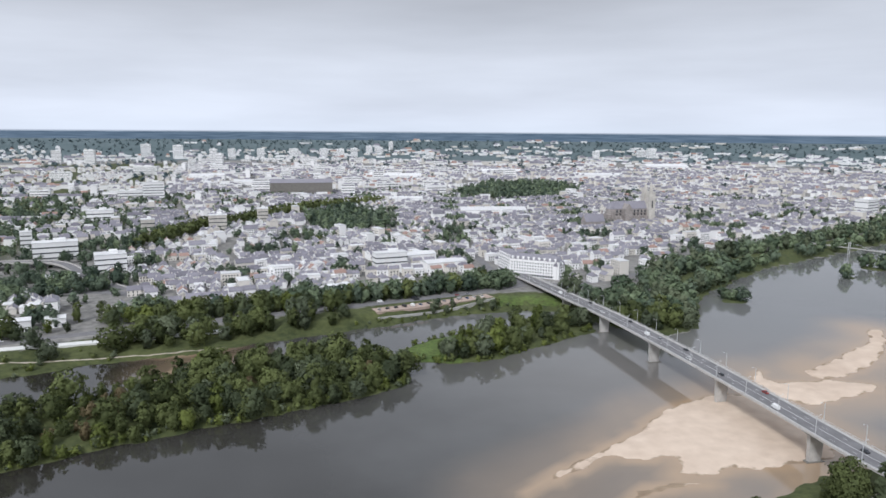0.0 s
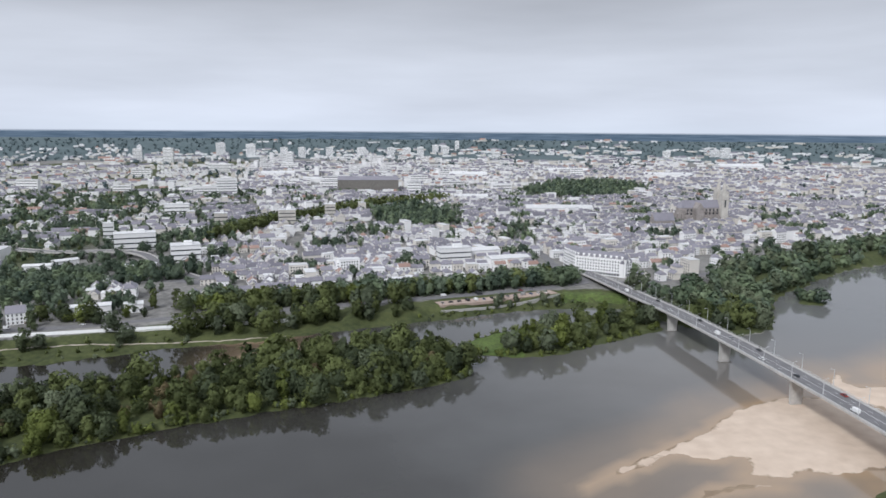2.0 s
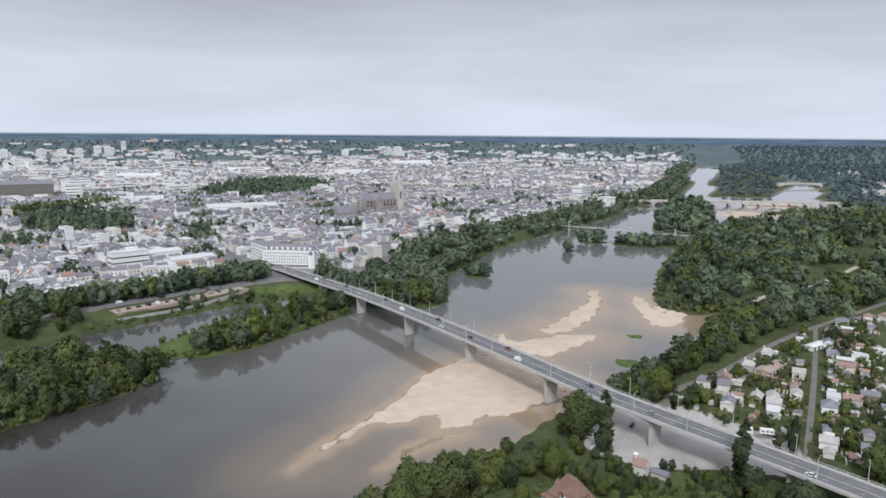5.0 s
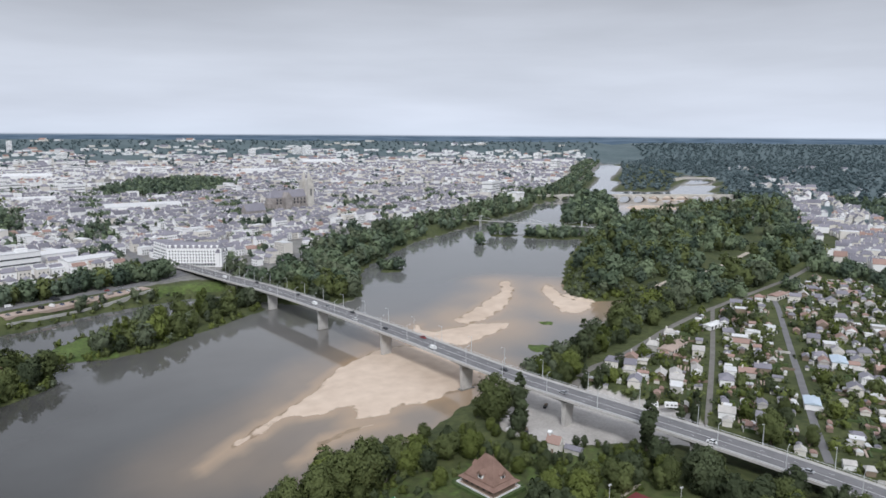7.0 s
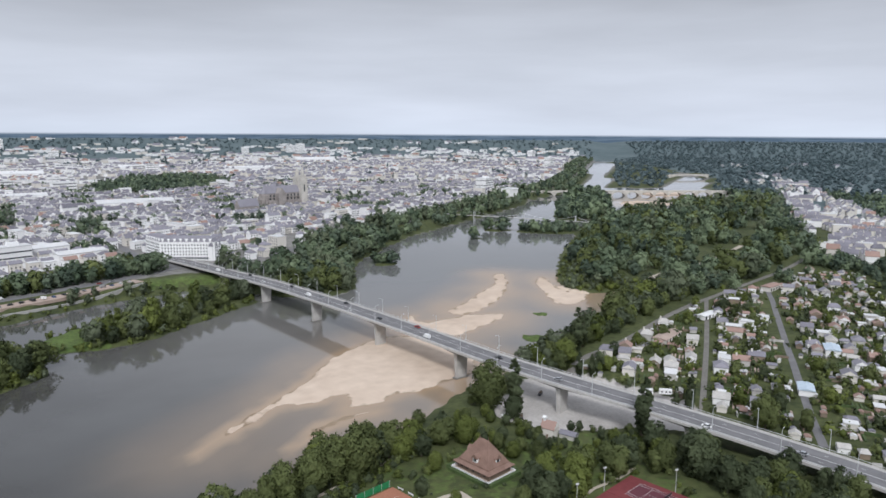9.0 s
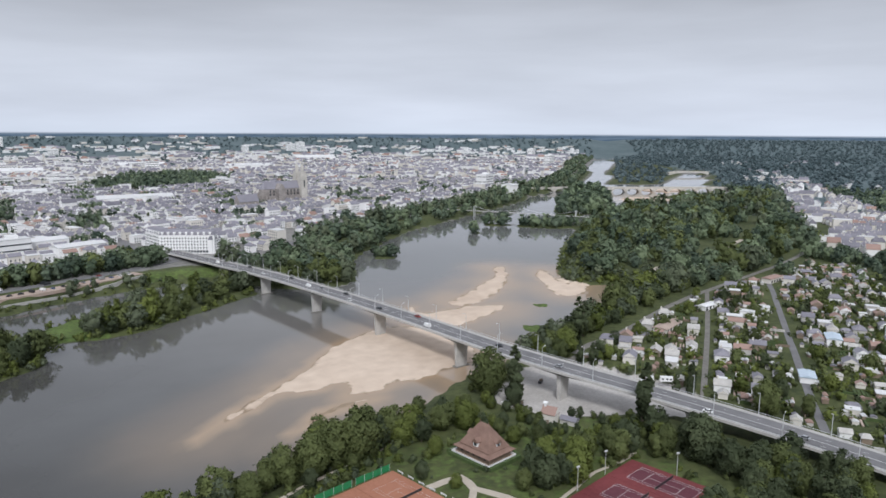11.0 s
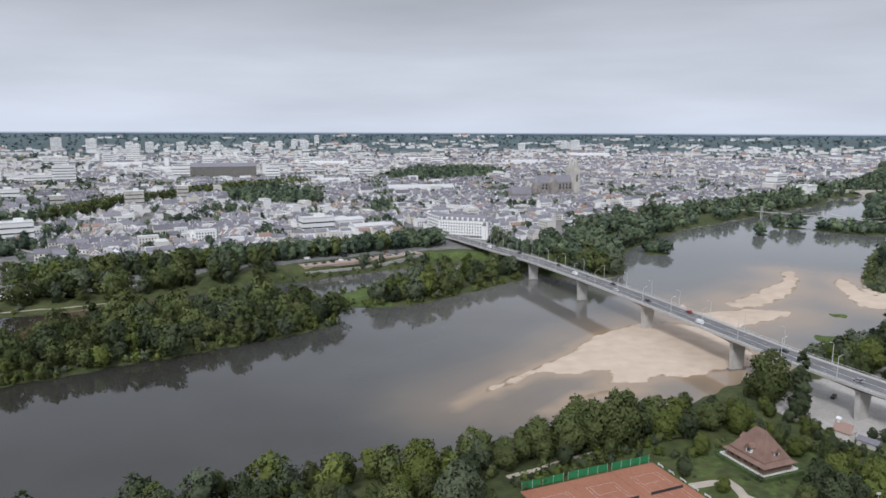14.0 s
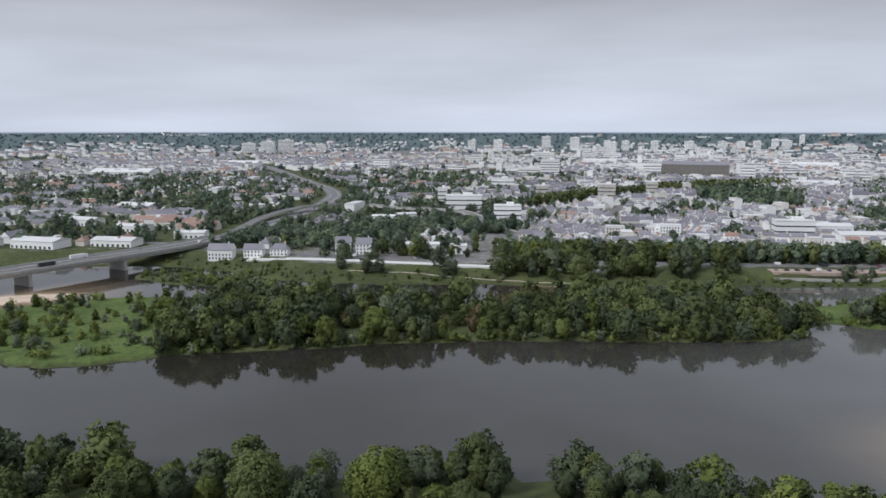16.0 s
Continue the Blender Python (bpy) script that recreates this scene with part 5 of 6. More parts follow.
                if k:
                    stick("window", WINDOW, ob, o, d / 2, 0.8 + 2.9 * k)
    if door:
        stick("door", DOOR, ob, w / 2 - 0.9, -d / 2 - 0.02, 0)
    return ob


rh = random.Random(12)
for x, y, z, w, d, h, a, roof in FRONT:
    wall = rh.choice(["wall_white", "wall_white", "wall_cream"])
    rn = {2: "slate", 3: "tile_red", 4: "roof_flat"}[roof]
    a = a % math.pi
    if math.cos(a) * -y + math.sin(a) * 0 > 0:
        a += math.pi
    house(x, y, z, w, d, h, a, wall, rn, ("white" if wall == "wall_white" else "cream") + " rendered town house with a " + {"slate": "grey slate roof", "tile_red": "red tiled roof", "roof_flat": "pale flat roof"}[rn], "town houses behind the quay", step=3.6, door=False)


def tower_block(x, y, w, d, h, turn, kind):
    z = float(land_z(x, y))
    ob = thing("apartment_block", ("white" if kind == 0 else "grey-beige") + (" high-rise apartment tower with rows of windows" if h > 30 else " flat-roofed apartment block with bands of windows"), "apartment block", "apartment blocks", pose(x, y, z, 0, 0, math.degrees(turn)))
    part("wall", Shape().box(0, 0, -2, w, d, h + 2), "tower_white" if kind == 0 else "stone", ob)
    part("roof_edge", Shape().box(0, 0, h, w + 0.6, d + 0.6, 0.9), "roof_flat", ob)
    part("lift_house", Shape().box(w * 0.1, 0, h + 0.9, w * 0.28, d * 0.45, 3.0), "tower_white", ob)
    rows = max(2, int(h / 5.6))
    for k in range(rows):
        s = Shape().box(0, 0, 1.6 + k * (h - 1.6) / rows, w + 0.24 if k % 3 else w * 0.9, d + 0.3, (h - 1.6) / rows * 0.24)
        part("window_band", s, "window_glass", ob)
    return ob


for b_ in BIG:
    tower_block(*b_)

# ---- the corner building at the bridge's south end ----
hotel = thing("corner_building", "large white corner apartment building with a slate mansard roof", "apartment building", at=pose(76, 692, 8.4, 0, 0, 0))
wing = [((-4, 45), (-14, 78)), ((-4, 43), (42, 21)), ((42, 21), (50, 29))]
for i, (p, q) in enumerate(wing):
    p, q = Vector(p), Vector(q)
    ln, a = (q - p).length, math.atan2(q.y - p.y, q.x - p.x)
    nrm = Vector((-math.sin(a), math.cos(a))) * (1 if i else -1)
    hgt = (17.5, 17.5, 13.0)[i]
    c = (p + q) / 2 + nrm * 6.5
    wg = part("wing", Shape().box(c.x, c.y, -1.5, ln + 3, 13, hgt + 1.5, a), "wall_white", hotel)
    part("mansard_roof", Shape().box(c.x, c.y, hgt, ln + 3.4, 13.4, 3.6, a, taper=0.9).box(c.x, c.y, hgt + 3.6, (ln + 3.4) * 0.9, 13.4 * 0.9, 1.6, a, taper=0.72), "slate", hotel, "dark grey slate mansard roof")
    part("cornice", Shape().box(c.x, c.y, hgt - 0.4, ln + 3.7, 13.7, 0.5, a), "wall_white", hotel)
    for k in range(int(hgt / 3.1)):
        for o in np.arange(-ln / 2 + 1.4, ln / 2 - 0.8, 2.9):
            for face in ((-6.55, 6.55) if i == 0 else (-6.55,)):
                e = c + nrm * face + Vector((math.cos(a), math.sin(a))) * o
                stick("window", WINDOW if k else SHOP, hotel, e.x, e.y, 0.2 if k == 0 else 1.2 + 3.1 * k, a)
    for o in np.arange(-ln / 2 + 2.2, ln / 2 - 1, 5.8):
        e = c - nrm * 6.3 + Vector((math.cos(a), math.sin(a))) * o
        part("dormer", Shape().box(e.x, e.y, hgt + 0.5, 1.6, 1.6, 2.0, a).gable(e.x, e.y, hgt + 2.5, 1.8, 1.8, 0.8, a), "wall_white", hotel)

# ---- the cathedral ----
cath = thing("cathedral", "grey stone gothic cathedral with two tall lantern towers", "cathedral", at=pose(300, 1172, 7.5, 0, 0, 14))
part("nave", Shape().box(8, 0, -2, 62, 15, 27), "stone_old", cath)
part("nave_roof", Shape().gable(8, 0, 25, 62, 15, 12, mat=0), "slate", cath, "steep slate roof")
for sd in (-1, 1):
    part("aisle", Shape().box(8, sd * 12, -2, 60, 9, 14).box(8, sd * 11, 12, 60, 7, 2, taper=0.9), "stone_old", cath)
    for k in range(9):
        part("buttress", Shape().box(-18 + k * 6.4, sd * 18, -2, 1.4, 2.4, 20, taper=0.7).box(-18 + k * 6.4, sd * 13.5, 18, 1.0, 10, 1.4), "stone_old", cath)
        stick("window", box_mesh("window", 2.4, 0.3, 9, "window_glass"), cath, -15 + k * 6.4, sd * 7.55, 14)
part("transept", Shape().box(0, 0, -2, 12, 40, 27).gable(0, 0, 25, 40, 12, 9, 1.5708), "stone_old", cath)
for k in range(7):
    a = math.radians(90 + k * 30)
    part("chapel", Shape().box(-24 + 9 * math.cos(a), 9 * math.sin(a), -2, 6, 5, 18, a), "stone_old", cath)
    part("buttress", Shape().box(-24 + 14 * math.cos(a), 14 * math.sin(a), -2, 1.6, 1.4, 24, a, taper=0.6), "stone_old", cath)
part("apse", Shape().tube((-23, 0, -2), (-23, 0, 25), 8, 8, 10), "stone_old", cath)
part("apse_roof", Shape().tube((-23, 0, 25), (-23, 0, 36), 8.3, 0.6, 10), "slate", cath, "conical slate roof")
for sd in (-1, 1):
    t = Shape().box(45, sd * 9, -2, 12, 12, 46, taper=0.92).box(45, sd * 9, 44, 9.5, 9.5, 8, taper=0.9)
    for dx in (-1, 1):
        for dy in (-1, 1):
            t.box(45 + dx * 5, sd * 9 + dy * 5, 20, 1.8, 1.8, 28, taper=0.5)
    t.tube((45, sd * 9, 52), (45, sd * 9, 59), 3.6, 3.2, 8).tube((45, sd * 9, 59), (45, sd * 9, 64), 3.4, 1.4, 8).tube((45, sd * 9, 64), (45, sd * 9, 68), 1.2, 0.3, 6)
    part("tower", t, "stone", cath, "pale stone tower with a domed lantern")
    for dy in (-1, 1):
        stick("window", box_mesh("window", 2.2, 0.4, 12, "window_glass"), cath, 45, sd * 9 + dy * 5.7, 26)
part("crossing_spire", Shape().tube((0, 0, 34), (0, 0, 48), 1.6, 0.2, 6), "slate", cath)
abbey = thing("stone_church", "old grey stone church hall with a steep slate roof", "church", at=pose(232, 1085, 7.6, 0, 0, 20))
part("wall", Shape().box(0, 0, -2, 34, 14, 16), "stone_old", abbey)
part("roof", Shape().gable(0, 0, 14, 34, 14, 11, mat=0, wall=1), ["slate", "stone_old"], abbey)

# ---- roads ----


def ground_line(points, lift, step=5.0):
    p = curve([q[:2] for q in points], step)
    z = np.maximum(land_z(p[:, 0], p[:, 1]), 0.3)
    if lift > 0.2:
        z = np.convolve(np.pad(z, 4, "edge"), np.ones(9) / 9, "valid")
    return np.column_stack([p, z + lift])


def road(name, points, width, mat, label, lift=0.12, depth=0.5):
    return tagged(new(name, Shape().strip(ground_line(points, lift), -width / 2, width / 2, -depth, 0).mesh(name, mat)), label, "road", kind="structure")


road("quay_road", QUAY, 11, "asphalt", "grey asphalt quay road above the river", 0.15)
road("quay_road_west", [(84, 694), (130, 694), (190, 730), (270, 800), (380, 905), (480, 985), (620, 1095), (800, 1250)], 11, "asphalt", "grey asphalt quay road under the plane trees")
road("promenade", [(-440, 420), (-358, 451), (-323, 463), (-285, 476), (-251, 490), (-215, 505), (-170, 525)], 8, "marking", "pale stone promenade below the quay", 0.5, 1.5)
road("towpath", [(-342, 430), (-314, 443), (-276, 456), (-203, 480), (-158, 499)], 2.0, "path_pale", "narrow pale towpath in the grass")
road("car_park", [(-58, 583), (-22, 602), (6, 618), (44, 641)], 13, "earth_pink", "reddish gravel car park on the quay", 0.35, 2.5)
road("car_park_wall", [(-54, 571), (-17, 591), (11, 607), (49, 630)], 1.0, "kerb", "pale quay wall along the car park", 1.7, 4)
road("allotment_lane_1", [(437, 383), (349, 303), (251, 217)], 3.0, "concrete_dark", "worn concrete lane between garden plots")
road("allotment_lane_2", [(520, 394), (484, 360), (407, 292), (345, 237), (300, 197), (271, 170)], 3.8, "asphalt", "dark asphalt lane between garden plots")
road("bank_road", BANK_ROAD, 4.6, "concrete_dark", "worn grey lane along the wooded bank")
road("wood_path", WOOD_PATH, 5.5, "path_pale", "pale sandy path through the riverside wood")
road("garden_path", [(102.9, 204.6), (117, 206), (116.5, 196), (123.7, 186), (127.5, 176), (131, 165)], 3.4, "path_pale", "pale gravel garden path")
road("garden_path_side", [(116.5, 196), (111, 188), (108, 178), (107, 165)], 2.6, "path_pale", "pale gravel garden path beside the courts")
road("court_path", [(131, 170), (137.3, 175.7), (150, 181), (162, 186.5), (175, 188.5), (188, 193)], 1.4, "path_pale", "narrow pale path round the tennis courts")
road("river_path", [(44.5, 216), (70, 228), (92.4, 237), (122, 253)], 2.2, "path_pale", "pale riverside path behind a hedge")
road("town_street", [(82, 696), (60, 742), (48, 800), (30, 900), (-10, 1020)], 9, "asphalt", "grey asphalt town street")
road("left_bank_street", [(-430, 610), (-360, 640), (-300, 640), (-230, 600)], 14, "asphalt", "wide asphalt street beside a lawn", 0.2)

# ---- motorway bridge and flyovers ----
mway = thing("motorway_bridge", "wide pale concrete motorway bridge with white parapets", "bridge")
ML = MOTORWAY[MOTORWAY[:, 1] < 480]
part("deck_slab", Shape().strip(ML, -13, 13, -0.9, -0.1), "concrete", mway)
for off in (-7.5, 7.5):
    part("box_girder", Shape().strip(ML, off - 3.6, off + 3.6, -3.6, -0.9), "concrete", mway)
for a, b_ in ((-12.2, -1.0), (1.0, 12.2)):
    part("carriageway", Shape().strip(ML, a, b_, -0.1, 0.02), "asphalt", mway)
part("median_barrier", Shape().strip(ML, -0.4, 0.4, -0.1, 0.9), "concrete", mway)
for sd in (-1, 1):
    a, b_ = sorted((sd * 12.4, sd * 13.2))
    part("parapet", Shape().strip(ML, a, b_, -1.2, 1.0), "kerb", mway)
for y in (60, 130, 205, 285, 352, 420):
    i = int(np.argmin(abs(ML[:, 1] - y)))
    part("pier", Shape().box(ML[i, 0], ML[i, 1], -3, 20, 2.6, ML[i, 2] - 0.6, 0.03), "concrete", mway)
road("motorway", MOTORWAY[MOTORWAY[:, 1] >= 470].tolist(), 27, "asphalt", "wide grey asphalt motorway", 0.25)
for k, off in enumerate((-6.6, 6.6)):
    tagged(new("motorway_marking", Shape().strip(ground_line([q for q in MOTORWAY[MOTORWAY[:, 1] >= 470].tolist()], 0.28), off - 0.2, off + 0.2, -0.05, 0.03).mesh("motorway_marking", "marking")), "white motorway lane line", "road marking", kind="structure")
fly = thing("flyover", "curved concrete flyover ramp on round piers", "flyover")
part("deck", Shape().strip(RAMP, -6, 6, -1.3, 0), "concrete", fly)
part("carriageway", Shape().strip(RAMP, -5, 5, 0, 0.06), "asphalt", fly)
for sd in (-1, 1):
    part("parapet", Shape().strip(RAMP, sd * 5.8 - 0.25, sd * 5.8 + 0.25, -0.6, 0.95), "kerb", fly)
for i in range(4, len(RAMP) - 4, 4):
    part("pier", Shape().tube((*RAMP[i, :2], 5), (*RAMP[i, :2], RAMP[i, 2] - 1.2), 1.1, 1.1, 8), "concrete", fly)
RAMP2 = curve([(-545, 500, 10), (-602, 600, 12), (-625, 690, 14), (-600, 772, 14)], 10)
fly2 = thing("flyover", "curved concrete slip road rising from the motorway", "flyover")
part("deck", Shape().strip(RAMP2, -5, 5, -1.3, 0), "concrete", fly2)
part("carriageway", Shape().strip(RAMP2, -4.2, 4.2, 0, 0.06), "asphalt", fly2)
for sd in (-1, 1):
    part("parapet", Shape().strip(RAMP2, sd * 4.8 - 0.2, sd * 4.8 + 0.2, -0.6, 0.95), "kerb", fly2)
for i in range(2, len(RAMP2) - 1, 4):
    part("pier", Shape().tube((*RAMP2[i, :2], 5), (*RAMP2[i, :2], RAMP2[i, 2] - 1.2), 1.0, 1.0, 8), "concrete", fly2)

# ---- far bridges ----
foot = thing("suspension_footbridge", "slim white suspension footbridge with steel towers", "bridge")
F = np.array([(500, 972, 9), (545, 915, 9.3), (590, 858, 9.3), (635, 801, 9.0), (672, 754, 8.5)], float)
part("deck", Shape().strip(F, -2.2, 2.2, -0.6, 0.1), "kerb", foot)
fd = (F[-1, :2] - F[0, :2]) / np.linalg.norm(F[-1, :2] - F[0, :2])
for s_ in (62, 140, 218):
    for sd in (-1, 1):
        px, py = F[0, 0] + fd[0] * s_ - fd[1] * 2.6 * sd, F[0, 1] + fd[1] * s_ + fd[0] * 2.6 * sd
        part("tower", Shape().box(px, py, -2, 0.9, 0.9, 19, taper=0.7), "metal_grey", foot)
for sd in (-1, 1):
    for s0, s1 in ((0, 62), (62, 140), (140, 218), (218, 278)):
        cb = Shape()
        for k in range(8):
            za, zb = [((1 - u) * (16.5 if s0 else 10) + u * (16.5 if s1 < 270 else 10) - 24 * u * (1 - u)) for u in (k / 8, (k + 1) / 8)]
            sa, sb = s0 + (s1 - s0) * k / 8, s0 + (s1 - s0) * (k + 1) / 8
            cb.tube((F[0, 0] + fd[0] * sa - fd[1] * 2.6 * sd, F[0, 1] + fd[1] * sa + fd[0] * 2.6 * sd, max(za, 9.8)), (F[0, 0] + fd[0] * sb - fd[1] * 2.6 * sd, F[0, 1] + fd[1] * sb + fd[0] * 2.6 * sd, max(zb, 9.8)), 0.08, 0.08, 4)
        part("cable", cb, "metal_grey", foot)


def arch_bridge(label, p, q, spans, width, deck_z, mat):
    ob = thing("arch_bridge", label, "bridge")
    p, q = Vector(p), Vector(q)
    ln, a = (q - p).length, math.atan2(q.y - p.y, q.x - p.x)
    line = np.array([(*p.lerp(q, u), deck_z) for u in np.linspace(0, 1, 6)])
    part("deck", Shape().strip(line, -width / 2, width / 2, -0.8, 0), mat, ob)
    for sd in (-1, 1):
        part("parapet", Shape().strip(line, sd * width / 2 - 0.3, sd * width / 2 + 0.3, 0, 1.1), mat, ob)
    c, s_ = math.cos(a), math.sin(a)
    for k in range(spans):
        arch = Shape()
        x0, x1 = ln * k / spans, ln * (k + 1) / spans
        half = (x1 - x0) / 2 - 2
        n_ = 8
        for i in range(n_):
            u0, u1 = -1 + 2 * i / n_, -1 + 2 * (i + 1) / n_
            z0, z1 = (deck_z - 2.2) * math.sqrt(max(0, 1 - u0 * u0)), (deck_z - 2.2) * math.sqrt(max(0, 1 - u1 * u1))
            m0, m1 = (x0 + x1) / 2 + half * u0, (x0 + x1) / 2 + half * u1
            vs = []
            for mm, zz in ((m0, z0), (m1, z1)):
                for o in (-width / 2, width / 2):
                    for t_ in (zz, deck_z - 0.8):
                        vs.append((p.x + c * mm - s_ * o, p.y + s_ * mm + c * o, t_))
            arch.add(vs, [(0, 4, 5, 1), (2, 3, 7, 6), (0, 2, 6, 4), (1, 5, 7, 3)])
        part("arch", arch, mat, ob)
        part("pier", Shape().box(p.x + c * x0, p.y + s_ * x0, -3, 4.2, width + 3, deck_z + 2.2, a), mat, ob)
    return ob


arch_bridge("long pale stone bridge with a row of round arches", (862, 1266), (1296, 1076), 15, 14, 9.5, "stone")
arch_bridge("far concrete bridge with one wide flat arch", (1590, 1575), (1715, 1535), 1, 12, 11, "stone")

# ---- street lamps and vehicles ----
POLE, ARM, HEAD = Shape().tube((0, 0, 0), (0, 0, 9.6), 0.17, 0.10, 6).mesh("pole", "metal_grey"), Shape().tube((0, 0, 9.5), (1.9, 0, 10.2), 0.06, 0.05, 5).mesh("arm", "metal_grey"), Shape().box(2.2, 0, 10.1, 0.9, 0.34, 0.16, taper=0.8).mesh("lamp_head", "metal_grey")


def street_lamp(x, y, z, turn, label="tall grey steel street lamp on the bridge", group="bridge lamps"):
    ob = thing("street_lamp", label, "street lamp", group, pose(x, y, z, 0, 0, math.degrees(turn)))
    for nm, me in (("pole", POLE), ("arm", ARM), ("lamp_head", HEAD)):
        o = new(nm, me)
        o.parent = ob
    return ob


for k, s_ in enumerate(np.arange(30, deck_len[-1] - 10, 27.0)):
    for sd in (-1, 1):
        x, y, z, a = on_deck(s_ + (0 if sd > 0 else 13.5), sd * 7.9)
        street_lamp(x, y, z + 0.18, a + (1.5708 if sd > 0 else -1.5708))
WHEEL = Shape().tube((0, -0.11, 0.32), (0, 0.11, 0.32), 0.32, 0.32, 10).mesh("wheel", "rubber")
BODIES = {}


def car_meshes(kind, paint):
    if (kind, paint) not in BODIES:
        b_, g = Shape(), Shape()
        if kind == "car":
            b_.box(0, 0, 0.30, 4.2, 1.74, 0.52, taper=0.97).box(-0.15, 0, 1.36, 1.7, 1.35, 0.06)
            g.box(-0.15, 0, 0.82, 2.7, 1.6, 0.55, taper=0.74)
        elif kind == "van":
            b_.box(-0.45, 0, 0.35, 4.3, 1.95, 1.85, taper=0.96).box(2.1, 0, 0.35, 1.1, 1.9, 0.75, taper=0.95)
            g.box(1.75, 0, 1.1, 1.0, 1.86, 0.75, taper=0.7)
        elif kind == "lorry":
            b_.box(-1.5, 0, 0.9, 11.5, 2.5, 2.8).box(5.6, 0, 0.5, 2.2, 2.4, 2.6, taper=0.95)
            g.box(6.3, 0, 1.7, 0.95, 2.3, 0.9)
        else:
            b_.box(0, 0, 0.4, 12, 2.5, 1.1).box(0, 0, 2.5, 11.9, 2.45, 0.6, taper=0.95)
            g.box(0, 0, 1.5, 11.8, 2.46, 1.0)
        BODIES[kind, paint] = (b_.mesh("body", paint), g.mesh("glass", "car_glass"))
    return BODIES[kind, paint]


def vehicle(kind, paint, x, y, z, turn, where):
    word = {"paint_white": "white", "paint_dark": "black", "paint_red": "red", "paint_blue": "blue", "paint_silver": "silver grey"}[paint]
    name = {"car": "car", "van": "van", "lorry": "lorry", "coach": "coach"}[kind]
    ob = thing(name, f"{word} {name} {where}", name, "", pose(x, y, z, 0, 0, math.degrees(turn)))
    for nm, me in zip(("body", "glass"), car_meshes(kind, paint)):
        o = new(nm, me)
        o.parent = ob
    span, half = {"car": (1.3, 0.8), "van": (1.6, 0.9), "lorry": (4.6, 1.1), "coach": (4.2, 1.1)}[kind]
    for dx in (-1, 1):
        for dy in (-1, 1):
            w = stick("wheel", WHEEL, ob, dx * span, dy * half, 0)
            w.scale = (1.5, 1.3, 1.5) if kind in ("lorry", "coach") else (1, 1, 1)
    return ob


rv = random.Random(8)
for y, off, kind, paint in ((655, -2, "car", "paint_silver"), (628, 2, "van", "paint_white"), (585, -5, "car", "paint_dark"), (552, 2, "car", "paint_white"), (520, -4.5, "car", "paint_dark"), (486, 2, "van", "paint_white"), (474, -1.6, "car", "paint_silver"), (448, -4.6, "car", "paint_dark"),
                            (432, 4, "car", "paint_white"), (402, 1.8, "car", "paint_dark"), (372, -4.6, "car", "paint_red"), (352, 4.4, "van", "paint_white"), (300, -1.8, "car", "paint_dark"), (262, 2.0, "car", "paint_silver"), (224, -4.4, "car", "paint_dark"), (162, 1.8, "car", "paint_silver"), (196, 4.6, "car", "paint_white")):
    x, y, z, a = on_deck(deck_at(y), off)
    vehicle(kind, paint, x, y, z, a + (math.pi if off > 0 else 0), "on the bridge")
for k in range(14):
    u = k / 13
    x, y = -54 + 90 * u, 580 + 52 * u
    vehicle(rv.choice(["car", "car", "van"]), rv.choice(["paint_white", "paint_dark", "paint_silver", "paint_blue"]), x, y + 4, float(land_z(x, y + 4)) + 0.4, 0.65 + rv.choice([0, 1.57]), "parked on the gravel quay")
for k in range(16):
    p = curve([q for q in QUAY], 10)
    i = rv.randrange(20, len(p) - 3)
    a = math.atan2(p[i + 1, 1] - p[i, 1], p[i + 1, 0] - p[i, 0])
    o = rv.choice([-2.6, 2.6])
    x, y = p[i, 0] + math.sin(a) * o, p[i, 1] - math.cos(a) * o
    vehicle(rv.choice(["car", "car", "van"]), rv.choice(["paint_white", "paint_dark", "paint_silver", "paint_red"]), x, y, float(land_z(x, y)) + 0.16, a, "on the quay road")
for y, off, kind, paint in ((292, 5, "coach", "paint_dark"), (330, -6, "lorry", "paint_white"), (430, 6, "van", "paint_white"), (380, -4, "car", "paint_silver"), (262, -4, "car", "paint_white")):
    i = int(np.argmin(abs(ML[:, 1] - y)))
    a = math.atan2(ML[i + 1, 1] - ML[i, 1], ML[i + 1, 0] - ML[i, 0])
    vehicle(kind, paint, ML[i, 0] + math.sin(a) * off, ML[i, 1] - math.cos(a) * off, ML[i, 2] + 0.03, a, "on the motorway bridge")

# white arrows and dashes on the bridge's carriageway
for s_ in np.arange(12, deck_len[-1] - 10, 13.0):
    for off in (-3.4, 3.4):
        x, y, z, a = on_deck(s_, off)
        o = part("lane_dash", box_mesh("lane_dash", 3.0, 0.16, 0.012, "marking") if s_ == 12 and off < 0 else bpy.data.meshes["lane_dash"], "marking", bridge)
        o.matrix_basis = pose(x, y, z + 0.004, 0, 0, math.degrees(a))
part("centre_line", Shape().strip(DECK, -0.12, 0.12, 0.0, 0.014), "marking", bridge)

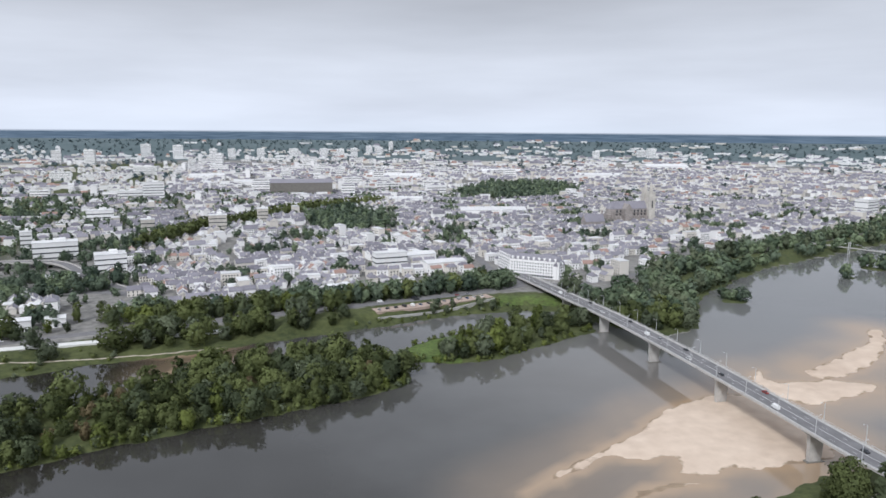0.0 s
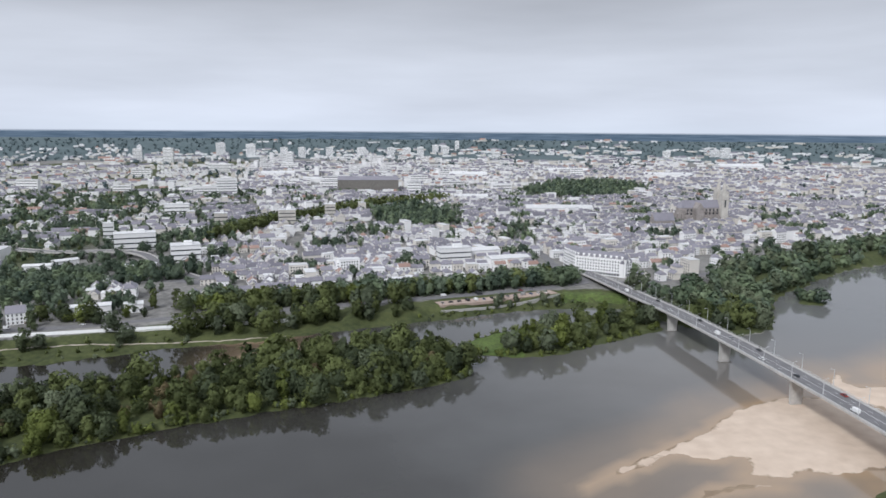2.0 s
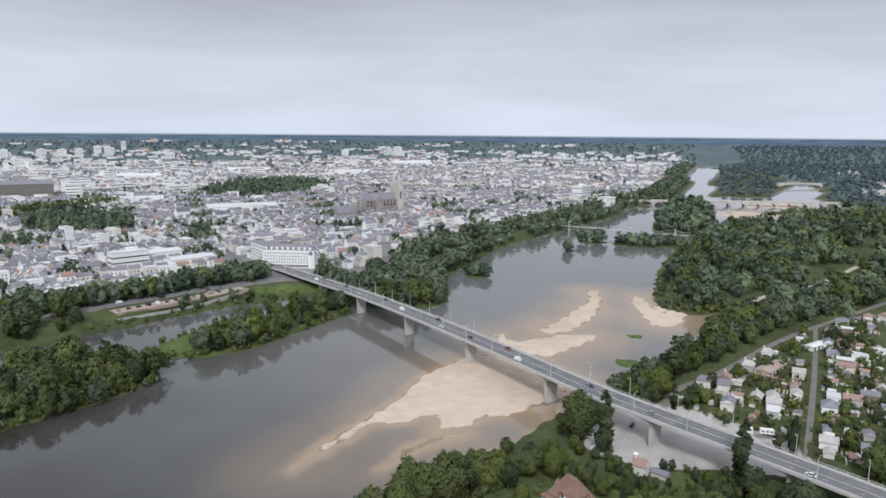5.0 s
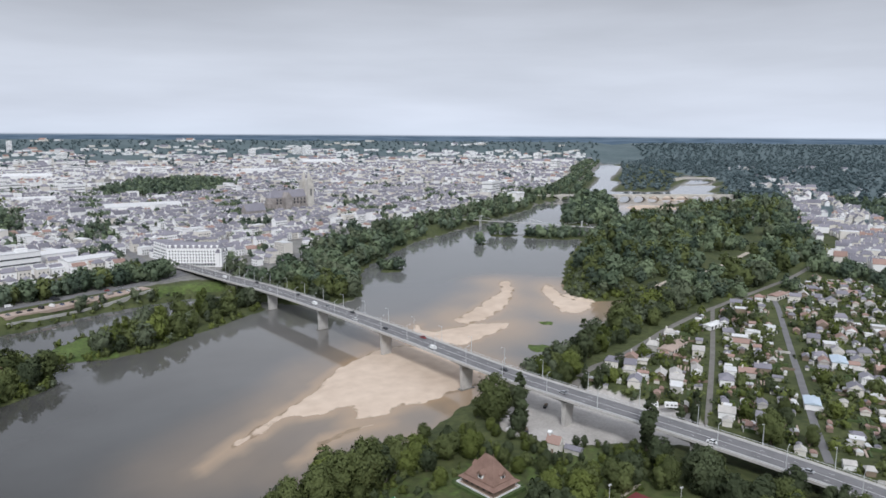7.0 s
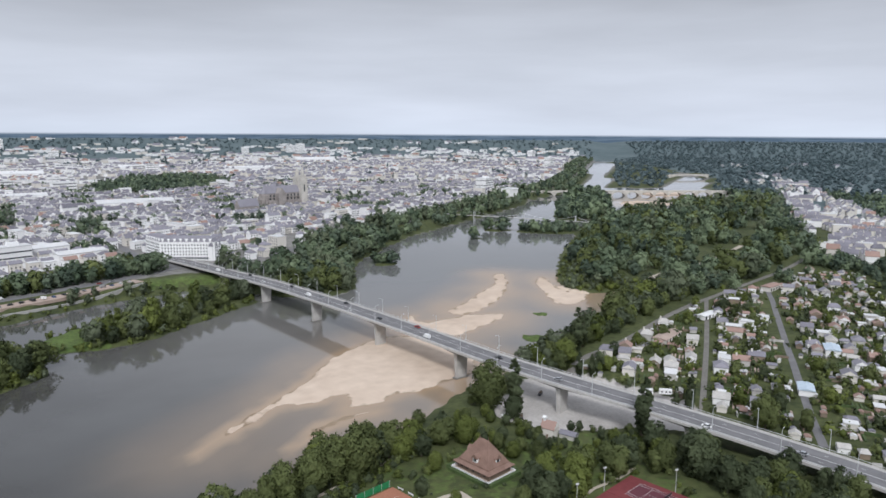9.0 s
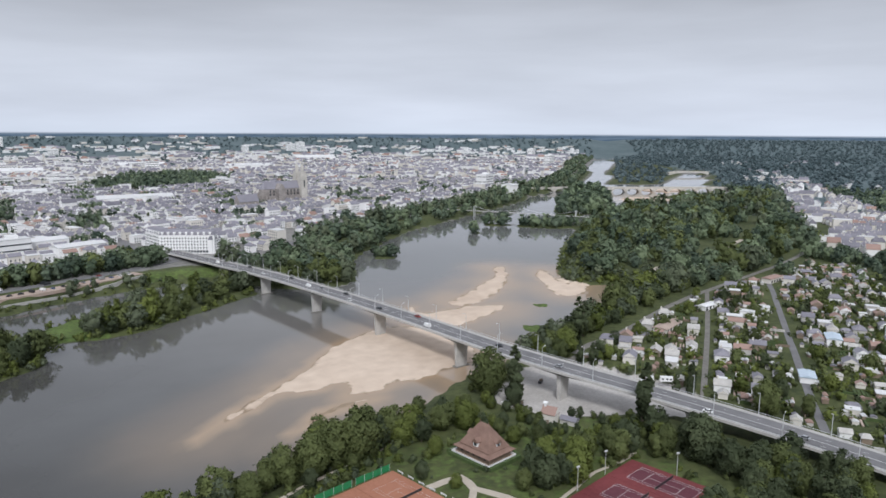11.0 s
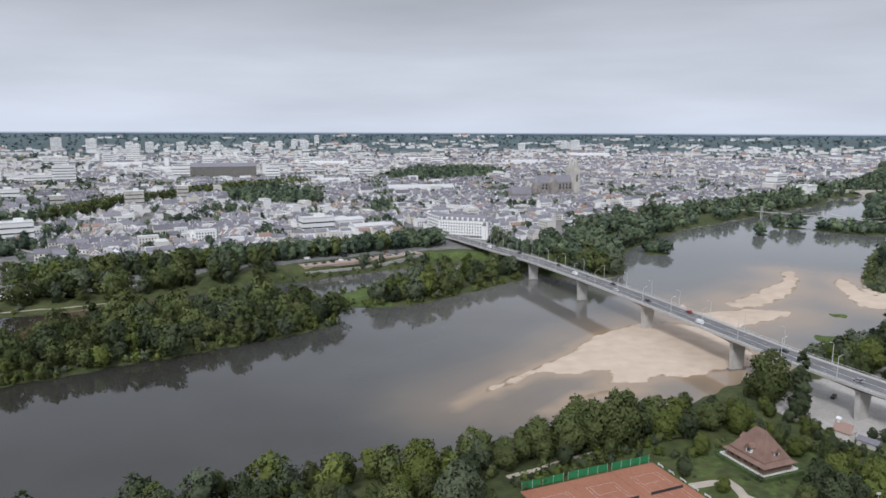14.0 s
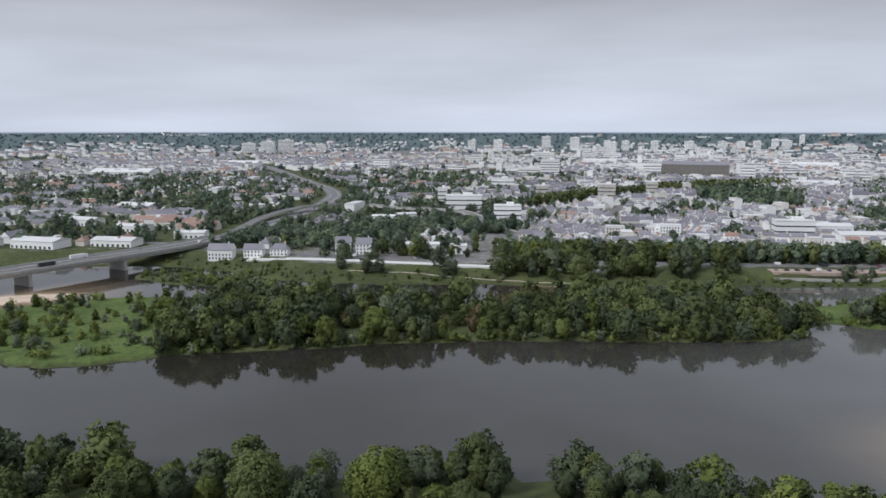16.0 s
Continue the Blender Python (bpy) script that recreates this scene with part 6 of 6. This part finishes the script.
# ---- garden, club house and tennis courts on the near bank ----
G0 = 4.8
HARD0 = (181.5, 188.0)
for x, y, h, kind in ((88.5, 235, 23, "broad"), (80, 236, 19, "broad"), (96, 242, 18, "dark"), (69, 231, 18, "broad"), (60, 233, 15, "broad"), (52, 229, 13, "tall"), (45, 222, 12, "broad"), (38, 226, 14, "tall"), (74, 238, 16, "tall"), (102, 249, 13, "tall"), (66, 222, 8, "dark"), (84, 228, 7, "broad"), (114, 244, 15, "bright"), (106, 246, 16, "broad"), (168.9, 273, 23, "broad"), (176.5, 262, 12, "dark"), (128, 246, 11, "broad"), (139, 243, 12, "bright"), (148.8, 231, 7, "broad"), (155, 238, 6, "dark"),
                      (146, 248, 8, "bright"), (160, 256, 6, "bright"), (150, 262, 7, "broad"), (134, 254, 11, "dark"), (204, 176, 19, "dark"), (210, 184, 15, "dark"), (196, 186, 13, "broad"), (177, 193, 11, "broad"), (168, 198, 10, "broad"), (158, 192, 13, "bright"), (163.6, 200, 11, "broad"), (150, 198, 9, "broad"), (186, 200, 11, "dark"), (207, 150, 11, "broad"), (198, 138, 12, "dark"),
                      (215, 141, 12, "broad"), (227, 134, 11, "broad"), (222, 150, 10, "bright"), (265, 194, 16, "broad"), (272, 200, 13, "bright"), (281, 185, 10, "broad"), (104.1, 211.5, 7, "dark"), (116.8, 226, 8, "bright"), (111.5, 200, 5.5, "bright"), (132, 188, 8, "broad"), (138.7, 187, 8, "dark"), (143, 196, 6, "broad"), (150, 222, 7, "bright"), (158, 216, 8, "broad"), (164, 222, 7, "dark"), (156, 206, 7, "broad"),
                      (233.7, 302, 13, "broad"), (240, 306, 15, "bright"), (252, 318, 14, "broad"), (225, 300, 11, "dark"), (290, 205, 9, "dark"), (302, 216, 8, "broad"), (236, 146, 10, "dark"), (180, 146, 10, "dark"), (204, 162, 14, "dark"), (190, 206, 9, "bright"), (218, 160, 12, "dark")):
    tree(kind, x, y, h, 0, "garden trees on the near bank")
rg = random.Random(31)
for k in range(85):
    x, y = rg.uniform(52, 172), rg.uniform(222, 292)
    dn_ = float(north_in(x, y))
    if dn_ < 2 or (near_line([(44.5, 216), (70, 228), (92.4, 237), (122, 253)], np.array([x]), np.array([y]))[0] < 3.5) or math.hypot(x - 133.5, y - 217.5) < 17 or inside(basin, np.array([x]), np.array([y]))[0] > -3 or (y < 232 and x < 125):
        continue
    tree(rg.choice(["broad", "broad", "dark", "bright"]), x, y, rg.uniform(4, 6.5) if x > 138 else rg.uniform(7, 13) if x > 100 else rg.uniform(10, 17), 1, "garden trees on the near bank")
for k in range(190):
    x, y = rg.uniform(138, 240), rg.uniform(120, 240)
    u, v = (x - HARD0[0]) * -0.956 + (y - HARD0[1]) * -0.293, (x - HARD0[0]) * 0.293 + (y - HARD0[1]) * -0.956
    if (-9 < u < 56 and -3 < v < 39) or near_line(DECK[:, :2].tolist(), np.array([x]), np.array([y]))[0] < 14 or inside(basin, np.array([x]), np.array([y]))[0] > -3 or math.hypot(x - 133.5, y - 217.5) < 17 or math.hypot(x - 176, y - 230) < 8 or y < 0.9 * x - 40 and x < 150:
        continue
    tree(rg.choice(["broad", "dark", "dark", "bright"]), x, y, rg.uniform(8, 14) if y < 200 else rg.uniform(3, 6), 1, "trees beside the bridge")
for x, y, h in ((182, 268, 28), (211, 214, 27), (262, 324, 28), (240.2, 293, 15), (245, 289, 13), (250.8, 233, 14), (257, 230, 18), (261, 233, 17), (272, 330, 22), (253, 226, 13)):
    tree("poplar", x, y, h, 0, "poplars by the bridge")
shrubs = []
for k in range(420):
    x, y = rg.uniform(60, 235), rg.uniform(130, 262)
    P1 = (np.array([x]), np.array([y]))
    u, v = (x - HARD0[0]) * -0.956 + (y - HARD0[1]) * -0.293, (x - HARD0[0]) * 0.293 + (y - HARD0[1]) * -0.956
    u2, v2 = (x - 96.6) * -0.956 + (y - 221.0) * -0.293, (x - 96.6) * 0.293 + (y - 221.0) * -0.956
    paths = min(near_line(l_, *P1)[0] for l_ in ([(102.9, 204.6), (117, 206), (116.5, 196), (123.7, 186), (131, 165)], [(116.5, 196), (111, 188), (107, 165)]))
    if north_in(x, y) < 3 or (-2 < u < 55 and -2 < v < 38) or (-2 < u2 < 55 and -2 < v2 < 38) or paths < 3.5 or inside(basin, *P1)[0] > -2 or math.hypot(x - 133.5, y - 217.5) < 13.5 or math.hypot(x - 176, y - 230) < 7:
        continue
    if near_line(DECK[:, :2].tolist(), *P1)[0] < 11 or (95 < x < 126 and 195 < y < 226 and rg.random() < 0.85):
        continue
    shrubs.append((x, y, float(land_z(x, y)), rg.uniform(1.2, 4.5), rg.choice([0, 0, 1, 2, 2, 3])))
for k in range(110):  # the hedge between the riverside path and the courts
    u, side = rg.random(), rg.choice([-3.6, -4.6, -6.0, 3.4])
    x, y = 44 + 76 * u + rg.uniform(-1, 1) - 0.45 * side, 214 + 36 * u + side + rg.uniform(-1, 1)
    shrubs.append((x, y, float(land_z(x, y)), rg.uniform(1.8, 4.6), rg.choice([0, 0, 1, 2, 3])))
wood("garden_shrubs", "mixed low shrubs and hedges in the river garden", shrubs, 1, low=True)
ct, st_ = -0.956, -0.293


def court_place(o, u, v):
    """From metres along (u) and across (v) a row of courts to the plan."""
    return o[0] + ct * u - st_ * v, o[1] + st_ * u + ct * v


def tennis_court(o, u0, mat, inner, label, band=0.1):
    base = float(max(land_z(*court_place(o, u0 + a, b_)) for a in (0, 9, 18) for b_ in (0, 18, 36))) + 0.1
    turn = math.atan2(st_, ct)
    cx, cy = court_place(o, u0 + 8.7, 18)
    ob = thing("tennis_court", label, "tennis court", "tennis courts", pose(cx, cy, base, 0, 0, math.degrees(turn)))
    part("surface", Shape().box(0, 0, -1.5, 17.3, 36, 1.5), mat, ob)
    part("playing_field", Shape().box(0, 0, 0, 10.97, 23.77, 0.02), inner, ob)
    for x in (-5.45, 5.45, -4.1, 4.1):
        part("line", Shape().box(x, 0, 0.02, band, 23.77, 0.015), "marking", ob)
    for y in (-11.85, 11.85):
        part("line", Shape().box(0, y, 0.02, 10.97, band, 0.017), "marking", ob)
    for y in (-6.4, 6.4):
        part("line", Shape().box(0, y, 0.02, 8.23, band, 0.017), "marking", ob)
    part("line", Shape().box(0, 0, 0.02, band, 12.8, 0.013), "marking", ob)
    part("net", Shape().box(0, 0, 0.03, 12.6, 0.06, 0.95), "paint_dark", ob)
    for x in (-6.35, 6.35):
        part("net_post", Shape().tube((x, 0, 0), (x, 0, 1.07), 0.06, 0.06, 6), "green_screen", ob)
    return ob


CLAY, HARD = (96.6, 221.0), (181.5, 188.0)
for k in range(3):
    tennis_court(CLAY, 17.4 * k, "clay", "clay", "orange-red clay tennis court with thin white lines", 0.05)
    x, y = court_place(CLAY, 17.4 * k + 8.4, -1.2)
    sc = thing("windscreen_fence", "bright green windscreen fence behind a clay court", "fence", "court fences", pose(x, y, float(land_z(x, y)), 0, 0, math.degrees(math.atan2(st_, ct))))
    part("screen", Shape().box(0, 0, 0.2, 15.6, 0.08, 2.5), "green_screen", sc)
    for o in (-7.8, -3.9, 0, 3.9, 7.8):
        part("post", Shape().tube((o, 0.1, -0.3), (o, 0.1, 2.9), 0.06, 0.06, 6), "metal_grey", sc)
for k in range(6):
    x, y = court_place(CLAY, -1.2, 3 + 5.6 * k)
    bn = thing("bench", "small white slatted bench beside the clay courts", "bench", "court benches", pose(x, y, float(land_z(x, y)) + 0.1, 0, 0, math.degrees(math.atan2(st_, ct)) + 90))
    part("seat", Shape().box(0, 0, 0.42, 2.6, 0.5, 0.08), "paint_white", bn)
    part("backrest", Shape().box(0, -0.26, 0.6, 2.6, 0.06, 0.4), "paint_white", bn)
    for o in (-1.1, 1.1):
        part("leg", Shape().box(o, 0, 0, 0.08, 0.45, 0.42), "metal_grey", bn)
for k in range(3):
    tennis_court(HARD, 17.4 * k, "court_red", "court_violet", "dark red hard tennis court with white lines")
for u, v in ((-0.5, 18), (17.4, -0.8), (17.4, 37), (34.8, -0.8), (52, 18)):
    x, y = court_place(HARD, u, v)
    fl = thing("floodlight", "tall grey floodlight mast beside the hard courts", "floodlight", "court floodlights", pose(x, y, float(land_z(x, y)), 0, 0, 0))
    part("mast", Shape().tube((0, 0, -0.3), (0, 0, 9), 0.12, 0.08, 6), "metal_grey", fl)
    part("lamp", Shape().box(0, 0, 8.8, 1.3, 0.4, 0.5), "metal_grey", fl)
ch = thing("club_house", "half-timbered club house with a steep brown tiled hip roof", "house", at=pose(133.5, 217.5, G0, 0, 0, -74))
part("terrace", Shape().box(0, -0.3, -1, 19.6, 15.6, 1.7), "earth_pink", ch)
part("wall", Shape().box(0, 0, 0.7, 16.5, 12, 3.2), "timber", ch, "dark timber-framed wall")
for sx in (-1, 1):
    part("hedge", Shape().box(sx * 11.0, -0.3, -0.6, 1.5, 18.2, 1.9, taper=0.92), "hedge", ch)
    part("hedge", Shape().box(0, -0.3 + sx * 9.0, -0.6, 20, 1.5, 1.9, taper=0.95), "hedge", ch)
part("roof", Shape().gable(0, 0, 4.7, 14.6, 10.6, 8.4, hip=5.6, over=0.5, thick=0.3), "brown_tile", ch, "steep brown tiled hip roof")
part("lower_roof", Shape().gable(0, 0, 3.5, 17.4, 13.2, 3.0, hip=6.0, over=0.9, thick=0.25), "brown_tile", ch, "flared tiled eaves")
for sx in (-1, 1):
    part("ridge_post", Shape().tube((sx * 2.2, 0, 12.9), (sx * 2.2, 0, 14.1), 0.16, 0.04, 6), "brown_tile", ch)
    part("balustrade", Shape().box(sx * 9.7, -0.3, 0.7, 0.3, 15.6, 0.8), "paint_white", ch)
    part("balustrade", Shape().box(0, -0.3 + sx * 7.7, 0.7, 19.2, 0.3, 0.8), "paint_white", ch)
for dx, dy, ry in ((0.6, -4.3, 0), (5.6, 0.4, 90), (-5.6, -0.4, -90)):
    dm = part("dormer", Shape().box(0, 0, 0, 1.7, 2.2, 1.6).gable(0, 0, 1.6, 2.2, 1.7, 1.1, 1.5708, mat=1), ["paint_white", "brown_tile"], ch)
    dm.matrix_basis = pose(dx, dy, 5.5, 0, 0, ry) @ Matrix.Scale(1.25, 4)
    g = part("window", Shape().box(0, -1.12, 0.3, 1.1, 0.06, 1.0), "window_glass", dm)
for o in (-6, -3, 0, 3, 6):
    stick("window", WINDOW, ch, o, -6.02, 1.7)
    stick("window", WINDOW, ch, o, 6.02, 1.7)
gh = thing("gate_house", "small pink gate house with a red gable roof and round window", "house", at=pose(174.5, 231, G0, 0, 0, -60))
part("wall", Shape().box(0, 0, -0.6, 6, 4.6, 5.2), "wall_cream", gh)
part("roof", Shape().gable(0, 0, 4.6, 6, 4.6, 3.0, mat=0, wall=1), ["tile_red", "wall_cream"], gh)
part("round_window", Shape().tube((3.02, 0, 5.4), (3.1, 0, 5.4), 0.55, 0.55, 10), "window_glass", gh)
stick("door", DOOR, gh, 0, -2.36, 0)
part("lantern", Shape().box(-2.2, 0, 7.0, 1.0, 1.0, 1.6).gable(-2.2, 0, 8.6, 1.1, 1.1, 0.7), "paint_white", gh)
sh = thing("shed", "low grey-roofed garden shed beside the gate house", "shed", at=pose(181, 226, G0, 0, 0, -60))
part("wall", Shape().box(0, 0, -0.5, 7, 4, 2.9), "concrete", sh)
part("roof", Shape().gable(0, 0, 2.4, 7, 4, 1.2), "slate", sh)


def boat(x, y, z, turn, ln, hull, label):
    ob = thing("boat", label, "boat", "", pose(x, y, z, 0, 0, math.degrees(turn)))
    s = Shape()
    w = ln * 0.34
    s.add([(-ln / 2, -w / 2 * 0.8, 0), (ln * 0.2, -w / 2 * 0.8, 0), (ln / 2 * 0.9, 0, 0.2), (ln * 0.2, w / 2 * 0.8, 0), (-ln / 2, w / 2 * 0.8, 0), (-ln / 2, -w / 2, 1.0), (ln * 0.2, -w / 2, 1.05), (ln / 2, 0, 1.25), (ln * 0.2, w / 2, 1.05), (-ln / 2, w / 2, 1.0)], [(0, 1, 6, 5), (1, 2, 7, 6), (2, 3, 8, 7), (3, 4, 9, 8), (4, 0, 5, 9), (5, 6, 7, 8, 9), (4, 3, 2, 1, 0)])
    part("hull", s, hull, ob)
    part("cabin", Shape().box(-ln * 0.05, 0, 1.0, ln * 0.4, w * 0.7, 0.8, taper=0.85), "paint_white" if hull == "paint_white" else "timber", ob)
    part("windscreen", Shape().box(ln * 0.17, 0, 1.05, 0.1, w * 0.6, 0.55), "car_glass", ob)
    return ob


boat(176, 267, 0.62, 0.1, 6.2, "paint_white", "white cabin boat lying on the gravel basin")
boat(181, 262, 0.62, 1.0, 5, "paint_dark", "dark rowing boat lying on the gravel basin")
boat(207, 283, 0.62, 0.7, 5.5, "paint_dark", "dark boat lying on the gravel under the bridge")
boat(188, 246, 0.62, 2.0, 4.5, "timber", "small wooden boat lying on the gravel basin")
for k, (x, y) in enumerate(((248.5, 250.5), (256.5, 245.5))):
    cv = thing("caravan", "white caravan parked beside the bridge", "caravan", "caravans", pose(x, y, G0, 0, 0, -35))
    part("body", Shape().box(0, 0, 0.5, 6.4, 2.3, 2.2, taper=0.95), "paint_white", cv)
    part("roof", Shape().box(0, 0, 2.7, 6.0, 2.1, 0.14), "paint_white", cv)
    for o in (-1.9, 0.2, 2.0):
        part("window", Shape().box(o, -1.14, 1.4, 1.0, 0.06, 0.7), "car_glass", cv)
    for sd in (-1, 1):
        stick("wheel", WHEEL, cv, 0, sd * 1.05, 0)

# ---- allotments and cottages ----
lanes = [[(437, 383), (349, 303), (251, 217)], [(520, 394), (484, 360), (407, 292), (345, 237), (300, 197), (271, 170)], [(222, 285), (261, 312), (299, 325), (390, 367), (492, 402), (600, 437)], DECK[:, :2].tolist()]
ra = random.Random(23)
ca, sa = math.cos(0.727), math.sin(0.727)
bushes, plots, made = [], Shape(), 0
for iu in range(-20, 42):
    for iw in range(-18, 22):
        u, w_ = iu * 9.8 + ra.uniform(-2.4, 2.4), iw * 9.0 + ra.uniform(-2, 2)
        x, y = 270 + u * ca - w_ * sa, 210 + u * sa + w_ * ca
        P1 = (np.array([x]), np.array([y]))
        if inside(ALLOTMENTS, *P1)[0] < 2 or min(near_line(l_, *P1)[0] for l_ in lanes[:3]) < 6.5 or near_line(lanes[3], *P1)[0] < 17 or any(math.hypot(x - a, y - b_) < 9 for a, b_ in ((252, 248), (265, 194), (272, 200))):
            continue
        z = float(land_z(x, y))
        turn = 0.727 + ra.choice([0, 1.5708]) + ra.uniform(-0.08, 0.08)
        k = ra.random()
        if k < 0.40 and made < 240:
            made += 1
            big = ra.random() < 0.4
            wall = ra.choice(["wall_white", "wall_cream", "wall_cream", "timber", "concrete"])
            roof = ra.choice(["roof_flat", "slate", "tile_red", "slate", "concrete"])
            rn = {"slate": "grey slate roof", "tile_red": "faded red tile roof", "roof_flat": "pale flat roof", "concrete": "grey fibre cement roof"}[roof]
            wn_ = {"wall_white": "white", "wall_cream": "cream", "timber": "wooden", "concrete": "grey"}[wall]
            house(x, y, z, ra.uniform(6.5, 9.5) if big else ra.uniform(3.2, 6), ra.uniform(5.5, 7.5) if big else ra.uniform(2.8, 4.5), ra.uniform(2.8, 4.6) if big else ra.uniform(2.1, 2.8), turn, wall, roof, (f"small {wn_} cottage with a {rn}" if big else f"{wn_} garden shed with a {rn}"), "allotment cottages and sheds", pitch=0.34, windows=big, chimney=big and ra.random() < 0.5, door=True)
            for _ in range(6):
                bushes.append((x + ra.uniform(-6, 6), y + ra.uniform(-6, 6), z, ra.uniform(1.5, 3.2), ra.choice([0, 1, 2])))
        elif k < 0.82:
            for _ in range(ra.choice([2, 3, 4])):
                bushes.append((x + ra.uniform(-4, 4), y + ra.uniform(-4, 4), z, ra.uniform(2, 6.5), ra.choice([0, 1, 0, 2])))
        else:
            for r_ in range(4):
                plots.box(x - sa * (r_ - 1.5) * 1.7, y + ca * (r_ - 1.5) * 1.7, z, 7.5, 0.9, ra.uniform(0.2, 0.6), 0.727, ra.choice([0, 0, 1]))
clutter = Shape()
for _ in range(1700):
    x, y = ra.uniform(245, 640), ra.uniform(100, 430)
    P1 = (np.array([x]), np.array([y]))
    if inside(ALLOTMENTS, *P1)[0] < 3 or min(near_line(l_, *P1)[0] for l_ in lanes[:3]) < 4.5 or near_line(lanes[3], *P1)[0] < 15:
        continue
    z, turn = float(land_z(x, y)), 0.727 + ra.uniform(-0.15, 0.15)
    if ra.random() < 0.5:
        w_, d_, h_ = ra.uniform(1.8, 4), ra.uniform(1.5, 3), ra.uniform(1.7, 2.3)
        clutter.box(x, y, z - 0.2, w_, d_, h_, turn, ra.choice([0, 1, 2])).gable(x, y, z - 0.2 + h_, w_, d_, 0.6, turn, ra.choice([3, 4, 5]), over=0.15, thick=0.1)
    else:
        clutter.box(x, y, z, ra.uniform(3, 9), 0.5, ra.uniform(1.0, 1.8), turn + ra.choice([0, 1.5708]), ra.choice([6, 6, 2, 1]))
tagged(new("garden_huts", clutter.mesh("garden_huts", ["wall_cream", "timber", "concrete", "slate", "roof_flat", "tile_red", "hedge"])), "small huts, fences and clipped hedges in the plots", "garden huts", kind="stuff")
wood("garden_bushes", "green hedges and fruit bushes between the plots", bushes, 3, low=True)
tagged(new("vegetable_rows", plots.mesh("vegetable_rows", ["hedge", "earth_pink"])), "rows of vegetables and bare soil in the plots", "vegetable rows", kind="stuff")


def hall(x, y, w, d, h, turn, wall, roof, label, z=None):
    ob = thing("hall", label, "hall", "", pose(x, y, float(land_z(x, y)) if z is None else z, 0, 0, math.degrees(turn)))
    part("wall", Shape().box(0, 0, -1, w, d, h + 1), wall, ob)
    part("roof", Shape().gable(0, 0, h, w, d, d * 0.12, over=0.5), roof, ob)
    for o in np.arange(-w / 2 + 2, w / 2 - 1, 5):
        stick("window", SHOP, ob, o, -d / 2, 0.3)
    return ob


hall(394, 343, 19, 6, 3.2, 0.25, "wall_white", "paint_white", "long low white-roofed shed among the plots")
hall(515, 385, 20, 8, 4, 0.25, "wall_cream", "tile_red", "long low hall with an orange tiled roof")
hall(330, 318, 26, 9, 2.6, 0.42, "wall_cream", "earth_pink", "low long hall with a sandy roof")
hall(322, 215, 12, 7, 3.4, 0.7, "wall_white", "blue_sheet", "cottage with a pale blue sheet roof")
hall(395, 250, 14, 8, 4.2, 0.7, "wall_white", "blue_sheet", "cottage with a wide pale blue roof")
for x, y, w, d, h, a in ((-466, 415, 21, 10, 8.5, 0.5), (-441, 428, 16, 9, 6.5, 0.5), (-424, 441, 15, 9, 6, 0.5), (-385, 478, 13, 10, 10, 0.55), (-369, 486, 13, 10, 9, 0.55)):
    house(x, y, float(land_z(x, y)), w, d, h, a, "wall_white", "slate", "white riverside house with a steep slate roof", "houses on the east quay", 0.5)
for x, y, w, d, h, a in ((-326, 512, 30, 12, 9, 0.5), (-300, 530, 14, 12, 7, 0.5)):
    hall(x, y, w, d, h, a, "wall_white", "roof_flat", "modern white building with a flat pale roof")
for x, y, w, d, h, a in ((-640, 360, 46, 22, 7, 0.3), (-590, 402, 40, 20, 6, 0.4), (-700, 330, 50, 22, 6, 0.3), (-570, 470, 30, 14, 6, 0.5), (-660, 470, 36, 18, 6, 0.3), (-480, 670, 26, 12, 7, 0.4), (-470, 700, 24, 12, 7, 0.9), (-760, 470, 60, 20, 7, 0.2), (-830, 600, 50, 26, 7, 0.3), (-380, 690, 30, 14, 6, 0.4)):
    hall(x, y, w, d, h, a, "wall_white", "roof_flat", "low white industrial hall with a pale roof")
for x, y, w, d, h, a in ((0, 765, 46, 20, 10, 0.45), (-30, 800, 40, 20, 12, 0.45), (90, 1290, 120, 40, 9, 0.1), (-330, 1640, 140, 60, 30, 0.2), (-500, 1900, 120, 40, 12, 0.2), (-150, 2200, 160, 50, 12, 0.1), (200, 2500, 140, 60, 10, 0.1), (-700, 2100, 100, 40, 14, 0.2), (-80, 1480, 70, 30, 10, 0.2), (500, 2300, 160, 50, 11, 0.1), (900, 2900, 180, 70, 12, 0.2), (330, 1290, 40, 16, 14, 0.3), (-1250, 1550, 90, 40, 9, 0.4), (-1600, 1500, 120, 60, 8, 0.5), (-1500, 1050, 140, 60, 8, 0.5)):
    hall(x, y, w, d, h, a, "concrete_dark" if h == 30 else "wall_white", "roof_flat" if h != 30 else "slate", "large pale flat-roofed hall in the town")
theatre = thing("library", "pale stone public building with a row of tall pillars", "public building", at=pose(752, 1150, 8, 0, 0, 30))
part("wall", Shape().box(0, 4, -1, 30, 20, 20), "wall_white", theatre)
part("roof", Shape().box(0, 4, 19, 31, 21, 1.2), "roof_flat", theatre)
for o in np.arange(-13, 14, 4.3):
    part("pillar", Shape().tube((o, -7.5, 0), (o, -7.5, 18), 0.9, 0.8, 8), "wall_white", theatre)
part("porch_roof", Shape().box(0, -7, 18, 30, 3.4, 1.6), "wall_white", theatre)
